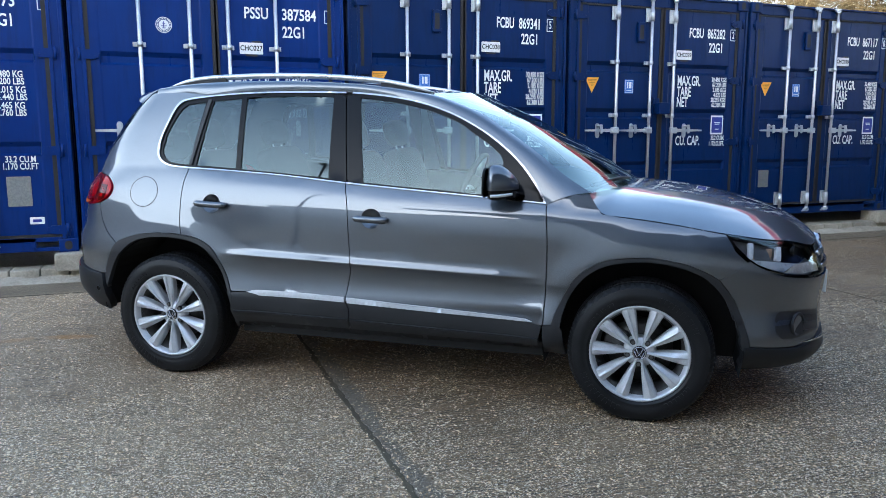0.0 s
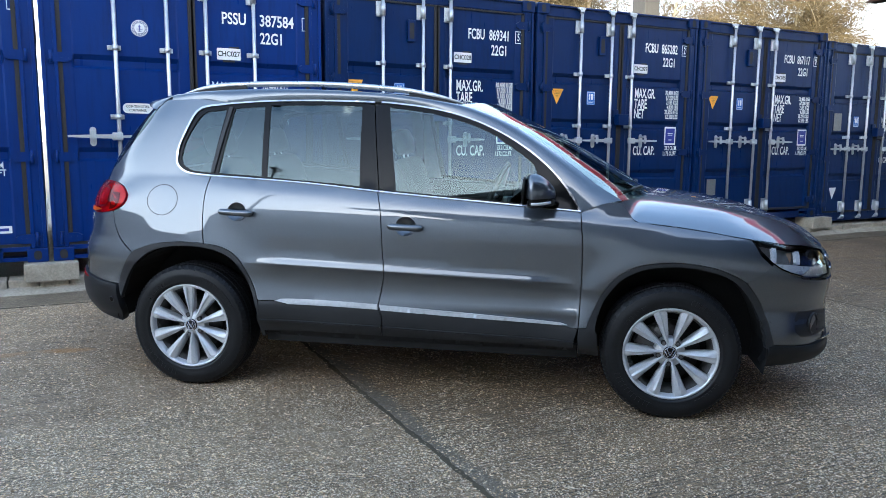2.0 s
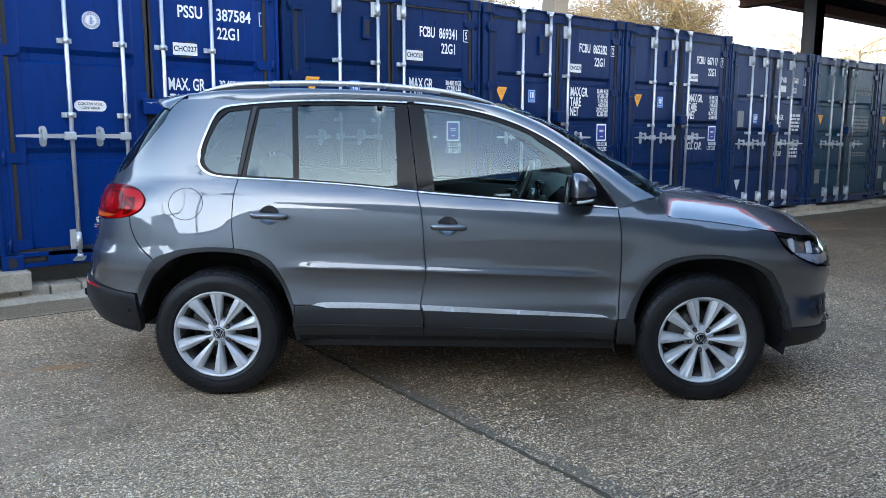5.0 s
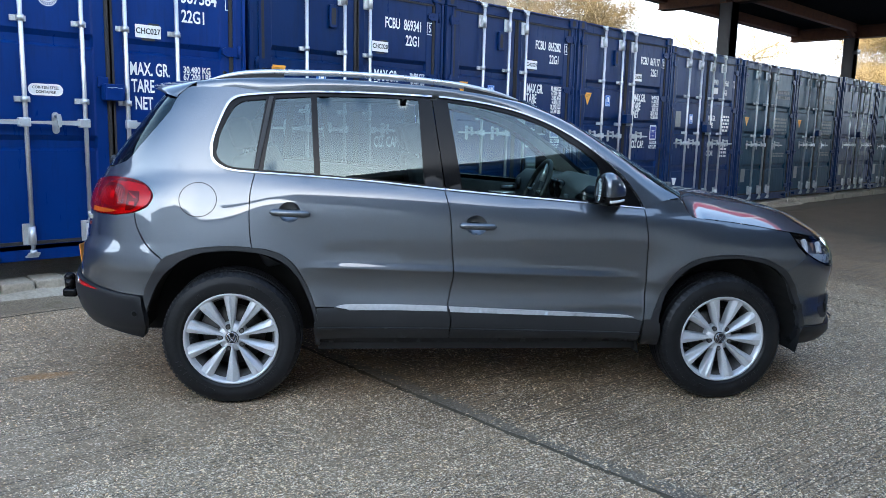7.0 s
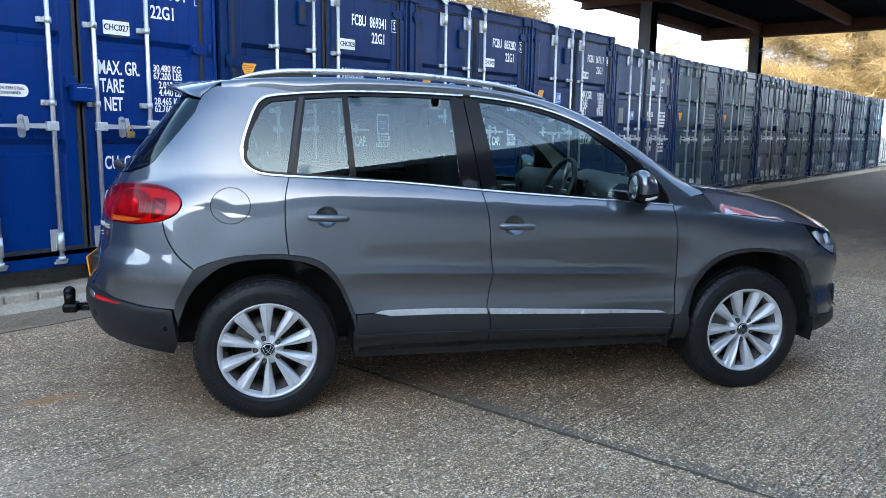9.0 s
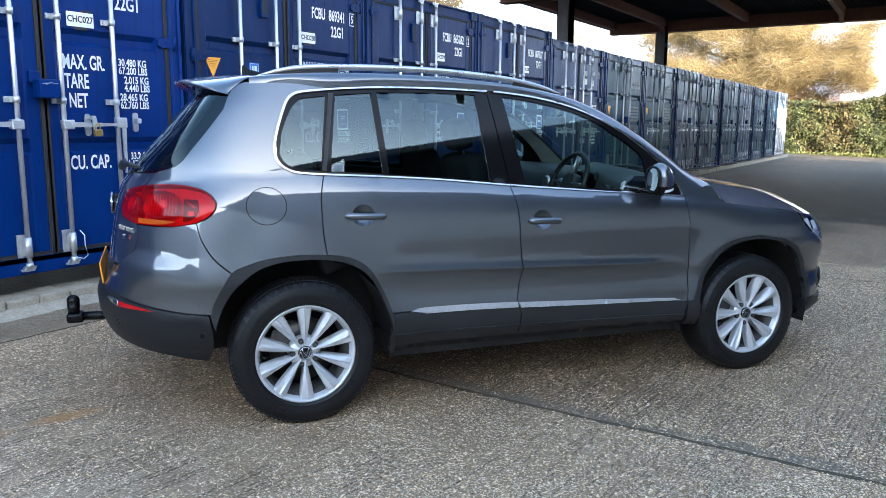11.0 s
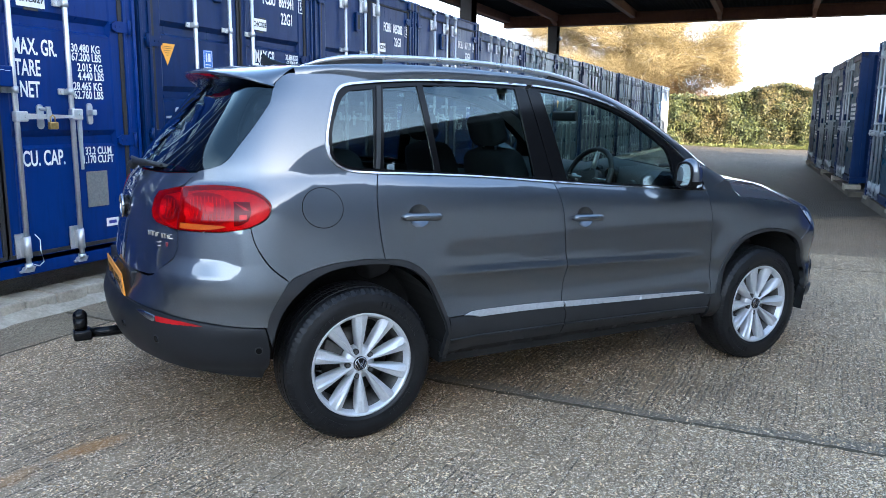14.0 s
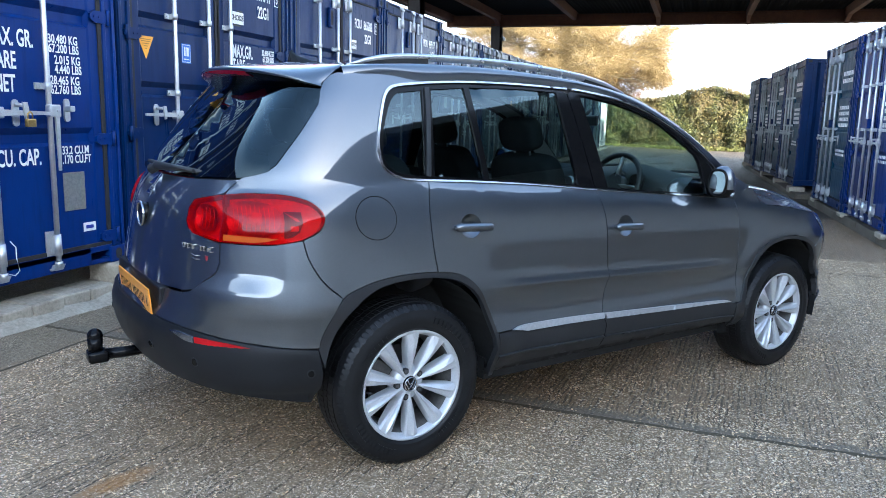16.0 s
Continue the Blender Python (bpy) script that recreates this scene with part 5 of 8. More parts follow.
M_PAINT = paint_mat()
M_TRIM = varied("grey-black textured plastic", (0.0165, 0.0172, 0.0190), (0.0250, 0.0260, 0.0285), 0.46, 6, 0, 300, 0.08, 0.001, 0.34)
M_GLOSSBLK = mat("gloss black trim", (0.006, 0.006, 0.0065), 0.12, 0.0, 0.0, 0.16)
M_CHROME = varied("satin bright trim", (0.46, 0.47, 0.49), (0.54, 0.55, 0.57), 0.18, 20, 1.0, bumps=0)
M_SATIN = varied("satin aluminium strip", (0.44, 0.45, 0.47), (0.52, 0.53, 0.55), 0.52, 10, 0.6, bumps=0)
M_RAIL = varied("satin aluminium rail", (0.52, 0.53, 0.55), (0.60, 0.61, 0.63), 0.30, 10, 0.95, bumps=0)
M_ALLOY = varied("painted silver alloy", (0.52, 0.53, 0.55), (0.60, 0.61, 0.63), 0.34, 12, 0.35, 200, 0.03)
M_ALLOYIN = varied("dark brake dust on alloy", (0.06, 0.058, 0.055), (0.13, 0.125, 0.12), 0.6, 14, 0.3)
M_DISC = varied("brake disc steel", (0.05, 0.047, 0.044), (0.10, 0.095, 0.09), 0.4, 20, 0.8)
M_TYRE = varied("tyre rubber", (0.0070, 0.0072, 0.0082), (0.014, 0.0142, 0.0155), 0.42, 10, 0, 120, 0.15, 0.002, 0.24)
M_GLASS = glass_mat("green-tinted window glass", (0.82, 0.95, 0.90), 0.84, 0.075)
M_GLASSREAR = glass_mat("privacy window glass", (0.68, 0.84, 0.84), 0.46, 0.075)
M_GLASSTAIL = glass_mat("dark tailgate glass", (0.55, 0.60, 0.62), 0.20, 0.05)
M_LAMPGREY = varied("grey lamp housing", (0.11, 0.113, 0.12), (0.16, 0.163, 0.17), 0.35, 14, 0.2, bumps=0)
M_SHELF = varied("pale lamp shelf", (0.46, 0.48, 0.52), (0.58, 0.60, 0.63), 0.3, 18, 0.2, bumps=0)
M_BOWL = varied("warm smoked lamp bowl", (0.24, 0.140, 0.090), (0.46, 0.31, 0.21), 0.30, 7, 0.1, bumps=0)
M_CORNERLAMP = varied("fluted corner lamp", (0.46, 0.41, 0.36), (0.68, 0.62, 0.55), 0.25, 18, 0.15, bumps=0)
M_TRIMDARK = varied("black grained plastic", (0.0095, 0.0102, 0.0118), (0.0155, 0.0163, 0.0190), 0.47, 6, 0, 300, 0.08, 0.001, 0.26)
M_LENS = glass_mat("clear lens", (0.97, 0.97, 0.97), 0.95, 0.06)
M_CABIN = varied("dark cabin fabric", (0.030, 0.030, 0.033), (0.055, 0.055, 0.060), 0.85, 20, 0, 220, 0.2, 0.002)
M_DASH = varied("dark dashboard plastic", (0.016, 0.017, 0.018), (0.030, 0.031, 0.033), 0.6, 14)
M_HEADLINE = varied("pale roof lining", (0.34, 0.34, 0.33), (0.40, 0.40, 0.39), 0.9, 20)
M_MIRROR = mat("mirror glass", (0.85, 0.88, 0.9), 0.02, 1.0)
M_PLATEYEL = varied("amber plate", (0.78, 0.30, 0.035), (0.84, 0.35, 0.05), 0.35, 20, bumps=0)
M_UNDER = varied("dark underbody", (0.004, 0.004, 0.004), (0.009, 0.0085, 0.008), 0.9, 8)
M_DRL = varied("frosted white lamp plastic", (0.76, 0.77, 0.79), (0.84, 0.84, 0.84), 0.25, 12, 0.2, bumps=0)
M_AMBER = mat("amber lens", (0.42, 0.070, 0.004), 0.45, 0.0, 0.0, 0.12)


def tail_lens(name, a, b, coat=0.3):
    """Clear-coated red plastic with faint moulded ribs."""
    m = mat(name, a, 0.22 if coat else 0.5, 0.0, coat, 0.14 if coat else 0.08)
    v = coords(m, (1, 1, 1))
    w = node(m, "ShaderNodeTexWave", Scale=30.0, Distortion=0.0)
    w.bands_direction = "Z"
    link(m, v, w.inputs["Vector"])
    n = noise_tex(m, v, 11, 3)
    c = mix(m, ramp(m, w.outputs["Fac"], [(0.3, (0, 0, 0)), (0.8, (0.12, 0.12, 0.12))]), a, b)
    c = mix(m, ramp(m, n, [(0.45, (0, 0, 0)), (0.62, (0.5, 0.5, 0.5))]), c, tuple(x * 0.45 for x in a))
    link(m, c, bsdf(m).inputs["Base Color"])
    return m


M_REDLENS = tail_lens("red tail lens", (0.40, 0.0008, 0.013), (0.50, 0.0015, 0.018), 0.12)
M_REDDARK = tail_lens("deep red tail lens", (0.25, 0.0006, 0.010), (0.40, 0.0010, 0.016), 0.0)
M_LAMPLENS = glass_mat("clear red lamp lens", (1.0, 0.022, 0.045), 1.0, 0.022)
M_LAMPBODY = varied("red lamp housing", (0.42, 0.016, 0.034), (0.54, 0.026, 0.048), 0.5, 14, bumps=0)
M_CHAMBER = varied("dark red lamp chamber", (0.030, 0.004, 0.005), (0.055, 0.007, 0.008), 0.4, 30, bumps=0)
M_LAMPCHROME = varied("bright lamp reflector", (0.30, 0.21, 0.21), (0.38, 0.27, 0.27), 0.34, 30, 0.9, bumps=0)
M_REFLECT = tail_lens("red reflector", (0.42, 0.006, 0.010), (0.52, 0.012, 0.014))

# ---- car: panels cut from the body surface ----
from mathutils.geometry import delaunay_2d_cdt

CAR = thing("car", "dark grey metallic five-door SUV, silver alloys, parked on concrete", "car")


def inside(p, poly):
    x, y = p
    r = False
    j = len(poly) - 1
    for i in range(len(poly)):
        xi, yi = poly[i]
        xj, yj = poly[j]
        if (yi > y) != (yj > y) and x < (xj - xi) * (y - yi) / (yj - yi) + xi:
            r = not r
        j = i
    return r


def densify(poly, h, closed=True):
    out = []
    n = len(poly)
    for i in range(n if closed else n - 1):
        a, b = poly[i], poly[(i + 1) % n]
        k = max(1, int(math.dist(a, b) / h))
        out += [tuple(p + (q - p) * t / k for p, q in zip(a, b)) for t in range(k)]
    if not closed:
        out.append(tuple(poly[-1]))
    return out


def curve(pts, n=6):
    """A Catmull-Rom run through points, ends kept."""
    out = []
    for i in range(len(pts) - 1):
        p0, p1, p2, p3 = pts[max(i - 1, 0)], pts[i], pts[i + 1], pts[min(i + 2, len(pts) - 1)]
        for k in range(n):
            t = k / n
            out.append(tuple(0.5 * (2 * b + (c - a) * t + (2 * a - 5 * b + 4 * c - d) * t * t + (3 * b - a - 3 * c + d) * t ** 3) for a, b, c, d in zip(p0, p1, p2, p3)))
    out.append(tuple(pts[-1]))
    return out


def area2(poly):
    return sum(a[0] * b[1] - b[0] * a[1] for a, b in zip(poly, poly[1:] + poly[:1]))


def fill2d(outline, step, holes=(), edge=None, extra=(), band=None):
    """Triangles over a flat outline: its edge kept exactly, an even grid inside."""
    edge = edge or step * 0.7
    loops = [densify(list(outline), edge)] + [densify(list(h), edge) for h in holes]
    pts, segs = [], []
    for lp in loops:
        k = len(pts)
        pts += lp
        segs += [(k + i, k + (i + 1) % len(lp)) for i in range(len(lp))]
    xs, ys = [p[0] for p in loops[0]], [p[1] for p in loops[0]]
    bpts = np.array(pts)
    gx = min(xs) + step * 0.5
    while gx < max(xs):
        gy = min(ys) + step * 0.5
        while gy < max(ys):
            if not (band and band(gx, gy)) and inside((gx, gy), loops[0]) and not any(inside((gx, gy), h) for h in loops[1:]) and np.min(np.sum((bpts - (gx, gy)) ** 2, axis=1)) > (step * 0.5) ** 2:
                pts.append((gx, gy))
            gy += step
        gx += step
    for p in extra:
        if inside(p, loops[0]) and not any(inside(p, h) for h in loops[1:]) and np.min(np.sum((bpts - p) ** 2, axis=1)) > 0.008 ** 2:
            pts.append(p)
    r = delaunay_2d_cdt([Vector(p) for p in pts], segs, [], 0, 1e-7)
    vs = [tuple(v) for v in r[0]]
    tris = []
    for f in r[2]:
        c = (sum(vs[i][0] for i in f) / 3, sum(vs[i][1] for i in f) / 3)
        if inside(c, loops[0]) and not any(inside(c, h) for h in loops[1:]):
            tris.append(tuple(f))
    return vs, tris, loops


def panel(name, outline, material, parent=None, off=0.0, side=-1, holes=(), step=0.04, rim=0.014, both=False, label="", shape=None, fn=None):
    """A pressed panel of the body: outline in (u, z), laid on the surface with an edge turned inwards."""
    extra, band = [], None
    if step == 0.04 and material is M_PAINT:
        # finer rows along the door crease
        band = lambda u, z: -1.22 < u < 1.16 and 0.640 < 0.50 + (z - 0.50) * 0.60 / (belt_z(u) - 0.50) < 0.742
        for i in range(95):
            u = -1.2 + i * 0.025
            extra += [(u, 0.50 + (zz - 0.50) * (belt_z(u) - 0.50) / 0.60) for zz in (0.650, 0.665, 0.674, 0.681, 0.686, 0.690, 0.694, 0.699, 0.705, 0.714, 0.728)]
    vs, tris, loops = fill2d(outline, step, holes, extra=extra, band=band)
    base = fn or body

    def at(u, z, d=0.0):
        x, w = base(u, z)
        o = off + d + (shape(u, z) if shape else 0.0)
        if o:
            n = normal(u, z)
            return Vector((x, w, z)) + n * o
        return Vector((x, w, z))

    def normal(u, z):
        e = 0.006
        x1, w1 = base(u - e, z)
        x2, w2 = base(u + e, z)
        x3, w3 = base(u, z - e)
        x4, w4 = base(u, z + e)
        du, dz = Vector((x2 - x1, w2 - w1, 0)), Vector((x4 - x3, w4 - w3, 2 * e))
        n = dz.cross(du)
        return n.normalized() if n.length > 1e-12 else Vector((0, 1, 0))

    def full_normal(u, z):
        if not shape:
            return normal(u, z)
        e = 0.004
        n = (at(u, z + e) - at(u, z - e)).cross(at(u + e, z) - at(u - e, z))
        return n.normalized() if n.length > 1e-12 else normal(u, z)

    V, N, F = [], [], []
    for s in ((side, -side) if both else (side,)):
        k = len(V)
        m = Vector((1, s, 1))
        for u, z in vs:
            V.append(at(u, z) * m)
            N.append(full_normal(u, z) * m)
        for a, b, c in tris:
            F.append((k + a, k + b, k + c) if s < 0 else (k + c, k + b, k + a))
        if rim:
            for li, lp in enumerate(loops):
                ccw = area2(lp) > 0
                k = len(V)
                n = len(lp)
                for i, (u, z) in enumerate(lp):
                    p, q = lp[i - 1], lp[(i + 1) % n]
                    t = Vector((q[0] - p[0], q[1] - p[1]))
                    if t.length < 1e-9:
                        t = Vector((1, 0))
                    t.normalize()
                    o2 = Vector((t.y, -t.x)) if ccw else Vector((-t.y, t.x))
                    if li:
                        o2 = -o2
                    nn = normal(u, z)
                    e = 0.004
                    d3 = (at(u + o2.x * e, z + o2.y * e) - at(u, z)).normalized()
                    top = at(u, z)
                    V += [top * m, (top - nn * rim) * m]
                    rn = (nn * 0.45 + d3).normalized() * m
                    N += [rn, (d3 * m).normalized()]
                for i in range(n):
                    a, b, c, d = k + 2 * i, k + 2 * ((i + 1) % n), k + 2 * ((i + 1) % n) + 1, k + 2 * i + 1
                    F.append((a, d, c, b) if (ccw == (s < 0)) == (li == 0) else (a, b, c, d))
    me = bpy.data.meshes.new(name)
    me.from_pydata([tuple(v) for v in V], [], F)
    me.materials.append(material)
    me.polygons.foreach_set("use_smooth", [True] * len(me.polygons))
    me.normals_split_custom_set_from_vertices([tuple(n) for n in N])
    ob = new(name, me)
    ob.parent = parent or CAR
    return tagged(ob, label)


def loft(name, rows, material, parent=None, label="", close=False, smooth=True):
    """A skin over rows of points."""
    bm = bmesh.new()
    g = [[bm.verts.new(Vector(p)) for p in r] for r in rows]
    for i in range(len(g) - 1):
        for j in range(len(g[0]) - (0 if close else 1)):
            j2 = (j + 1) % len(g[0])
            q = [g[i][j], g[i + 1][j], g[i + 1][j2], g[i][j2]]
            if len({tuple(round(c, 6) for c in v.co) for v in q}) == 4:
                bm.faces.new(q)
    bmesh.ops.remove_doubles(bm, verts=bm.verts, dist=1e-5)
    bmesh.ops.recalc_face_normals(bm, faces=bm.faces)
    return part(name, bm, material, parent or CAR, label, smooth)


def resample(pts, n):
    """n points spaced evenly along a smooth run through pts."""
    c = [Vector(p) for p in curve(pts, 8)]
    acc = [0.0]
    for a, b in zip(c, c[1:]):
        acc.append(acc[-1] + (b - a).length)
    out = []
    for i in range(n):
        t = acc[-1] * i / (n - 1)
        k = 0
        while k < len(acc) - 2 and acc[k + 1] < t:
            k += 1
        d = acc[k + 1] - acc[k]
        out.append(c[k].lerp(c[k + 1], (t - acc[k]) / d if d else 0))
    return out


G = 0.0026          # half a shut line
END_R, END_F = -2.73, 2.70
CHROME_OUT = curve([(-1.186, 1.177), (-1.299, 1.187), (-1.358, 1.206), (-1.397, 1.237), (-1.410, 1.277), (-1.398, 1.335), (-1.370, 1.430), (-1.338, 1.522), (-1.304, 1.560), (-1.248, 1.576), (-1.117, 1.589)], 4)
CHROME_IN = curve([(-1.187, 1.199), (-1.286, 1.209), (-1.336, 1.223), (-1.367, 1.245), (-1.383, 1.278), (-1.376, 1.325), (-1.346, 1.407), (-1.308, 1.503), (-1.280, 1.535), (-1.235, 1.551), (-1.116, 1.567)], 4)
TOP_OUT = curve([(-1.117, 1.589), (-0.885, 1.601), (-0.591, 1.603), (-0.281, 1.595), (-0.172, 1.588), (0.01, 1.566), (0.193, 1.526), (0.374, 1.459), (0.554, 1.359), (0.702, 1.241), (0.804, 1.120), (0.852, 1.031)], 4)
TOP_IN = curve([(-1.116, 1.567), (-0.885, 1.580), (-0.591, 1.582), (-0.281, 1.574), (-0.172, 1.567), (0.009, 1.545), (0.192, 1.505), (0.373, 1.438), (0.538, 1.344), (0.686, 1.226), (0.780, 1.108), (0.820, 1.050)], 4)
BELT_UP = curve([(-1.187, 1.199), (-0.903, 1.182), (-0.587, 1.162), (-0.216, 1.129), (0.12, 1.103), (0.42, 1.082), (0.820, 1.050)], 5)
BELT_LO = curve([(-1.186, 1.177), (-0.902, 1.163), (-0.587, 1.143), (-0.216, 1.109), (0.119, 1.083), (0.419, 1.062), (0.852, 1.031)], 5)
def slim(outer, inner, k=0.38):
    return [(b[0] + (a[0] - b[0]) * k, b[1] + (a[1] - b[1]) * k) for a, b in zip(outer, inner)]


CHROME_IN, TOP_IN, BELT_UP = slim(CHROME_IN, CHROME_OUT), slim(TOP_IN, TOP_OUT), slim(BELT_UP, BELT_LO)
REAR_ARCH = curve([(-1.690, 0.555), (-1.675, 0.615), (-1.612, 0.743), (-1.532, 0.786), (-1.426, 0.808), (-1.300, 0.815), (-1.177, 0.809), (-1.065, 0.785), (-0.981, 0.725), (-0.911, 0.607), (-0.872, 0.503)], 5)
FRONT_ARCH = curve([(0.897, 0.448), (0.925, 0.530), (0.980, 0.650), (1.050, 0.728), (1.150, 0.777), (1.304, 0.795), (1.450, 0.783), (1.560, 0.738), (1.608, 0.708)], 5)
SEAM_REAR = curve([(-1.193, 0.811), (-1.206, 0.92), (-1.206, 1.074), (-1.186, 1.177)], 5)
SEAM_MID = curve([(-0.195, 0.498), (-0.176, 0.606), (-0.164, 0.684), (-0.174, 0.800), (-0.188, 0.991), (-0.216, 1.109)], 5)
SEAM_FRONT = curve([(0.860, 0.447), (0.867, 0.647), (0.867, 0.859), (0.859, 0.948), (0.852, 1.031)], 5)


def shift(c, dx, dz=0.0):
    return [(a + dx, b + dz) for a, b in c]


DOOR_R = SEAM_REAR and (shift(SEAM_REAR, G) + BELT_LO[1:16] + shift(SEAM_MID[::-1], -G) + [(-0.55, 0.506), (-0.868, 0.512)] + [(x + 0.001, z + 0.002) for x, z in REAR_ARCH[::-1] if -1.188 < x < -0.874])
DOOR_F = shift(SEAM_MID, G) + BELT_LO[16:-1] + shift(SEAM_FRONT[::-1], -G) + [(0.588, 0.436), (0.2, 0.455)]
QUARTER = shift(SEAM_REAR, -G) + CHROME_OUT[1:] + [(-1.117, 1.615), (-1.35, 1.618), (-1.66, 1.618), (-1.740, 1.600), (-1.757, 1.545), (-1.752, 1.492), (-1.812, 1.401), (-1.878, 1.312), (-1.918, 1.252), (-1.955, 1.226), (-2.020, 1.210), (-2.088, 1.198), (-2.150, 1.134)] + curve([(-2.150, 1.130), (-2.024, 1.143), (-1.851, 1.143), (-1.732, 1.123), (-1.674, 1.084), (-1.667, 1.045), (-1.696, 1.003), (-1.765, 0.974)], 4)[1:] + curve([(-1.763, 0.972), (-1.742, 0.905), (-1.683, 0.818), (-1.609, 0.748)], 4)[1:-1] + [(x, z + 0.002) for x, z in REAR_ARCH if -1.612 <= x < -1.196]
FENDER = shift(SEAM_FRONT, G) + [(0.858, 1.033)] + [(0.93, 1.075), (1.045, 1.082)] + [(1.108, 0.990), (1.196, 0.977), (1.324, 0.963), (1.450, 0.946), (1.575, 0.926), (1.671, 0.912), (1.692, 0.839), (1.742, 0.789), (1.751, 0.780)] + [(x, z + 0.002) for x, z in FRONT_ARCH[::-1]]
BUMPER_R = [(-1.769, 0.972), (-1.913, 0.954), (-2.083, 0.951), (-2.172, 0.951), (-2.166, 0.873), (-2.188, 0.826), (-2.315, 0.748), (-2.370, 0.733), (END_R, 0.720), (END_R, 0.618), (-2.502, 0.616), (-2.224, 0.603), (-1.968, 0.580), (-1.794, 0.560), (-1.690, 0.553)] + [(x, z) for x, z in REAR_ARCH if -1.690 < x < -1.616] + curve([(-1.614, 0.744), (-1.688, 0.814), (-1.747, 0.903), (-1.769, 0.972)], 4)[:-1]
BUMPER_F = [(1.757, 0.796), (1.797, 0.771), (1.866, 0.743), (1.959, 0.718), (2.100, 0.703), (2.240, 0.692), (2.40, 0.690), (END_F, 0.690), (END_F, 0.404), (2.30, 0.389), (2.071, 0.379), (1.782, 0.396), (1.742, 0.510), (1.685, 0.617), (1.612, 0.709)]

# doors with their handles
def cup_ring(u, z, r=0.0560):
    return [(u + r * math.cos(a), z + r * 0.92 * math.sin(a)) for a in [i * math.tau / 32 for i in range(32)]]


FR = {}
for s in (-1, 1):
    dr = panel("door", DOOR_R, M_PAINT, None, 0, s, holes=[cup_ring(-1.0065, 0.989)])
    df = panel("door", DOOR_F, M_PAINT, None, 0, s, holes=[cup_ring(-0.050, 0.936)])
    FR[s] = (dr, df)
    panel("rear_quarter_panel", QUARTER, M_PAINT, None, 0, s)
    panel("front_wing", FENDER, M_PAINT, None, 0, s)
    # lower door cladding and its bright strip
    panel("door_cladding", [(-0.866, 0.504), (-0.55, 0.506), (-0.197, 0.500), (-0.174, 0.452), (-0.180, 0.338), (-0.853, 0.336)], M_TRIM, dr, 0.007, s, step=0.025)
    panel("door_cladding", [(-0.191, 0.497), (0.2, 0.479), (0.588, 0.462), (0.80, 0.452), (0.855, 0.441), (0.838, 0.372), (0.838, 0.340), (-0.174, 0.338), (-0.168, 0.452)], M_TRIM, df, 0.007, s, step=0.025)
    panel("bright_strip", curve([(-0.778, 0.506), (-0.755, 0.514), (-0.696, 0.521), (-0.45, 0.520), (-0.196, 0.513)], 4) + [(-0.192, 0.487), (-0.45, 0.493), (-0.70, 0.494)], M_SATIN, dr, 0.017, s, step=0.02, rim=0.018)
    panel("bright_strip", [(-0.184, 0.511), (0.30, 0.491), (0.772, 0.468), (0.808, 0.458), (0.742, 0.456), (0.30, 0.468), (-0.176, 0.484)], M_SATIN, df, 0.017, s, step=0.02, rim=0.018)
    panel("lower_moulding", [(-0.86, 0.407), (-0.182, 0.398), (-0.182, 0.391), (-0.86, 0.398)], M_TRIM, dr, 0.016, s, step=0.02, rim=0.010)
    panel("lower_moulding", [(-0.170, 0.397), (0.84, 0.377), (0.84, 0.370), (-0.170, 0.390)], M_TRIM, df, 0.016, s, step=0.02, rim=0.010)
    panel("sill", [(-0.868, 0.345), (0.855, 0.345), (0.850, 0.292), (-0.862, 0.290)], M_TRIMDARK, None, -0.015, s, step=0.025)
    # arch mouldings
    ra_in = curve([(-1.716, 0.365), (-1.672, 0.456), (-1.622, 0.602), (-1.560, 0.703), (-1.460, 0.760), (-1.315, 0.779), (-1.176, 0.771), (-1.065, 0.737), (-0.985, 0.670), (-0.927, 0.563), (-0.885, 0.433), (-0.872, 0.300)], 5)
    ra_in = [(-1.302 + (x + 1.302) * 1.03, 0.35 + (z - 0.35) * 1.035) if z > 0.42 else (x, z) for x, z in ra_in]
    panel("arch_moulding", [(x, z - 0.001) for x, z in REAR_ARCH] + [(-0.858, 0.42), (-0.850, 0.300)] + ra_in[::-1][:-6] + [(-1.675, 0.470), (-1.694, 0.548)], M_TRIM, None, 0.006, s, step=0.03, rim=0.03)
    fa_in = curve([(0.965, 0.285), (0.950, 0.400), (0.955, 0.480), (0.990, 0.590), (1.058, 0.685), (1.160, 0.742), (1.300, 0.763), (1.430, 0.753), (1.530, 0.712), (1.600, 0.648), (1.660, 0.560), (1.710, 0.455), (1.740, 0.378)], 5)
    fa_in = [(1.305 + (x - 1.305) * 1.03, 0.35 + (z - 0.35) * 1.035) if z > 0.42 else (x, z) for x, z in fa_in]
    panel("arch_moulding", [(0.866, 0.300), (0.858, 0.40), (0.862, 0.444)] + [(x, z - 0.001) for x, z in FRONT_ARCH] + [(1.683, 0.617), (1.740, 0.510), (1.778, 0.394), (1.778, 0.378)] + fa_in[::-1], M_TRIM, None, 0.006, s, step=0.03, rim=0.03)
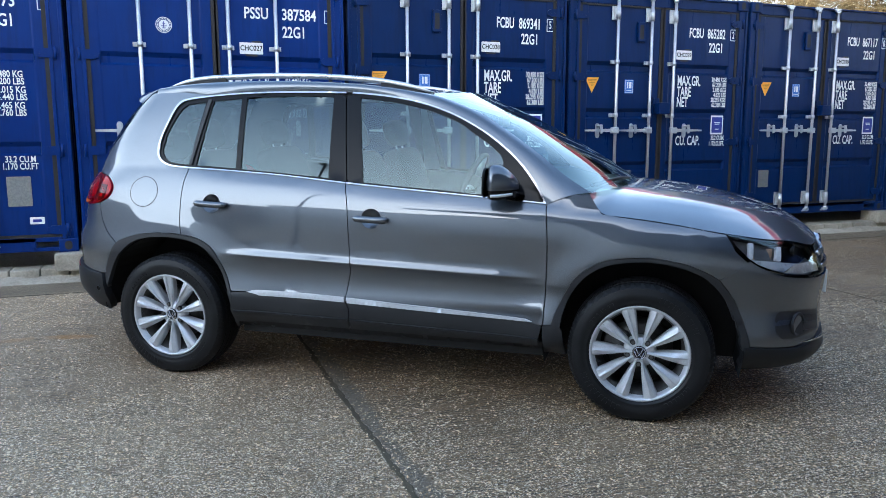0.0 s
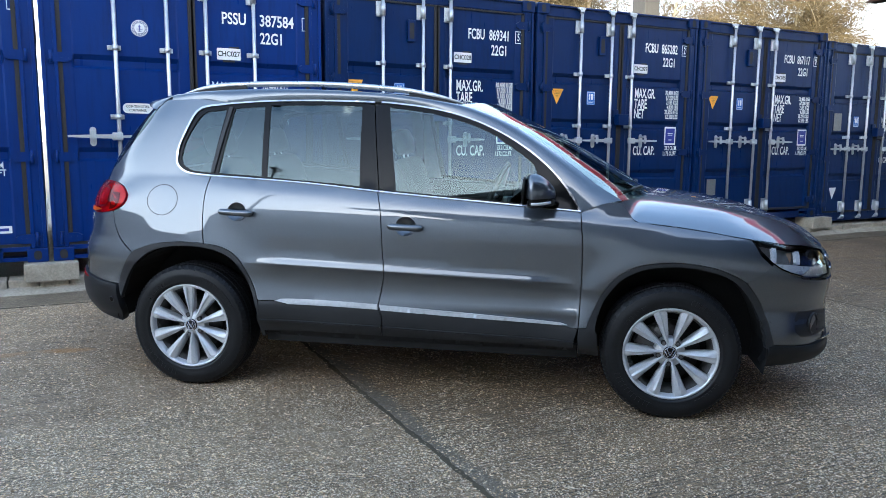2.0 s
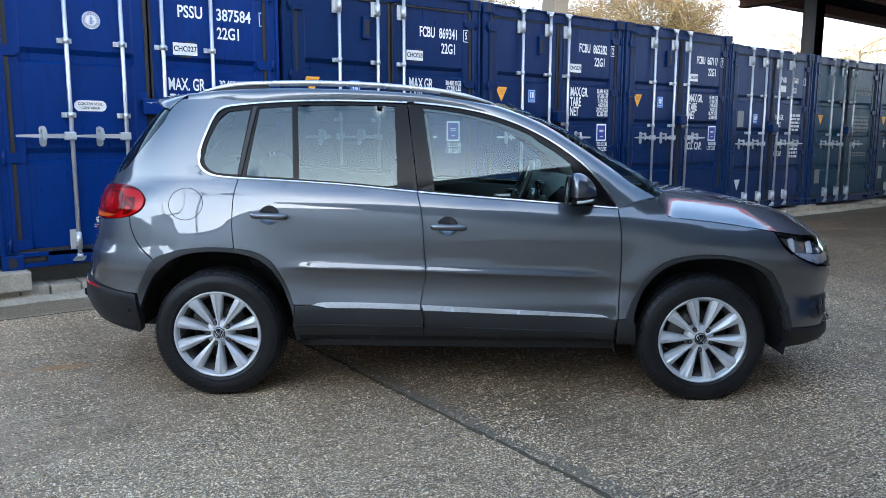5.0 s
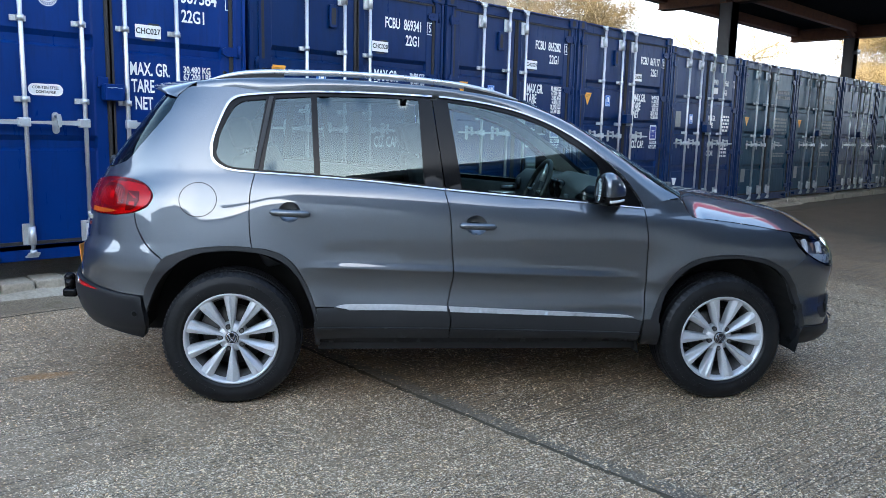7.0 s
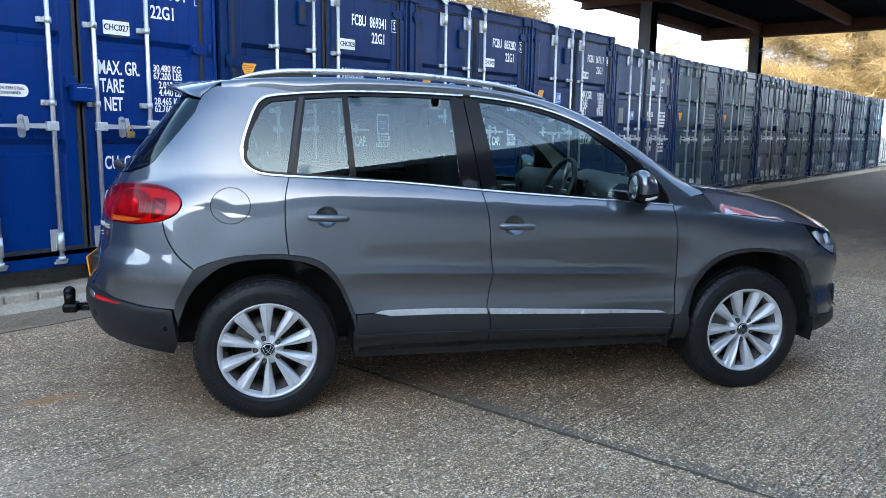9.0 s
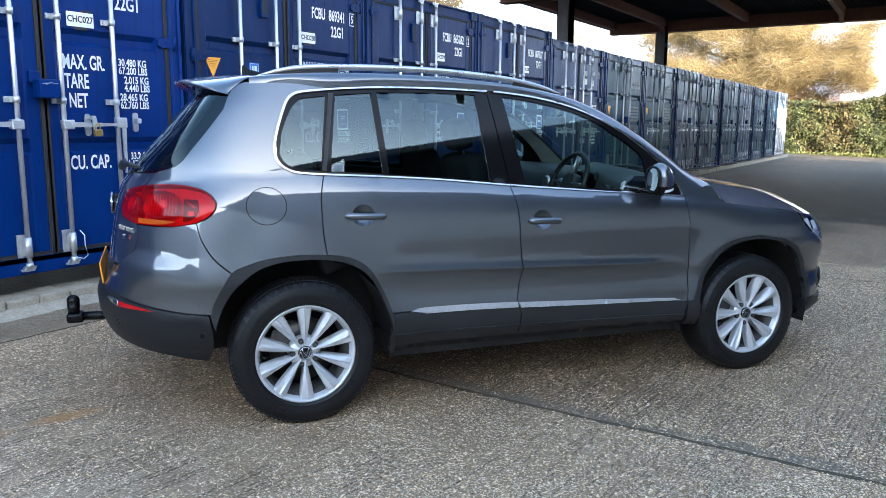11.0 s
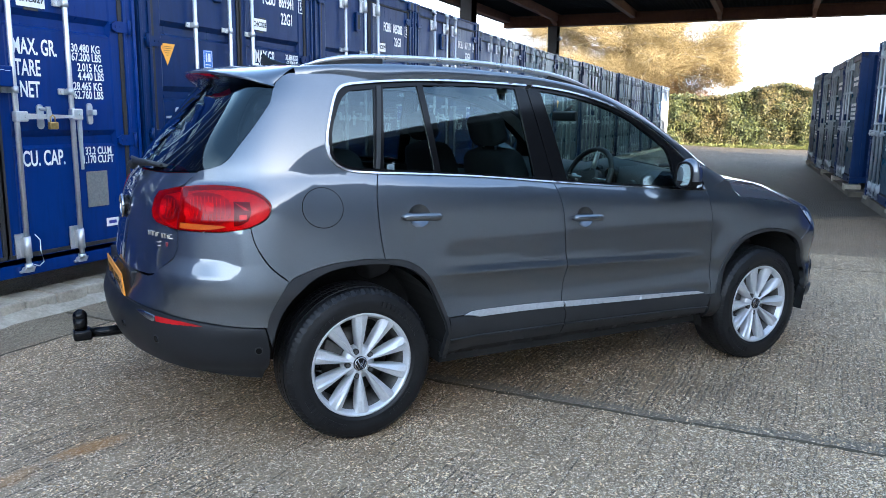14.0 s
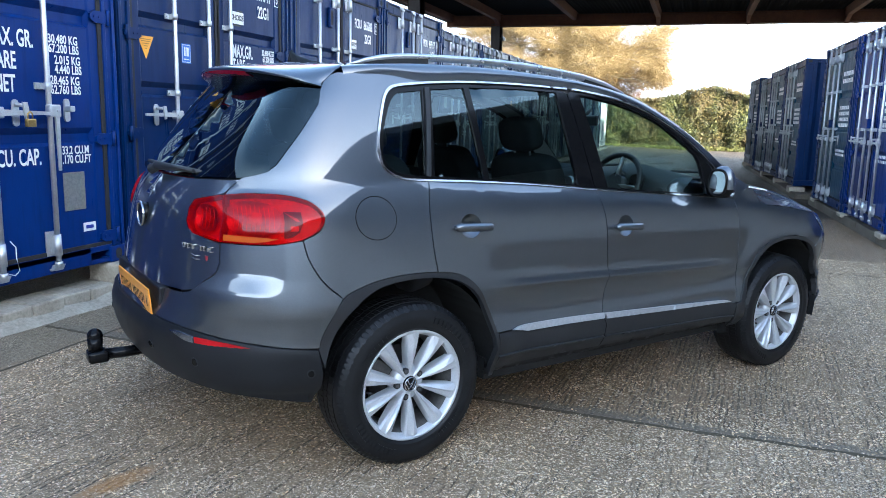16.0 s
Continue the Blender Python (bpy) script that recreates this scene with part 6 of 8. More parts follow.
    # fuel flap on the right only
    if s < 0:
        circ = [(-1.461 + 0.089 * math.cos(a), 1.045 + 0.083 * math.sin(a)) for a in [i * math.tau / 40 for i in range(40)]]
        ring = [(-1.461 + 0.0925 * math.cos(a), 1.045 + 0.0865 * math.sin(a)) for a in [i * math.tau / 40 for i in range(40)]]
        flap = panel("fuel_flap", circ, M_PAINT, None, 0.0012, s, rim=0.002)
        panel("fuel_flap_gap", ring, M_GLOSSBLK, flap, 0.0005, s, holes=[[(-1.461 + 0.0888 * math.cos(a), 1.045 + 0.0828 * math.sin(a)) for a in [i * math.tau / 40 for i in range(40)]]], rim=0)
    # handles: a dished cup and a bar
    for door, u0, u1, zc, dz in ((dr, -1.103, -0.902, 0.987, -0.004), (df, -0.141, 0.049, 0.934, -0.003)):
        cu, r = (u0 + u1) / 2 - 0.004, 0.047
        cup = cup_ring(cu, zc + 0.002, 0.0560)
        c = panel("handle_cup", cup, M_PAINT, door, 0.0, s, step=0.010, rim=0.0, shape=lambda u, z, cu=cu, zc=zc: -0.034 * max(0.0, 1 - ((u - cu) ** 2 + ((z - zc - 0.002) / 0.92) ** 2) / 0.0560 ** 2) ** 0.7)
        bm = bmesh.new()
        n = 15
        pts, rad = [], []
        for i in range(n):
            t = i / (n - 1)
            u = u0 + (u1 - u0) * t
            z = zc + dz * (2 * t - 1)
            x, w = body(u, z)
            lift = 0.022 + 0.010 * math.sin(math.pi * t)
            pts.append((x, s * (w + lift), z))
            rad.append(0.0190 * min(1.0, 0.45 + 7 * min(t, 1 - t)))
        pipe(bm, pts, rad, 12, squash=(0.95, 0.95))
        for t in (0.08, 0.92):
            u = u0 + (u1 - u0) * t
            x, w = body(u, zc)
            tube(bm, (x, s * (w - 0.005), zc), (x, s * (w + 0.024), zc), 0.011, n=8)
        part("door_handle", bm, M_PAINT, door)
    # bright window surround, in runs that break at the shut lines
    panel("window_surround", CHROME_OUT + CHROME_IN[::-1], M_CHROME, None, 0.006, s, step=0.02, rim=0.014)
    i_mid = max(i for i, p in enumerate(TOP_OUT) if p[0] < -0.279)
    panel("window_surround", TOP_OUT[:i_mid + 1] + TOP_IN[:i_mid + 1][::-1], M_CHROME, dr, 0.006, s, step=0.02, rim=0.014)
    panel("window_surround", TOP_OUT[i_mid + 1:] + TOP_IN[i_mid + 1:][::-1], M_CHROME, df, 0.006, s, step=0.02, rim=0.014)
    panel("belt_strip", BELT_UP[:16] + BELT_LO[:16][::-1], M_CHROME, dr, 0.006, s, step=0.02, rim=0.014)
    panel("belt_strip", shift(BELT_UP[15:16], 0.005) + BELT_UP[16:] + [(0.852, 1.031)] + BELT_LO[16:-1][::-1] + shift(BELT_LO[15:16], 0.005), M_CHROME, df, 0.006, s, step=0.02, rim=0.014)
    # side glass and the black frames between
    q_glass = curve([(-1.198, 1.211), (-1.296, 1.220), (-1.347, 1.246), (-1.368, 1.282), (-1.366, 1.320), (-1.340, 1.399), (-1.296, 1.494), (-1.262, 1.528), (-1.235, 1.536), (-1.150, 1.545)], 4)
    q_glass = [(-1.27 + (u + 1.27) * (1.14 if u < -1.27 else 1.05), 1.38 + (z - 1.38) * 1.06) for u, z in q_glass]
    g2 = [(-1.148, 1.208), (-0.888, 1.194), (-0.915, 1.565), (-1.00, 1.559), (-1.096, 1.552)]
    g3 = [(-0.857, 1.190), (-0.587, 1.172), (-0.322, 1.150), (-0.350, 1.566), (-0.591, 1.573), (-0.884, 1.568)]
    gf = [(-0.121, 1.131), (0.120, 1.112), (0.42, 1.091), (0.637, 1.074), (0.630, 1.146), (0.622, 1.232)] + curve([(0.606, 1.268), (0.520, 1.336), (0.360, 1.429), (0.180, 1.495), (-0.005, 1.535), (-0.172, 1.557), (-0.195, 1.560)], 4)
    g2, g3, gf = ([(u, z - 0.011 if z < 1.21 else z + 0.008 if z > 1.40 else z) for u, z in g] for g in (g2, g3, gf))
    frame_r = CHROME_IN[::-1] + BELT_UP[1:16] + [(-0.216, 1.131)] + [(-0.281, 1.572)] + [p for p in TOP_IN if p[0] < -0.285][::-1]
    frame_f = [(-0.210, 1.131)] + BELT_UP[16:] + [p for p in TOP_IN if p[0] > -0.27][::-1] + [(-0.275, 1.572)]
    seam = [(-1.181, 1.200), (-1.176, 1.200), (-1.112, 1.566), (-1.117, 1.566)]
    panel("window_frame", frame_r, M_GLOSSBLK, dr, -0.004, s, holes=[q_glass, g2, g3], step=0.05, rim=0.02)
    panel("window_frame", frame_f, M_GLOSSBLK, df, -0.004, s, holes=[gf], step=0.05, rim=0.02)
    panel("frame_seam", [(-1.190, 1.200), (-1.170, 1.199), (-1.106, 1.566), (-1.128, 1.566)], M_TRIM, dr, 0.004, s, step=0.02, rim=0.008)
    for nm, g, mt, d in (("quarter_glass", q_glass, M_GLASSREAR, None), ("window_glass", g2, M_GLASSREAR, dr), ("window_glass", g3, M_GLASSREAR, dr), ("window_glass", gf, M_GLASS, df)):
        w = panel(nm, g, mt, d, -0.010, s, step=0.05, rim=0)
        w.visible_shadow = False

# tail: bumper, lower skirt, hatch, glass


def bumper_ledge(u, z):
    """The bumper stands out below a soft ledge, fading towards the wheel arch and its lower edge."""
    def ease(q):
        q = max(0.0, min(1.0, q))
        return q * q * (3 - 2 * q)
    return 0.0175 * max(0.0, min(1.0, (0.838 - z) / 0.076)) ** 1.2 * ease((z - 0.590) / 0.16) * ease((-1.80 - u) / 0.22) * ease((u + 2.42) / 0.20)


panel("rear_bumper", BUMPER_R, M_PAINT, None, 0.002, both=True, step=0.018, shape=bumper_ledge)
SKIRT = [(-1.700, 0.548), (-1.794, 0.556), (-1.968, 0.576), (-2.224, 0.599), (-2.502, 0.612), (END_R, 0.614), (END_R, 0.412), (-2.357, 0.392), (-2.180, 0.378), (-2.013, 0.364), (-1.860, 0.344), (-1.728, 0.326), (-1.690, 0.40), (-1.688, 0.46)]
skirt = panel("rear_skirt", SKIRT, M_TRIMDARK, None, 0.012, both=True, rim=0.05, shape=lambda u, z: 0.010 * max(0.0, min(1.0, (0.60 - z) / 0.05)))
HATCH = [(-2.096, 1.190), (-2.35, 1.176), (-2.601, 1.168), (END_R, 1.166), (END_R, 0.733), (-2.538, 0.736), (-2.370, 0.744), (-2.312, 0.757), (-2.190, 0.838), (-2.174, 0.876), (-2.182, 0.948), (-2.212, 0.953), (-2.331, 0.968), (-2.368, 0.985), (-2.386, 1.014), (-2.379, 1.066), (-2.338, 1.103), (-2.184, 1.131), (-2.158, 1.138)]
hatch = panel("tailgate", HATCH, M_PAINT, None, 0.0, both=True)
TAILGLASS = [(-1.712, 1.585), (-1.758, 1.492), (-1.820, 1.401), (-1.886, 1.312), (-1.926, 1.254), (-1.962, 1.226), (-2.030, 1.210), (-2.096, 1.199), (-2.35, 1.185), (-2.6, 1.177), (END_R, 1.175), (END_R, 1.585)]
panel("rear_window", TAILGLASS, M_GLASSTAIL, hatch, -0.002, both=True, rim=0.01)
# lamps
LAMP = curve([(-2.172, 0.955), (-2.083, 0.955), (-1.913, 0.958), (-1.780, 0.975), (-1.701, 1.008), (-1.673, 1.045), (-1.679, 1.082), (-1.736, 1.119), (-1.851, 1.139), (-2.024, 1.139), (-2.154, 1.127)], 4)
LAMPIN = [(-2.178, 0.955), (-2.212, 0.957), (-2.331, 0.973), (-2.364, 0.989), (-2.380, 1.016), (-2.373, 1.064), (-2.334, 1.098), (-2.184, 1.125), (-2.160, 1.126)]
for s in (-1, 1):
    swell = lambda u, z: 0.006 * max(0.0, 1 - ((z - 1.05) / 0.10) ** 2)
    lo = panel("tail_lamp", LAMP, M_LAMPBODY, None, -0.026, s, rim=0, step=0.025)
    li = panel("tail_lamp", LAMPIN, M_LAMPBODY, hatch, -0.026, s, rim=0, step=0.025)
    for lamp, outline in ((lo, LAMP), (li, LAMPIN)):
        cu, cz = sum(p[0] for p in outline) / len(outline), sum(p[1] for p in outline) / len(outline)
        inset = [(cu + (u - cu) * 0.985, cz + (z - cz) * 0.965) for u, z in outline]
        panel("lamp_rim", outline, M_REDDARK, lamp, 0.004, s, holes=[inset], rim=0.034, step=0.025, shape=swell)
        lens = panel("lens", outline, M_LAMPLENS, lamp, 0.006, s, rim=0, step=0.025, shape=swell)
        lens.visible_shadow = False
    # bowls behind the lens: a wide one on the wing, a small one on the tailgate, each with upright flutes
    for lamp, uc, zc, ru, rz in ((lo, -2.015, 1.052, 0.145, 0.064), (li, -2.277, 1.040, 0.066, 0.050)):
        rim = [(uc + ru * math.copysign(abs(math.cos(a)) ** 0.7, math.cos(a)), zc + rz * math.copysign(abs(math.sin(a)) ** 0.7, math.sin(a))) for a in [i * math.tau / 36 for i in range(36)]]
        panel("lamp_bowl", rim, M_LAMPCHROME, lamp, -0.004, s, rim=0.004, step=0.014, shape=lambda u, z, uc=uc, zc=zc, ru=ru, rz=rz: -0.024 * max(0.0, 1 - ((u - uc) / ru) ** 2) ** 0.8 * max(0.0, 1 - ((z - zc) / rz) ** 2) ** 0.6)
        k = int(ru / 0.012)
        for i in range(-k + 2, k - 1):
            u = uc + i * 0.012
            h = rz * 0.82 * math.sqrt(max(0.0, 1 - ((u - uc) / ru) ** 2))
            if i % 2:
                panel("lamp_flute", [(u - 0.002, zc - h), (u + 0.002, zc - h), (u + 0.002, zc + h), (u - 0.002, zc + h)], M_LAMPBODY, lamp, -0.012, s, rim=0.003, step=0.03)
        panel("lamp_bulb", rrect(ru * 0.34, rz * 0.6, 0.008, 3, uc + ru * 0.15, zc + 0.006), M_LAMPBODY, lamp, -0.006, s, rim=0.004, step=0.03)
    panel("lamp_chamber", [(-1.858, 1.088), (-1.770, 1.086), (-1.764, 1.040), (-1.780, 1.005), (-1.815, 0.988), (-1.856, 0.982)], M_CHAMBER, lo, -0.018, s, rim=0.004, step=0.03)
    panel("lamp_sliver", [(-1.852, 1.083), (-1.792, 1.060), (-1.776, 1.046), (-1.800, 1.050)], M_LAMPCHROME, lo, -0.012, s, rim=0.003, step=0.03)
    panel("lamp_bar", rrect(0.040, 0.020, 0.003, 2, -1.806, 1.020), M_LAMPBODY, lo, -0.010, s, rim=0.004, step=0.03)
    panel("indicator_strip", [(-2.150, 0.962), (-2.00, 0.963), (-1.94, 0.968), (-1.88, 0.979), (-1.95, 0.983), (-2.150, 0.985)], M_AMBER, lo, 0.0145, s, rim=0.002, step=0.03)
    panel("rear_reflector", curve([(-2.235, 0.583), (-2.07, 0.577), (-1.95, 0.561), (-1.874, 0.541), (-1.884, 0.532), (-1.965, 0.517), (-2.09, 0.528), (-2.228, 0.550)], 3), M_REFLECT, skirt, 0.019, s, rim=0.008, step=0.03)
    panel("reflector_tip", [(-2.243, 0.583), (-2.325, 0.592), (-2.375, 0.585), (-2.305, 0.567), (-2.237, 0.552)], M_CHROME, skirt, 0.019, s, rim=0.008, step=0.03)
    for u, z in ((-1.733, 0.465), (-2.237, 0.487), (-2.50, 0.50)):
        pk = panel("parking_sensor", [(u + 0.012 * math.cos(a), z + 0.012 * math.sin(a)) for a in [i * math.tau / 16 for i in range(16)]], M_GLOSSBLK, skirt, 0.0255, s, rim=0.004, step=0.02)
        panel("sensor_ring", [(u + 0.017 * math.cos(a), z + 0.017 * math.sin(a)) for a in [i * math.tau / 20 for i in range(20)]], M_TRIM, pk, 0.024, s, holes=[[(u + 0.0125 * math.cos(a), z + 0.0125 * math.sin(a)) for a in [i * math.tau / 16 for i in range(16)]]], rim=0.004, step=0.02)
# plate in its recess, badge, lettering too small to keep
rx = lambda y, z: next(body(u, z)[0] for u in [END_R + i * 0.01 for i in range(140)] if body(u, z)[1] >= abs(y) - 1e-6)
bm = bmesh.new()
box(bm, -0.26, -0.004, -0.056, 0.26, 0.004, 0.056, 0.003)
pl = part("rear_plate", bm, M_PLATEYEL, hatch, "amber rectangular dealer plate")
pl.matrix_local = pose(-2.200, -0.065, 0.668, 6, 0, -90)
bm = bmesh.new()
for k in range(19):
    if k in (8, 17):
        continue
    x = -0.225 + k * 0.0245
    box(bm, x, -0.0050, -0.021, x + 0.0075, -0.0036, 0.021)
tagged(part("plate_print", bm, M_GLOSSBLK, pl), kind="stuff")
bm = bmesh.new()
box(bm, -2.19, -0.36, 0.625, -2.14, 0.36, 0.735, 0.01)
part("plate_recess", bm, M_TRIMDARK, hatch)
bm = bmesh.new()
ring = [(-2.166, 0.052 * math.cos(a), 0.99 + 0.052 * math.sin(a)) for a in [i * math.tau / 32 for i in range(32)]]
pipe(bm, ring, 0.007, 8, True)
bd = part("round_badge", bm, M_CHROME, hatch)
bm = bmesh.new()
tube(bm, (-2.13, 0, 0.99), (-2.166, 0, 0.99), 0.050, n=28)
part("badge_field", bm, M_GLOSSBLK, bd)
for (y0, y1, z0, z1, mt) in ((-0.545, -0.522, 0.915, 0.919, M_CHROME), (-0.530, -0.522, 0.898, 0.915, M_CHROME), (-0.545, -0.522, 0.898, 0.902, M_CHROME), (-0.508, -0.503, 0.898, 0.919, M_CHROME), (-0.492, -0.487, 0.898, 0.919, M_CHROME), (-0.508, -0.487, 0.915, 0.919, M_CHROME), (-0.460, -0.432, 0.914, 0.919, M_CHROME), (-0.449, -0.443, 0.898, 0.914, M_CHROME), (-0.424, -0.418, 0.898, 0.919, M_CHROME), (-0.408, -0.402, 0.900, 0.917, M_CHROME), (-0.394, -0.387, 0.898, 0.919, M_CHROME), (-0.495, -0.395, 0.864, 0.867, M_CHROME), (-0.495, -0.395, 0.879, 0.882, M_CHROME), (-0.525, -0.505, 0.864, 0.882, M_RED)):
    bm = bmesh.new()
    y0, y1, z0, z1 = y0 - 0.064, y1 - 0.064, z0 + 0.013, z1 + 0.013
    x = rx((y0 + y1) / 2, 0.9) - 0.004
    box(bm, x - 0.004, y0, z0, x + 0.012, y1, z1, 0.001)
    part("badge_bar", bm, mt, hatch)

# roof, cantrails, windscreen, bonnet
SCREEN_SIDE = [(1.048, 0.778, 1.090), (0.935, 0.736, 1.160), (0.803, 0.690, 1.262), (0.634, 0.645, 1.378), (0.468, 0.606, 1.478), (0.274, 0.588, 1.556), (0.16, 0.584, 1.585)]
def corner(x, z, d=0.0):
    """Half-width of the tail's corner at a length and height."""
    lo, hi = -2.6, -1.0
    for _ in range(30):
        m = (lo + hi) / 2
        lo, hi = (m, hi) if body(m, z)[0] < x else (lo, m)
    return body(hi, z)[1] + d


EDGE = [(-1.500, 0.552, 1.649), (-1.420, 0.566, 1.655), (-1.300, 0.580, 1.661), (-1.117, 0.587, 1.666), (-0.885, 0.590, 1.668), (-0.591, 0.590, 1.662), (-0.281, 0.588, 1.645), (-0.05, 0.586, 1.620), (0.16, 0.584, 1.585)] + SCREEN_SIDE[::-1][1:]
LOWER = [(-1.500, corner(-1.500, 1.612), 1.612), (-1.420, corner(-1.420, 1.614), 1.614), (-1.300, corner(-1.300, 1.612), 1.612), (-1.117, side_w(-1.117, 1.589), 1.590)] + [(x, side_w(x, z) + 0.001, z) for x, z in TOP_OUT[4::4]]
for s in (-1, 1):
    n = 70
    a, b = resample(LOWER, n), resample(EDGE, n)
    rows = []
    for i in range(n):
        row = []
        for j in range(9):
            t = j / 8
            p = a[i].lerp(b[i], t)
            bul = 0.016 * math.sin(math.pi * t)
            row.append((p.x, s * (p.y + bul * 0.7), p.z + bul * 0.7))
        rows.append(row)
    loft("roof_side", rows, M_PAINT)
rows = []
edge_r = resample(EDGE[:9], 40)
for p in edge_r:
    row = []
    k = max(0.0, (p.x + 0.25) / 0.41) ** 2 if p.x > -0.25 else 0.0
    kb = max(0.0, (-1.40 - p.x) / 0.22) ** 2 if p.x < -1.40 else 0.0
    for j in range(-12, 13):
        t = j / 12
        q = 1 - t * t
        row.append((p.x + (0.17 * k - 0.09 * kb) * q, p.y * t, p.z - 0.005 + 0.024 * q * (1 - 0.35 * k) - 0.004 * kb))
    rows.append(row)
loft("roof", rows, M_PAINT)
side = resample(SCREEN_SIDE, 24)
cen = resample([(1.235, 0, 1.105), (1.00, 0, 1.255), (0.70, 0, 1.430), (0.33, 0, 1.606)], 24)
rows = [[(c.x + (p.x - c.x) * abs(t) ** 2.2, p.y * t, c.z + (p.z - c.z) * abs(t) ** 2.2 - 0.004) for t in [j / 14 for j in range(-14, 15)]] for p, c in zip(side, cen)]
ws = loft("windscreen", rows, M_GLASS)
ws.visible_shadow = False
bonnet_c = smooth_table([(1.02, 1.122), (1.23, 1.104), (1.43, 1.084), (1.61, 1.056), (1.79, 1.012), (1.98, 0.948), (2.07, 0.900), (2.115, 0.860)])
EDGE_H = [(1.050, 1.078), (1.112, 0.993), (1.196, 0.981), (1.324, 0.967), (1.450, 0.950), (1.575, 0.930), (1.675, 0.917), (1.885, 0.890), (2.071, 0.873), (2.200, 0.850), (2.300, 0.838), (2.50, 0.842), (END_F - 0.02, 0.850)]
eh = [(*body(u, z), z) for u, z in EDGE_H]
eh[0] = (1.045, 0.770, 1.080)
eh_r = resample(eh, 44)
rows = []
for i, p in enumerate(eh_r):
    t = i / 43
    xc = 1.13 + (2.113 - 1.13) * t ** 0.9
    zc = bonnet_c(xc)
    row = []
    for j in range(-16, 17):
        r = 1 - abs(j) / 16
        e = 1 - (1 - r) ** 2.9
        crease = 0.006 * math.exp(-((r - 0.33) / 0.06) ** 2) * math.sin(math.pi * min(1.0, t * 1.1))
        row.append((p.x + (xc - p.x) * (1 - (1 - r) ** 1.8), math.copysign(p.y * (1 - r), j) if j else 0.0, p.z + (zc - p.z) * e + crease))
    rows.append(row)
loft("bonnet", rows, M_PAINT)
bm = bmesh.new()
for k in range(14):
    y = -0.65 + k * 0.1
    box(bm, 1.06 - 0.12 * (y / 0.7) ** 2, y, 1.05, 1.20 - 0.14 * (y / 0.7) ** 2, y + 0.1, 1.085)
part("scuttle_panel", bm, M_TRIM, CAR)
for y0, y1 in ((0.50, -0.10), (-0.10, -0.62)):
    bm = bmesh.new()
    pipe(bm, [(1.20 - 0.16 * (y0 / 0.7) ** 2, y0, 1.115), (1.19 - 0.10 * ((y0 + y1) / 1.4) ** 2, (y0 + y1) / 2, 1.135), (1.165 - 0.16 * (y1 / 0.7) ** 2, y1, 1.112)], 0.010, 6)
    part("wiper", bm, M_BLACK, CAR)

# rails with black feet
RAIL = [(-1.455, 1.650), (-1.42, 1.658), (-1.36, 1.673), (-1.24, 1.688), (-1.10, 1.695), (-0.77, 1.697), (-0.47, 1.688), (-0.17, 1.663), (-0.02, 1.640), (0.11, 1.612), (0.20, 1.586)]
for s in (-1, 1):
    bm = bmesh.new()
    pts = resample([(x, s * (0.548 + 0.0 * x), z) for x, z in RAIL], 40)
    rad = [0.0145 * min(1.0, 0.35 + 0.65 * min(i, 39 - i) / 4) for i in range(40)]
    pipe(bm, pts, rad, 10, squash=(0.8, 1.15))
    rail = part("roof_rail", bm, M_RAIL, CAR)
    for x0, x1 in ((-1.44, -1.06), (-0.10, 0.18)):
        bm = bmesh.new()
        zt = smooth_table(RAIL)
        n = 12
        rows = []
        for i in range(n + 1):
            x = x0 + (x1 - x0) * i / n
            top = zt(x) - 0.006
            bot = lerp_table([(p[0], p[2]) for p in EDGE[:9]], x) + 0.002
            rows.append([bm.verts.new((x, s * (0.548 + d), z)) for d, z in ((-0.012, bot), (-0.012, max(top, bot + 0.002)), (0.012, max(top, bot + 0.002)), (0.012, bot))])
        for a, b in zip(rows, rows[1:]):
            for j in range(4):
                bm.faces.new((a[j], b[j], b[(j + 1) % 4], a[(j + 1) % 4]))
        bm.faces.new(rows[0])
        bm.faces.new(rows[-1][::-1])
        bmesh.ops.recalc_face_normals(bm, faces=bm.faces)
        part("rail_foot", bm, M_TRIM, rail)

# roof spoiler with high brake light, aerial fin, rear wiper: the lip sweeps forwards and down into the tail's corners
def spoiler_rows(cols, n=36, span=1.0):
    """cols: (centre x, z, side x, half-width, z) of each line along the spoiler."""
    rows = []
    for j in range(n + 1):
        ph = (2 * j / n - 1) * math.pi / 2 * span
        q = 1 - max(0.0, math.cos(ph)) ** 1.2
        rows.append([(cx + (sx - cx) * q, w * math.sin(ph), cz + (sz - cz) * q) for cx, cz, sx, w, sz in cols])
    return rows


SEAM = [(-1.49, 1.645), (-1.520, 1.632), (-1.550, 1.610), (-1.575, 1.590), (-1.592, 1.575), (-1.597, 1.567), (-1.592, 1.560)]
LIP = [(-1.50, 1.672), (-1.60, 1.671), (-1.70, 1.664), (-1.79, 1.652), (-1.818, 1.644), (-1.822, 1.636), (-1.812, 1.628)]
sp = loft("roof_spoiler", spoiler_rows([(cx, cz, sx, corner(sx, min(sz, 1.61), 0.004) - max(0.0, sz - 1.61) * 1.0, sz) for (cx, cz), (sx, sz) in zip(LIP, SEAM)], 48), M_PAINT)
JW = corner(-1.592, 1.560, 0.002)
loft("brake_light", spoiler_rows([(-1.816, 1.629, -1.597, JW, 1.566), (-1.812, 1.624, -1.595, JW, 1.560), (-1.778, 1.605, -1.58, JW, 1.55), (-1.77, 1.605, -1.57, JW, 1.55)], 16, 0.30), M_REDLENS, sp)
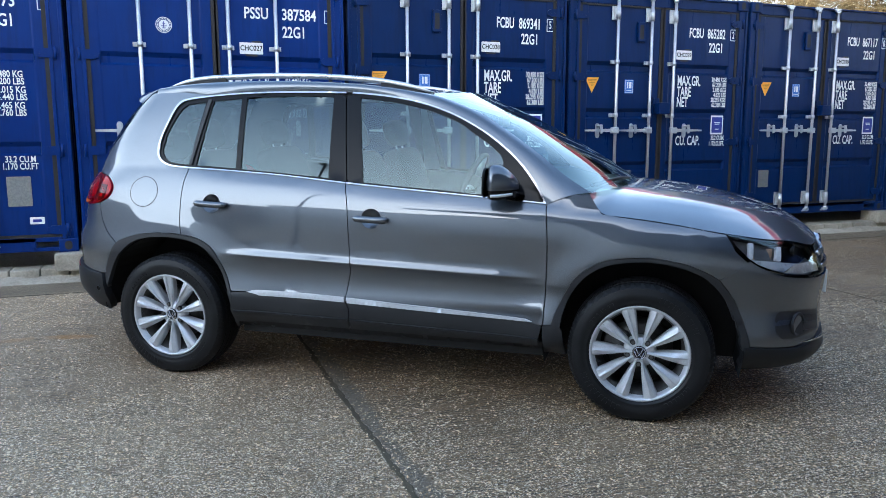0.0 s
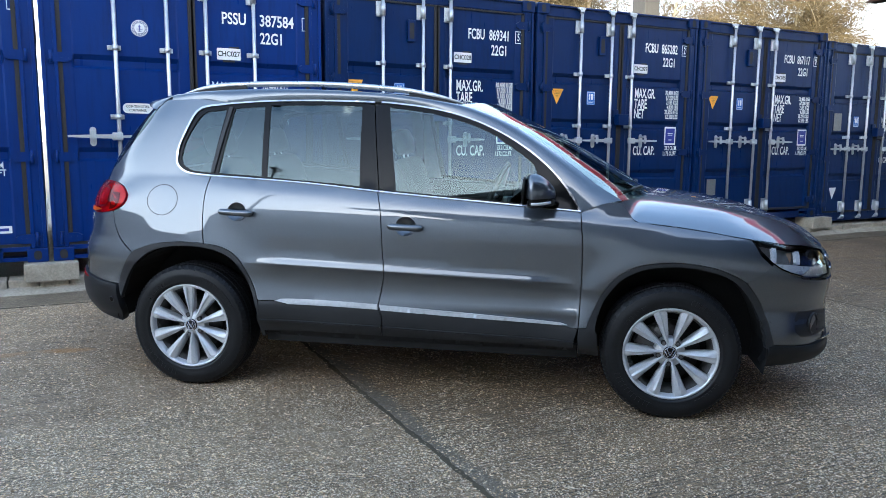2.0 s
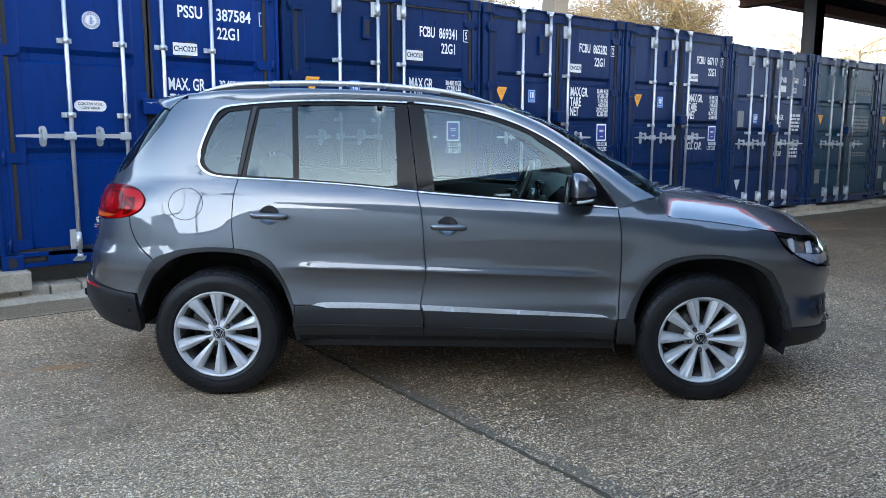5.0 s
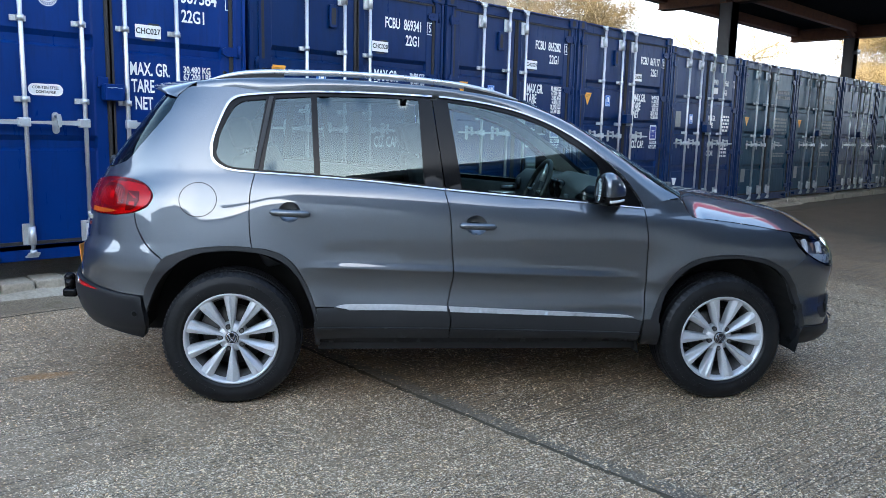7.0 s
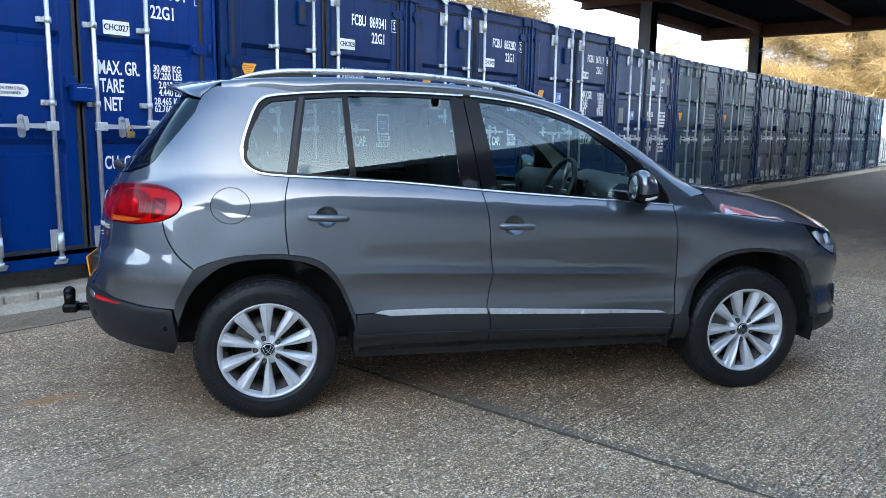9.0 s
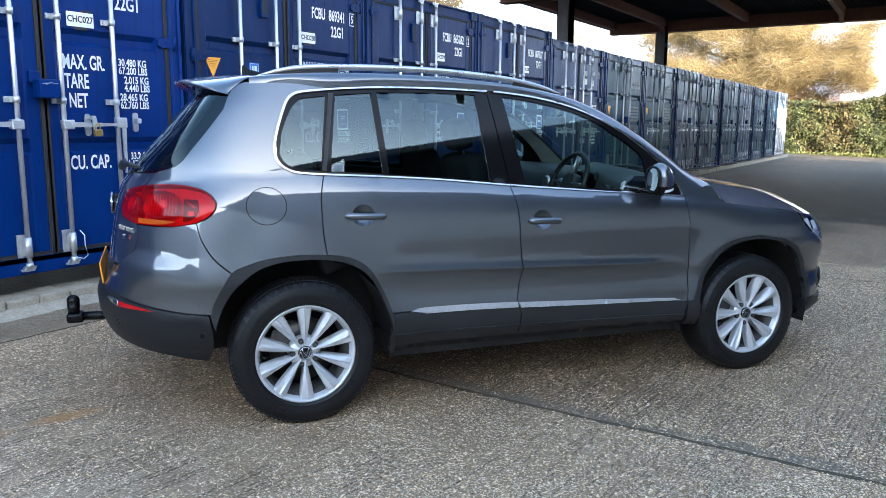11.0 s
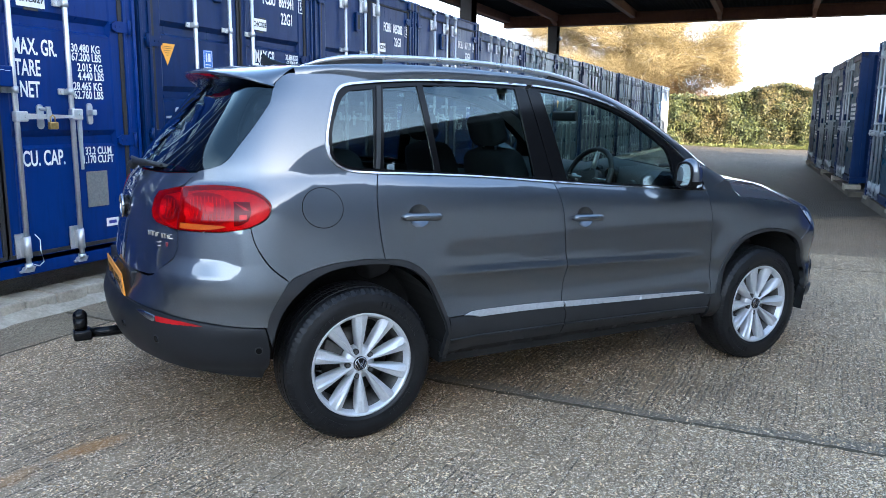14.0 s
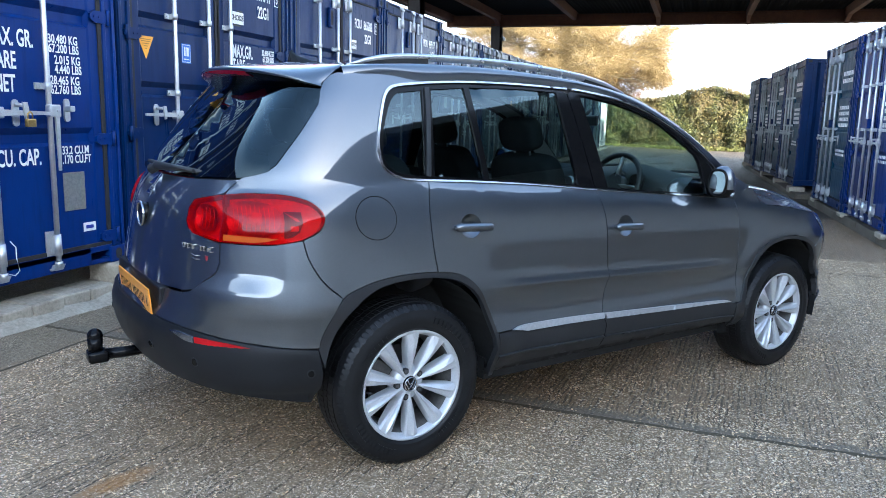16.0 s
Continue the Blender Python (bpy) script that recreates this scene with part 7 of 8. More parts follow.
loft("spoiler_underside", spoiler_rows([(-1.812, 1.628, -1.592, JW, 1.560), (-1.750, 1.592, -1.582, JW - 0.01, 1.553), (-1.70, 1.570, -1.57, JW - 0.02, 1.535)]), M_GLOSSBLK, sp)
bm = bmesh.new()
fin = [(-1.462, 0.0), (-1.468, 0.050), (-1.458, 0.057), (-1.425, 0.030), (-1.36, 0.011), (-1.29, 0.0)]
rows = [[(x, -0.022 * (1 - (k / 4)) * (0.25 + h * 10 if h < 0.03 else 1), 1.680 + h * (k / 4)) for k in range(5)] + [(x, 0.022 * (k / 4) * (0.25 + h * 10 if h < 0.03 else 1), 1.680 + h * (1 - k / 4)) for k in range(1, 5)] for x, h in fin]
bm.free()
loft("aerial_fin", rows, M_GLOSSBLK)
bm = bmesh.new()
pipe(bm, [(-2.105, 0.02, 1.185), (-2.098, -0.05, 1.205), (-2.055, -0.20, 1.205), (-1.99, -0.40, 1.200)], [0.024, 0.020, 0.013, 0.008], 8)
pipe(bm, [(-2.095, 0.10, 1.215), (-2.085, -0.10, 1.212), (-2.03, -0.33, 1.203)], 0.009, 6)
part("rear_wiper", bm, M_BLACK, hatch)

# nose: bumper, grille, lamps, plate
bf = panel("front_bumper", BUMPER_F, M_PAINT, None, 0.002, both=True)
panel("front_lip", [(1.748, 0.392), (1.782, 0.390), (2.071, 0.373), (2.30, 0.383), (END_F, 0.398), (END_F, 0.335), (2.5, 0.332), (2.3, 0.322), (2.1, 0.300), (1.90, 0.280), (1.748, 0.275)], M_TRIMDARK, None, 0.012, both=True, rim=0.05, shape=lambda u, z: 0.018 * max(0.0, min(1.0, (0.385 - z) / 0.04)) * max(0.0, min(1.0, (u - 1.85) / 0.3)))
panel("grille", [(2.36, 0.694), (END_F, 0.694), (END_F, 0.846), (2.33, 0.832), (2.29, 0.780)], M_GLOSSBLK, None, -0.006, both=True)
for z in (0.735, 0.795):
    panel("grille_bar", [(2.33, z - 0.012), (END_F, z - 0.008), (END_F, z + 0.008), (2.32, z + 0.010)], M_CHROME, None, 0.006, both=True, rim=0.012, step=0.03)
bm = bmesh.new()
tube(bm, (2.16, 0, 0.775), (2.19, 0, 0.775), 0.06, 0.056, 28)
part("round_badge", bm, M_CHROME, CAR)
bm = bmesh.new()
box(bm, 2.180, -0.26, 0.56, 2.196, 0.26, 0.675, 0.003)
fp = part("front_plate", bm, M_WHITE, CAR)
bm = bmesh.new()
for k in range(7):
    box(bm, 2.196, -0.21 + k * 0.062, 0.585, 2.198, -0.17 + k * 0.062, 0.65)
tagged(part("plate_print", bm, M_GLOSSBLK, fp), kind="stuff")
HEAD = [(1.678, 0.915), (1.703, 0.864), (1.752, 0.809), (1.795, 0.781), (1.866, 0.753), (1.959, 0.728), (2.100, 0.713), (2.240, 0.702), (2.349, 0.704), (2.285, 0.775), (2.225, 0.834), (2.100, 0.862), (1.956, 0.876), (1.823, 0.892)]
for s in (-1, 1):
    hl = panel("headlamp", HEAD, M_LAMPGREY, None, -0.045, s, rim=0, step=0.03)
    panel("lamp_rim", HEAD, M_GLOSSBLK, hl, -0.002, s, holes=[[(2.0 + (u - 2.0) * 0.985, 0.80 + (z - 0.80) * 0.945) for u, z in HEAD]], rim=0.05, step=0.03)
    for bar in ([(1.787, 0.880), (1.812, 0.877), (1.780, 0.807), (1.758, 0.810)], [(1.959, 0.858), (1.988, 0.854), (1.950, 0.793), (1.921, 0.799)]):
        panel("lamp_reflector", bar, M_DRL, hl, -0.010, s, rim=0.02, step=0.03)
    panel("lamp_bowl", [(1.815, 0.876), (1.955, 0.860), (1.919, 0.800), (1.784, 0.809)], M_BOWL, hl, -0.034, s, rim=0.0, step=0.02, shape=lambda u, z: -0.020 * max(0.0, 1 - ((u - 1.87) / 0.08) ** 2))
    panel("lamp_chamber", [(1.995, 0.858), (2.209, 0.848), (2.196, 0.796), (2.107, 0.777), (1.956, 0.790)], M_GLOSSBLK, hl, -0.024, s, rim=0.006, step=0.03)
    lamp_x, lamp_w = body(2.10, 0.822)
    bm = bmesh.new()
    d = Vector((0.85, s * 0.5, 0)).normalized()
    c = Vector((lamp_x, s * lamp_w, 0.822)) - d * 0.020
    tube(bm, c - d * 0.02, c + d * 0.004, 0.030, 0.026, 20)
    part("projector_lens", bm, M_GLOSSBLK, hl)
    panel("lamp_shelf", [(1.772, 0.803), (1.910, 0.792), (2.055, 0.775), (1.956, 0.742), (1.889, 0.755), (1.815, 0.778)], M_SHELF, hl, -0.012, s, rim=0.010, step=0.03)
    panel("daytime_strip", [(2.060, 0.774), (2.245, 0.772), (2.290, 0.750), (2.300, 0.718), (2.134, 0.720), (1.966, 0.736)], M_CORNERLAMP, hl, -0.012, s, rim=0.010, step=0.02, shape=lambda u, z: -0.012 * max(0.0, 1 - ((u - 2.14) / 0.13) ** 2))
    lens = panel("lens", HEAD, M_LENS, hl, 0.002, s, rim=0, step=0.04)
    lens.visible_shadow = False
    fog = panel("fog_surround", curve([(1.930, 0.455), (1.919, 0.500), (1.926, 0.540), (1.960, 0.553), (2.080, 0.549), (2.185, 0.543)], 3) + [(2.340, 0.520), (2.350, 0.420), (2.207, 0.424), (2.060, 0.418), (1.968, 0.424)], M_BLACK, bf, 0.0035, s, rim=0.006, step=0.03)
    x, w = body(2.088, 0.482)
    d = Vector((0.80, s * 0.55, 0)).normalized()
    c = Vector((x, s * w, 0.482)) + d * 0.004
    bm = bmesh.new()
    tube(bm, c - d * 0.13, c - d * 0.004, 0.066, 0.055, 28)
    fl = part("fog_lamp", bm, M_TRIMDARK, bf, smooth=True)
    bm = bmesh.new()
    side, up = Vector((-d.y, d.x, 0)), Vector((0, 0, 1))
    pipe(bm, [tuple(c + (side * math.cos(q) + up * math.sin(q)) * 0.050) for q in [i * math.tau / 28 for i in range(28)]], 0.0075, 8, True)
    part("fog_bezel", bm, M_TRIM, fl, smooth=True)
    bm = bmesh.new()
    tube(bm, c - d * 0.006, c + d * 0.001, 0.046, 0.040, 24)
    part("fog_glass", bm, M_LAMPGREY, fl)
    for z0, z1 in ((0.517, 0.500), (0.479, 0.462), (0.441, 0.426)):
        panel("air_slat", [(2.140, z0), (2.290, z1), (2.290, z1 + 0.007), (2.140, z0 + 0.007)], M_TRIM, fog, 0.008, s, rim=0.008, step=0.03)
    panel("bumper_flash", [(2.075, 0.404), (2.22, 0.391), (2.38, 0.380), (2.38, 0.388), (2.22, 0.400)], M_CHROME, bf, 0.026, s, rim=0.006, step=0.03)
    panel("parking_sensor", [(1.763 + 0.012 * math.cos(a), 0.518 + 0.012 * math.sin(a)) for a in [i * math.tau / 16 for i in range(16)]], M_PAINT, bf, 0.005, s, rim=0.004, step=0.02)

# door mirrors
def mirror_shell(x, y, z, grow=1.0):
    """Point of the mirror housing for a point of the unit sphere: upright at the glass, tapering forwards, flat below."""
    slim = 1.0 - 0.42 * max(0.0, x) ** 1.4
    px = 0.622 + grow * (0.102 if x > 0 else 0.050) * math.copysign(abs(x) ** (0.9 if x > 0 else 0.55), x) + 0.02 * y
    py = 0.918 + grow * 0.069 * math.copysign(abs(y) ** 0.9, y) - 0.55 * max(0.0, px - 0.61)
    pz = 1.126 + grow * (0.101 * z * slim if z > 0 else -0.071 * abs(z) ** 0.62 * (1.0 - 0.2 * max(0.0, x)))
    return px, py, pz


for s in (-1, 1):
    df = FR[s][1]
    halves = []
    for low in (False, True):
        bm = bmesh.new()
        bmesh.ops.create_uvsphere(bm, u_segments=32, v_segments=22, radius=1.0)
        if low:
            bmesh.ops.delete(bm, geom=[v for v in bm.verts if v.co.z > -0.10], context="VERTS")
        for v in bm.verts:
            px, py, pz = mirror_shell(*v.co, 1.02 if low else 1.0)
            v.co = Vector((px, s * py, pz))
        if s > 0:
            bmesh.ops.reverse_faces(bm, faces=bm.faces)
        halves.append(bm)
    mr = part("door_mirror", halves[0], M_PAINT, df, smooth=True)
    part("mirror_underside", halves[1], M_GLOSSBLK, mr, smooth=True)
    bm = bmesh.new()
    pts = [(0.5705 + 0.002 * math.sin(a), s * (0.914 + 0.053 * math.copysign(abs(math.cos(a)) ** 0.75, math.cos(a))), 1.139 + 0.066 * math.copysign(abs(math.sin(a)) ** 0.75, math.sin(a))) for a in [i * math.tau / 32 for i in range(32)]]
    vs = [bm.verts.new(p) for p in pts]
    bm.faces.new(vs if s < 0 else vs[::-1])
    part("mirror_glass", bm, M_MIRROR, mr)
    bm = bmesh.new()
    pipe(bm, [(p[0] - 0.001, p[1], p[2]) for p in pts], 0.0070, 8, True)
    part("mirror_rim", bm, M_GLOSSBLK, mr)
    bm = bmesh.new()
    pipe(bm, [(0.70, s * 0.80, 1.072), (0.69, s * 0.86, 1.082), (0.68, s * 0.91, 1.088)], [0.034, 0.030, 0.034], 10, squash=(1.3, 0.7))
    part("mirror_foot", bm, M_GLOSSBLK, mr)
    bm = bmesh.new()
    strip = []
    for k in range(9):
        x = -0.35 + 0.95 * k / 8
        px, py, pz = mirror_shell(x, math.sqrt(max(0.0, 1 - x * x - 0.29)), -0.54, 1.02)
        strip.append((px, s * py, pz + 0.004))
    pipe(bm, strip, 0.0085, 8)
    part("mirror_indicator", bm, M_DRL, mr)


# tow ball
bm = bmesh.new()
pipe(bm, [(-2.10, -0.05, 0.385), (-2.26, -0.05, 0.378), (-2.34, -0.05, 0.380)], 0.024, 10)
tb = part("tow_bar", bm, M_GLOSSBLK, CAR)
bm = bmesh.new()
box(bm, -2.42, -0.095, 0.352, -2.335, -0.005, 0.405, 0.014)
tube(bm, (-2.385, -0.05, 0.40), (-2.385, -0.05, 0.46), 0.030, 0.032, 16)
bmesh.ops.create_uvsphere(bm, u_segments=16, v_segments=10, radius=0.033, matrix=Matrix.Translation((-2.385, -0.05, 0.468)))
part("tow_ball_cover", bm, M_GLOSSBLK, tb, "glossy black rubber tow ball cover", True)
bm = bmesh.new()
tube(bm, (-2.335, -0.05, 0.378), (-2.315, -0.05, 0.378), 0.014, n=6)
part("bolt", bm, M_GALV, tb)


# ---- wheels ----
def ring_lathe(bm, prof, n=64, flip=1):
    rows = []
    for i in range(n):
        a = i * math.tau / n
        rows.append([bm.verts.new((r * math.cos(a), y, r * math.sin(a))) for r, y in prof])
    for i in range(n):
        a, b = rows[i], rows[(i + 1) % n]
        for j in range(len(prof) - 1):
            bm.faces.new((a[j], a[j + 1], b[j + 1], b[j])).smooth = True


def build_wheel(turn):
    """A wheel in its own space: axle along y, the outer face towards -y."""
    hub = new("wheel")
    bm = bmesh.new()
    ring_lathe(bm, [(0.222, 0.09), (0.245, 0.105), (0.290, 0.120), (0.318, 0.118), (0.334, 0.105), (0.3435, 0.075), (0.345, 0.035), (0.345, -0.035), (0.3435, -0.072), (0.336, -0.098), (0.324, -0.110), (0.318, -0.1125), (0.310, -0.114), (0.300, -0.1185), (0.285, -0.1205), (0.268, -0.119), (0.256, -0.1155), (0.2525, -0.1165), (0.248, -0.1155), (0.242, -0.108), (0.236, -0.104), (0.222, -0.098)], 72)
    bmesh.ops.recalc_face_normals(bm, faces=bm.faces)
    tyre = part("tyre", bm, M_TYRE, hub)
    # tread blocks over the shoulder and the crown
    bm = bmesh.new()
    n = 92
    for i in range(n):
        a = i * math.tau / n
        for (y0, y1, r, da) in ((-0.100, -0.070, 0.3425, 0.0), (-0.062, -0.022, 0.3475, 0.4), (-0.014, 0.014, 0.3478, 0.1), (0.022, 0.062, 0.3475, 0.6), (0.070, 0.103, 0.3455, 0.2)):
            ang = a + da * math.tau / n
            hw = 0.455 * math.tau / n
            vs = []
            for rr in (r - 0.012, r):
                for sa, yy in ((-hw, y0), (hw, y0 + 0.004), (hw, y1 + 0.004), (-hw, y1)):
                    drop = 0.0075 if abs(yy) > 0.095 else 0.0
                    vs.append(bm.verts.new(((rr - drop) * math.cos(ang + sa), yy, (rr - drop) * math.sin(ang + sa))))
            for f in ((4, 5, 6, 7), (0, 1, 5, 4), (1, 2, 6, 5), (2, 3, 7, 6), (3, 0, 4, 7)):
                bm.faces.new([vs[k] for k in f])
    # shoulder lugs running down onto the sidewall
    for i in range(n):
        a = i * math.tau / n
        hw = (0.32 if i % 3 else 0.24) * math.tau / n
        low = 0.320 if i % 2 else 0.325
        vs = []
        for lift in (0.0, 0.0011):
            for sa, rr, yy in ((-hw, 0.342, -0.092), (hw, 0.342, -0.092), (hw, low, -0.1135), (-hw, low, -0.1135)):
                vs.append(bm.verts.new(((rr + lift * 0.5) * math.cos(a + sa), yy - lift, (rr + lift * 0.5) * math.sin(a + sa))))
        for f in ((4, 5, 6, 7), (0, 1, 5, 4), (1, 2, 6, 5), (2, 3, 7, 6), (3, 0, 4, 7)):
            bm.faces.new([vs[k] for k in f])
    bmesh.ops.recalc_face_normals(bm, faces=bm.faces)
    tagged(part("tread", bm, M_TYRE, tyre), kind="stuff")
    # raised bars where the sidewall lettering stands
    bm = bmesh.new()
    rng = random.Random(7)
    for start, count in ((25, 11), (205, 11), (120, 7), (300, 7)):
        for k in range(count):
            a = radians(start + k * 4.6)
            h = 0.026 if count > 8 else 0.015
            rc = 0.284 if count > 8 else 0.270
            w = radians(1.5)
            vs = []
            for y in (-0.1185, -0.1234):
                for aa, rr in ((-w, rc - h / 2), (w, rc - h / 2), (w, rc + h / 2), (-w, rc + h / 2)):
                    vs.append(bm.verts.new((rr * math.cos(a + aa), y, rr * math.sin(a + aa))))
            for f in ((4, 5, 6, 7), (0, 1, 5, 4), (1, 2, 6, 5), (2, 3, 7, 6), (3, 0, 4, 7)):
                bm.faces.new([vs[j] for j in f])
    bmesh.ops.recalc_face_normals(bm, faces=bm.faces)
    tagged(part("sidewall_print", bm, M_TYRE, tyre), kind="stuff")
    # rim barrel and lip
    bm = bmesh.new()
    ring_lathe(bm, [(0.236, -0.100), (0.237, -0.107), (0.233, -0.110), (0.226, -0.107), (0.219, -0.094), (0.212, -0.078)], 64)
    bmesh.ops.recalc_face_normals(bm, faces=bm.faces)
    rim = part("rim", bm, M_ALLOY, hub)
    bm = bmesh.new()
    ring_lathe(bm, [(0.212, -0.078), (0.207, -0.068), (0.198, -0.040), (0.194, 0.04), (0.198, 0.09)], 64)
    bmesh.ops.recalc_face_normals(bm, faces=bm.faces)
    part("rim_barrel", bm, M_ALLOYIN, rim)
    # ten faceted spokes
    for k in range(10):
        a = radians(turn + 36 * k)
        ca, sa = math.cos(a), math.sin(a)
        bm = bmesh.new()
        rows = []
        for r, w, y, dep, ridge in ((0.036, 0.0065, -0.080, 0.035, 0.002), (0.062, 0.0085, -0.082, 0.045, 0.006), (0.085, 0.0135, -0.085, 0.045, 0.009), (0.125, 0.0210, -0.091, 0.045, 0.013), (0.170, 0.028, -0.097, 0.042, 0.013), (0.205, 0.0335, -0.101, 0.034, 0.009), (0.226, 0.037, -0.102, 0.02, 0.004)):
            row = []
            for t, yy in ((-1.0, y + dep), (-0.98, y + 0.010), (-0.78, y), (-0.18, y - ridge * 0.25), (0.10, y - ridge), (0.80, y + 0.001), (0.98, y + 0.012), (1.0, y + dep)):
                tw = t * w
                row.append(bm.verts.new((r * ca - tw * sa, yy, r * sa + tw * ca)))
            rows.append(row)
        for p, q in zip(rows, rows[1:]):
            for j in range(7):
                bm.faces.new((p[j], q[j], q[j + 1], p[j + 1]))
        bmesh.ops.recalc_face_normals(bm, faces=bm.faces)
        if sum(f.normal.y for f in bm.faces) > 0:
            bmesh.ops.reverse_faces(bm, faces=bm.faces)
        part("spoke", bm, M_ALLOY, rim)
    bm = bmesh.new()
    ring_lathe(bm, [(0.079, -0.030), (0.076, -0.058), (0.068, -0.070), (0.044, -0.078), (0.034, -0.080)], 40)
    bmesh.ops.recalc_face_normals(bm, faces=bm.faces)
    part("hub_face", bm, M_ALLOY, rim)
    for k in range(5):
        a = radians(turn + 18 + 72 * k)
        c = Vector((0.059 * math.cos(a), -0.0760, 0.059 * math.sin(a)))
        bm = bmesh.new()
        tube(bm, c + Vector((0, 0.01, 0)), c + Vector((0, -0.004, 0)), 0.0135, n=14)
        hole = part("bolt_hole", bm, M_BLACK, rim)
        bm = bmesh.new()
        tube(bm, c, c + Vector((0, -0.006, 0)), 0.0085, n=6)
        part("wheel_bolt", bm, M_ALLOYIN, hole)
    bm = bmesh.new()
    tube(bm, (0, -0.07, 0), (0, -0.087, 0), 0.034, 0.032, 28)
    cap = part("centre_cap", bm, M_GLOSSBLK, rim)
    bm = bmesh.new()
    pipe(bm, [(0.029 * math.cos(t), -0.0875, 0.029 * math.sin(t)) for t in [i * math.tau / 28 for i in range(28)]], 0.0028, 6, True)
    for sgn in (-1, 1):
        pipe(bm, [(sgn * 0.016, -0.088, 0.022), (sgn * 0.006, -0.088, -0.004), (0, -0.088, 0.006)], 0.0026, 5)
        pipe(bm, [(sgn * 0.024, -0.088, 0.008), (sgn * 0.010, -0.088, -0.022), (0, -0.088, -0.003)], 0.0026, 5)
    part("cap_emblem", bm, M_CHROME, cap)
    bm = bmesh.new()
    a = radians(turn + 18 + 36 * 2)
    tube(bm, (0.205 * math.cos(a), -0.07, 0.205 * math.sin(a)), (0.190 * math.cos(a), -0.098, 0.190 * math.sin(a)), 0.005, n=8)
    part("tyre_valve", bm, M_BLACK, rim)
    # brake disc, caliper and dark well behind the spokes
    bm = bmesh.new()
    ring_lathe(bm, [(0.06, -0.01), (0.156, -0.01), (0.156, 0.012), (0.06, 0.012)], 48)
    bmesh.ops.recalc_face_normals(bm, faces=bm.faces)
    disc = part("brake_disc", bm, M_DISC, hub)
    bm = bmesh.new()
    vs = box(bm, -0.05, -0.035, 0.075, 0.05, 0.04, 0.175, 0.014)
    bmesh.ops.rotate(bm, cent=(0, 0, 0), matrix=Matrix.Rotation(radians(-65), 3, "Y"), verts=bm.verts)
    part("brake_caliper", bm, M_ALLOYIN, disc)
    bm = bmesh.new()
    tube(bm, (0, 0.05, 0), (0, 0.06, 0), 0.196, n=40)
    part("wheel_back", bm, M_UNDER, hub)
    return hub


HUB_Y = 0.775
fw = build_wheel(106)
fw.parent = CAR
fw.matrix_local = pose(1.305, -HUB_Y, 0.340)
rw = build_wheel(91)
rw.parent = CAR
rw.matrix_local = pose(-1.302, -HUB_Y, 0.340)
for src, x in ((fw, 1.305), (rw, -1.302)):
    c = copy_thing(src, pose(x, HUB_Y, 0.340, 0, 0, 180))
    c.parent = CAR

# ---- underbody, wheel wells, cabin ----
for x in (1.305, -1.302):
    for s in (-1, 1):
        bm = bmesh.new()
        n = 22
        rows = []
        for i in range(n + 1):
            a = radians(-14 + 208 * i / n) if x > 0 else radians(-2 + 184 * i / n)
            rows.append([bm.verts.new((x + 0.455 * math.cos(a), s * y, 0.352 + 0.446 * math.sin(a))) for y in (0.50, 0.852)])
        for a, b in zip(rows, rows[1:]):
            bm.faces.new((a[0], b[0], b[1], a[1]))
        bm.faces.new([r[0] for r in rows])
        part("wheel_well", bm, M_UNDER, CAR)
bm = bmesh.new()
box(bm, -1.86, -0.48, 0.27, 1.90, 0.48, 0.62)
box(bm, -0.86, -0.80, 0.26, 0.86, 0.80, 0.36)
part("underbody", bm, M_UNDER, CAR)
bm = bmesh.new()
tube(bm, (-0.45, -0.62, 0.245), (-0.20, -0.62, 0.235), 0.03, n=8)
tube(bm, (-2.12, 0.45, 0.30), (-1.7, 0.45, 0.30), 0.05, n=10)
part("exhaust", bm, M_ALLOYIN, CAR)
bm = bmesh.new()
box(bm, -1.70, -0.47, 0.37, -0.84, 0.47, 0.46)
box(bm, -0.84, -0.74, 0.37, 0.84, 0.74, 0.46)
box(bm, 0.86, -0.74, 0.40, 0.92, 0.74, 1.00)
part("cabin_floor", bm, M_CABIN, CAR)
for s in (-1, 1):
    bm = bmesh.new()
    rows = []
    for x in [-1.25 + i * 0.1 for i in range(22)]:
        zb = belt_z(x) - 0.035
        rows.append([bm.verts.new((x, s * w, z)) for w, z in ((0.76, 0.42) if -0.85 < x < 0.85 else (0.74, zb - 0.16), (0.755, 0.70) if -0.85 < x < 0.85 else (0.74, zb - 0.14), (0.74, zb - 0.12), (belt_w(x) - 0.075, zb), (belt_w(x) - 0.02, zb + 0.01))])
    for a, b in zip(rows, rows[1:]):
        for j in range(4):
            bm.faces.new((a[j], b[j], b[j + 1], a[j + 1])).smooth = True
    card = part("door_lining", bm, M_DASH, CAR)
    bm = bmesh.new()
    box(bm, 0.28, s * 0.72 - 0.03, 0.93, 0.52, s * 0.72 + 0.03, 0.98, 0.012)
    pipe(bm, [(0.38, s * 0.735, 1.01), (0.44, s * 0.70, 1.015), (0.50, s * 0.735, 1.01)], 0.010, 6)
    part("inner_handle", bm, M_RAIL, card)
rows = []
for p in resample(EDGE[:9], 24):
    rows.append([(p.x, p.y * 0.97 * t, p.z - 0.035 + 0.025 * (1 - t * t)) for t in [j / 8 for j in range(-8, 9)]])
loft("roof_lining", rows, M_HEADLINE)
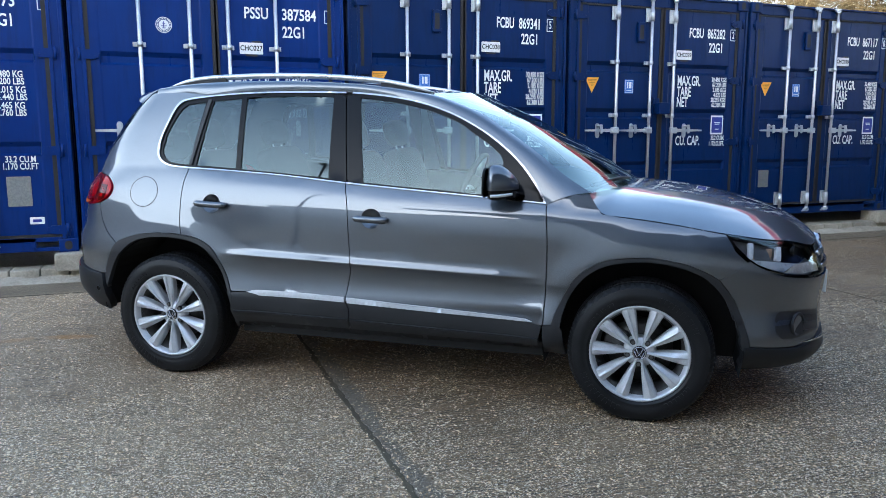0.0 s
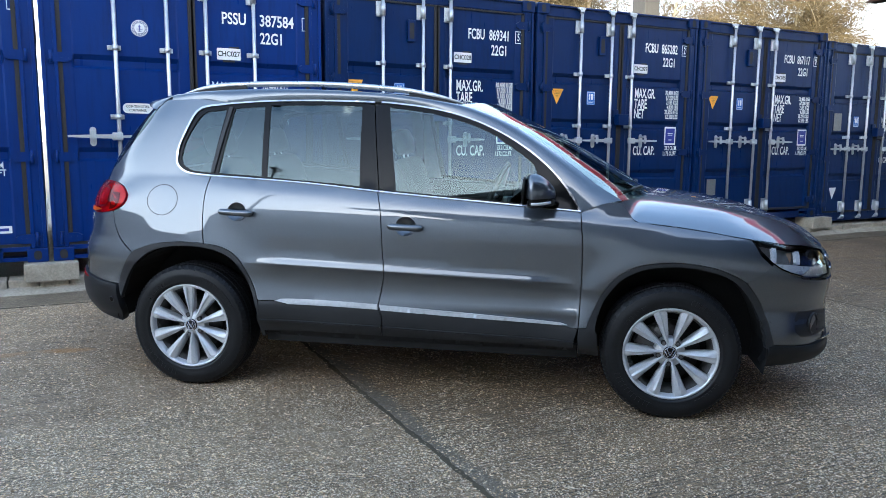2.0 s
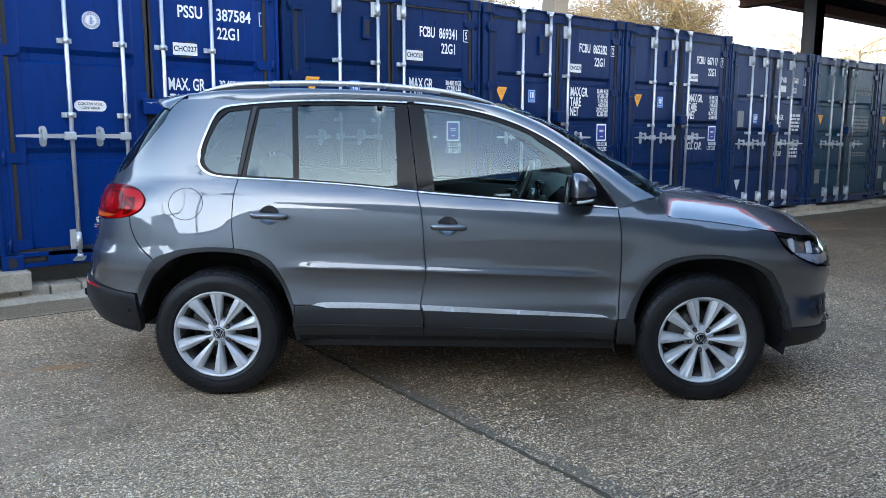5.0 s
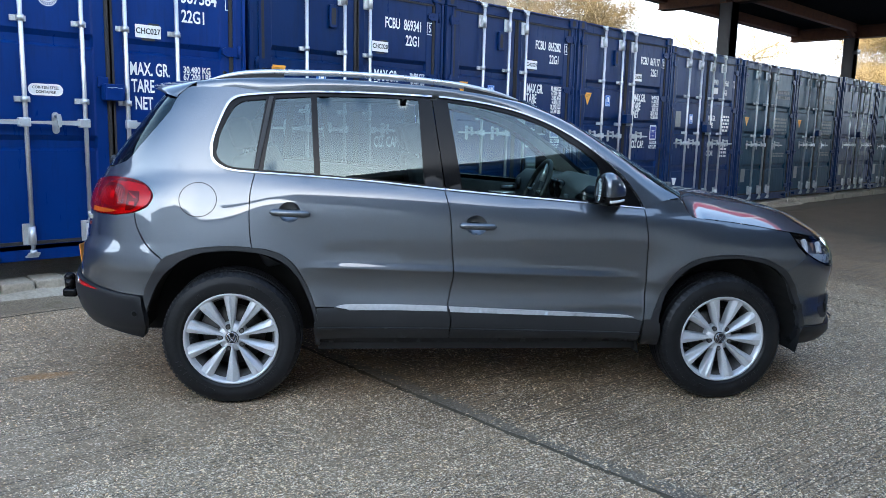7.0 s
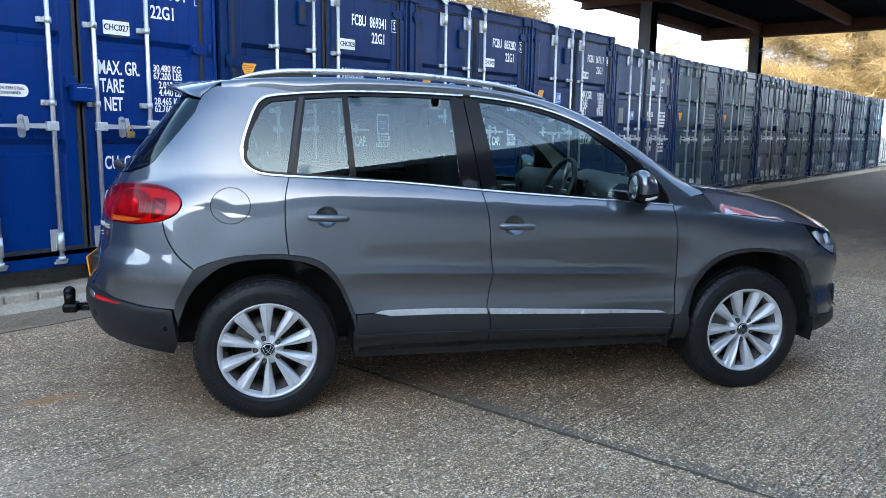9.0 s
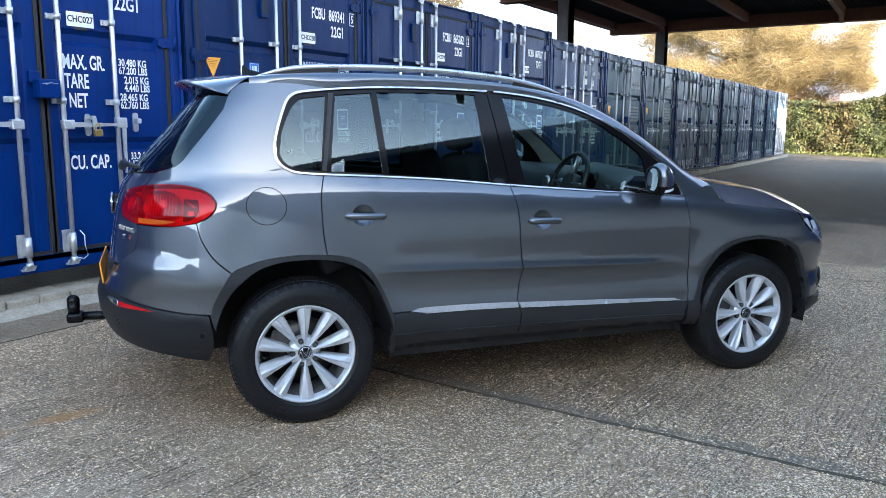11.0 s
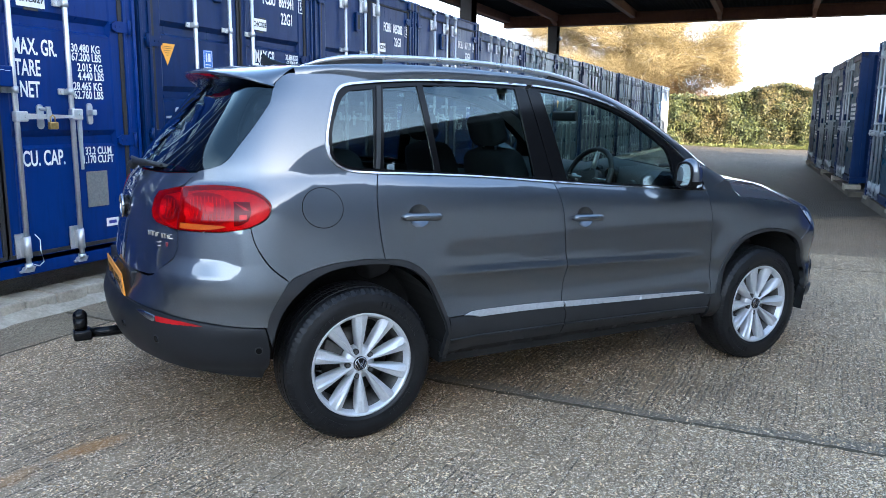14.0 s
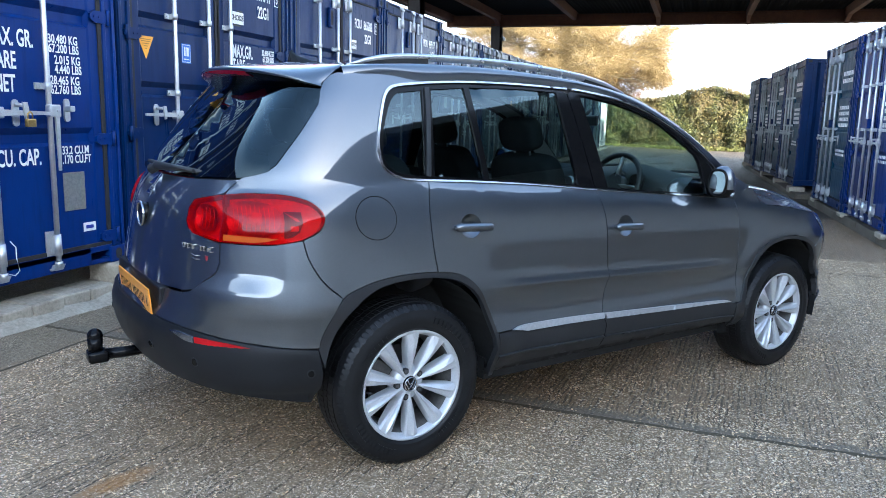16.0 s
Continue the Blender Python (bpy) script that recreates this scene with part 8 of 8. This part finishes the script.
for s in (-1, 1):
    rows = []
    for p, q in zip(resample(EDGE, 50), resample(LOWER, 50)):
        rows.append([(p.x, s * (p.y - 0.03), p.z - 0.035), (q.x, s * (q.y - 0.03), q.z - 0.02)])
    loft("pillar_lining", rows, M_HEADLINE)
    rows = [[(-0.275 + 0.005 * k, s * (side_w(-0.25, 1.10 + 0.09 * k) - 0.05), 1.10 + 0.09 * k), (-0.15 + 0.0 * k - 0.012 * k, s * (side_w(-0.2, 1.10 + 0.09 * k) - 0.05), 1.10 + 0.09 * k)] for k in range(6)]
    loft("pillar_lining", rows, M_HEADLINE)


def seat(x, y, w, name, tilt=-17):
    """A seat with bolstered cushion, backrest and headrest."""
    th = new(name)
    th.parent = CAR
    th.matrix_local = pose(x, y, 0.46)

    def pad_mesh(nm, sx, sy, sz, m, mt, power=0.35):
        bm = bmesh.new()
        bmesh.ops.create_uvsphere(bm, u_segments=24, v_segments=16, radius=1)
        for v in bm.verts:
            c = v.co
            v.co = m @ Vector([math.copysign(abs(a) ** power, a) * s for a, s in zip(c, (sx, sy, sz))])
        return part(nm, bm, mt, th, smooth=True)

    if x < -0.5:
        pad_mesh("cushion", 0.22, 0.17, 0.09, pose(0.09, math.copysign(0.14, -y), 0.22, 0, -6, 0), M_CABIN)
    else:
        pad_mesh("cushion", 0.26, w, 0.09, pose(0.05, 0, 0.20, 0, -6, 0), M_CABIN)
    pad_mesh("backrest", 0.075, w * 0.96, 0.31, pose(-0.27, 0, 0.50, 0, tilt, 0), M_CABIN)
    pad_mesh("headrest", 0.055, 0.135, 0.085, pose(-0.385, 0, 0.90, 0, tilt, 0), M_CABIN, 0.5)
    bm = bmesh.new()
    for dy in (-0.06, 0.06):
        tube(bm, (-0.355, dy, 0.76), (-0.378, dy, 0.87), 0.006, n=6)
    part("headrest_post", bm, M_RAIL, th)
    return th


seat(0.02, -0.37, 0.25, "front_seat")
seat(0.02, 0.37, 0.25, "front_seat")
seat(-0.92, -0.42, 0.27, "rear_seat")
seat(-0.92, 0.42, 0.27, "rear_seat")
rows = []
for j in range(-12, 13):
    t = j / 12
    y = 0.76 * t
    hood = 0.055 * math.exp(-((y + 0.37) / 0.20) ** 2)
    rows.append([(0.52, y, 0.62), (0.47, y, 0.92), (0.49, y, 1.085 + hood * 0.6), (0.56, y, 1.145 + hood), (0.78, y, 1.135 + hood * 0.4), (1.05, y, 1.065)])
loft("dashboard", rows, M_DASH)
for y in (-0.10, 0.10, -0.62, 0.62):
    bm = bmesh.new()
    tube(bm, (0.50, y, 1.045), (0.462, y, 1.045), 0.042, 0.040, 18)
    part("air_vent", bm, M_RAIL if abs(y) < 0.3 else M_DASH, CAR)
bm = bmesh.new()
box(bm, 0.455, -0.09, 0.84, 0.49, 0.09, 0.98, 0.006)
part("radio", bm, M_GLOSSBLK, CAR)
for dy in (-0.07, 0.07):
    bm = bmesh.new()
    tube(bm, (0.515, -0.37 + dy, 1.10), (0.475, -0.37 + dy, 1.095), 0.052, 0.05, 20)
    part("instrument_dial", bm, M_GLOSSBLK, CAR)
sw = new("steering_wheel")
sw.parent = CAR
sw.matrix_local = pose(0.345, -0.37, 1.085, 0, -66, 0)
bm = bmesh.new()
pipe(bm, [(0.182 * math.cos(a), 0.182 * math.sin(a), 0) for a in [i * math.tau / 40 for i in range(40)]], 0.0155, 8, True)
part("wheel_ring", bm, M_BLACK, sw)
bm = bmesh.new()
tube(bm, (0, 0, -0.05), (0, 0, 0.005), 0.070, 0.062, 20)
part("wheel_boss", bm, M_DASH, sw)
for a in (0, 180, 270):
    bm = bmesh.new()
    c, d = math.cos(radians(a + 90)), math.sin(radians(a + 90))
    pipe(bm, [(0.05 * c, 0.05 * d, -0.015), (0.175 * c, 0.175 * d, -0.004)], [0.022, 0.014], 8, squash=(0.5, 1))
    part("wheel_spoke", bm, M_RAIL, sw)
bm = bmesh.new()
box(bm, 0.455, -0.115, 1.405, 0.48, 0.115, 1.468, 0.012)
tube(bm, (0.47, 0, 1.46), (0.52, 0, 1.50), 0.012, n=8)
part("rear_view_mirror", bm, M_BLACK, CAR)

# small corrections of the shell's length and height along the car
fit_x = smooth_table([(-2.3, 0.02), (-1.7, 0.0), (-1.4, -0.002), (-1.2, -0.005), (-0.9, -0.010), (-0.3, -0.016), (0.1, -0.018), (0.85, -0.017), (1.05, -0.008), (1.3, -0.005), (1.6, 0.004), (1.75, 0.009), (2.2, 0.012)])
fit_z0 = smooth_table([(-2.3, 0.0), (-1.7, 0.0), (-1.2, -0.001), (-0.3, 0.002), (0.8, 0.006), (1.3, 0.010), (2.2, 0.011)])
fit_z1 = smooth_table([(-2.3, -0.035), (-1.7, -0.033), (-1.2, -0.013), (-0.3, -0.008), (0.8, -0.004), (1.3, 0.0), (2.2, 0.0)])
for ob in CAR.children_recursive:
    m = Matrix.Identity(4)
    o = ob
    while o is not CAR:
        m = o.matrix_basis @ m
        o = o.parent
    if ob.type == "MESH" and m == Matrix.Identity(4):
        for v in ob.data.vertices:
            c = v.co
            v.co = (c.x + fit_x(c.x), c.y, c.z + fit_z0(c.x) + fit_z1(c.x) * (c.z - 0.8))

CAR.matrix_world = pose(1.7115, -3.0486, 0.017, 0.6, 0.40, -37.37)
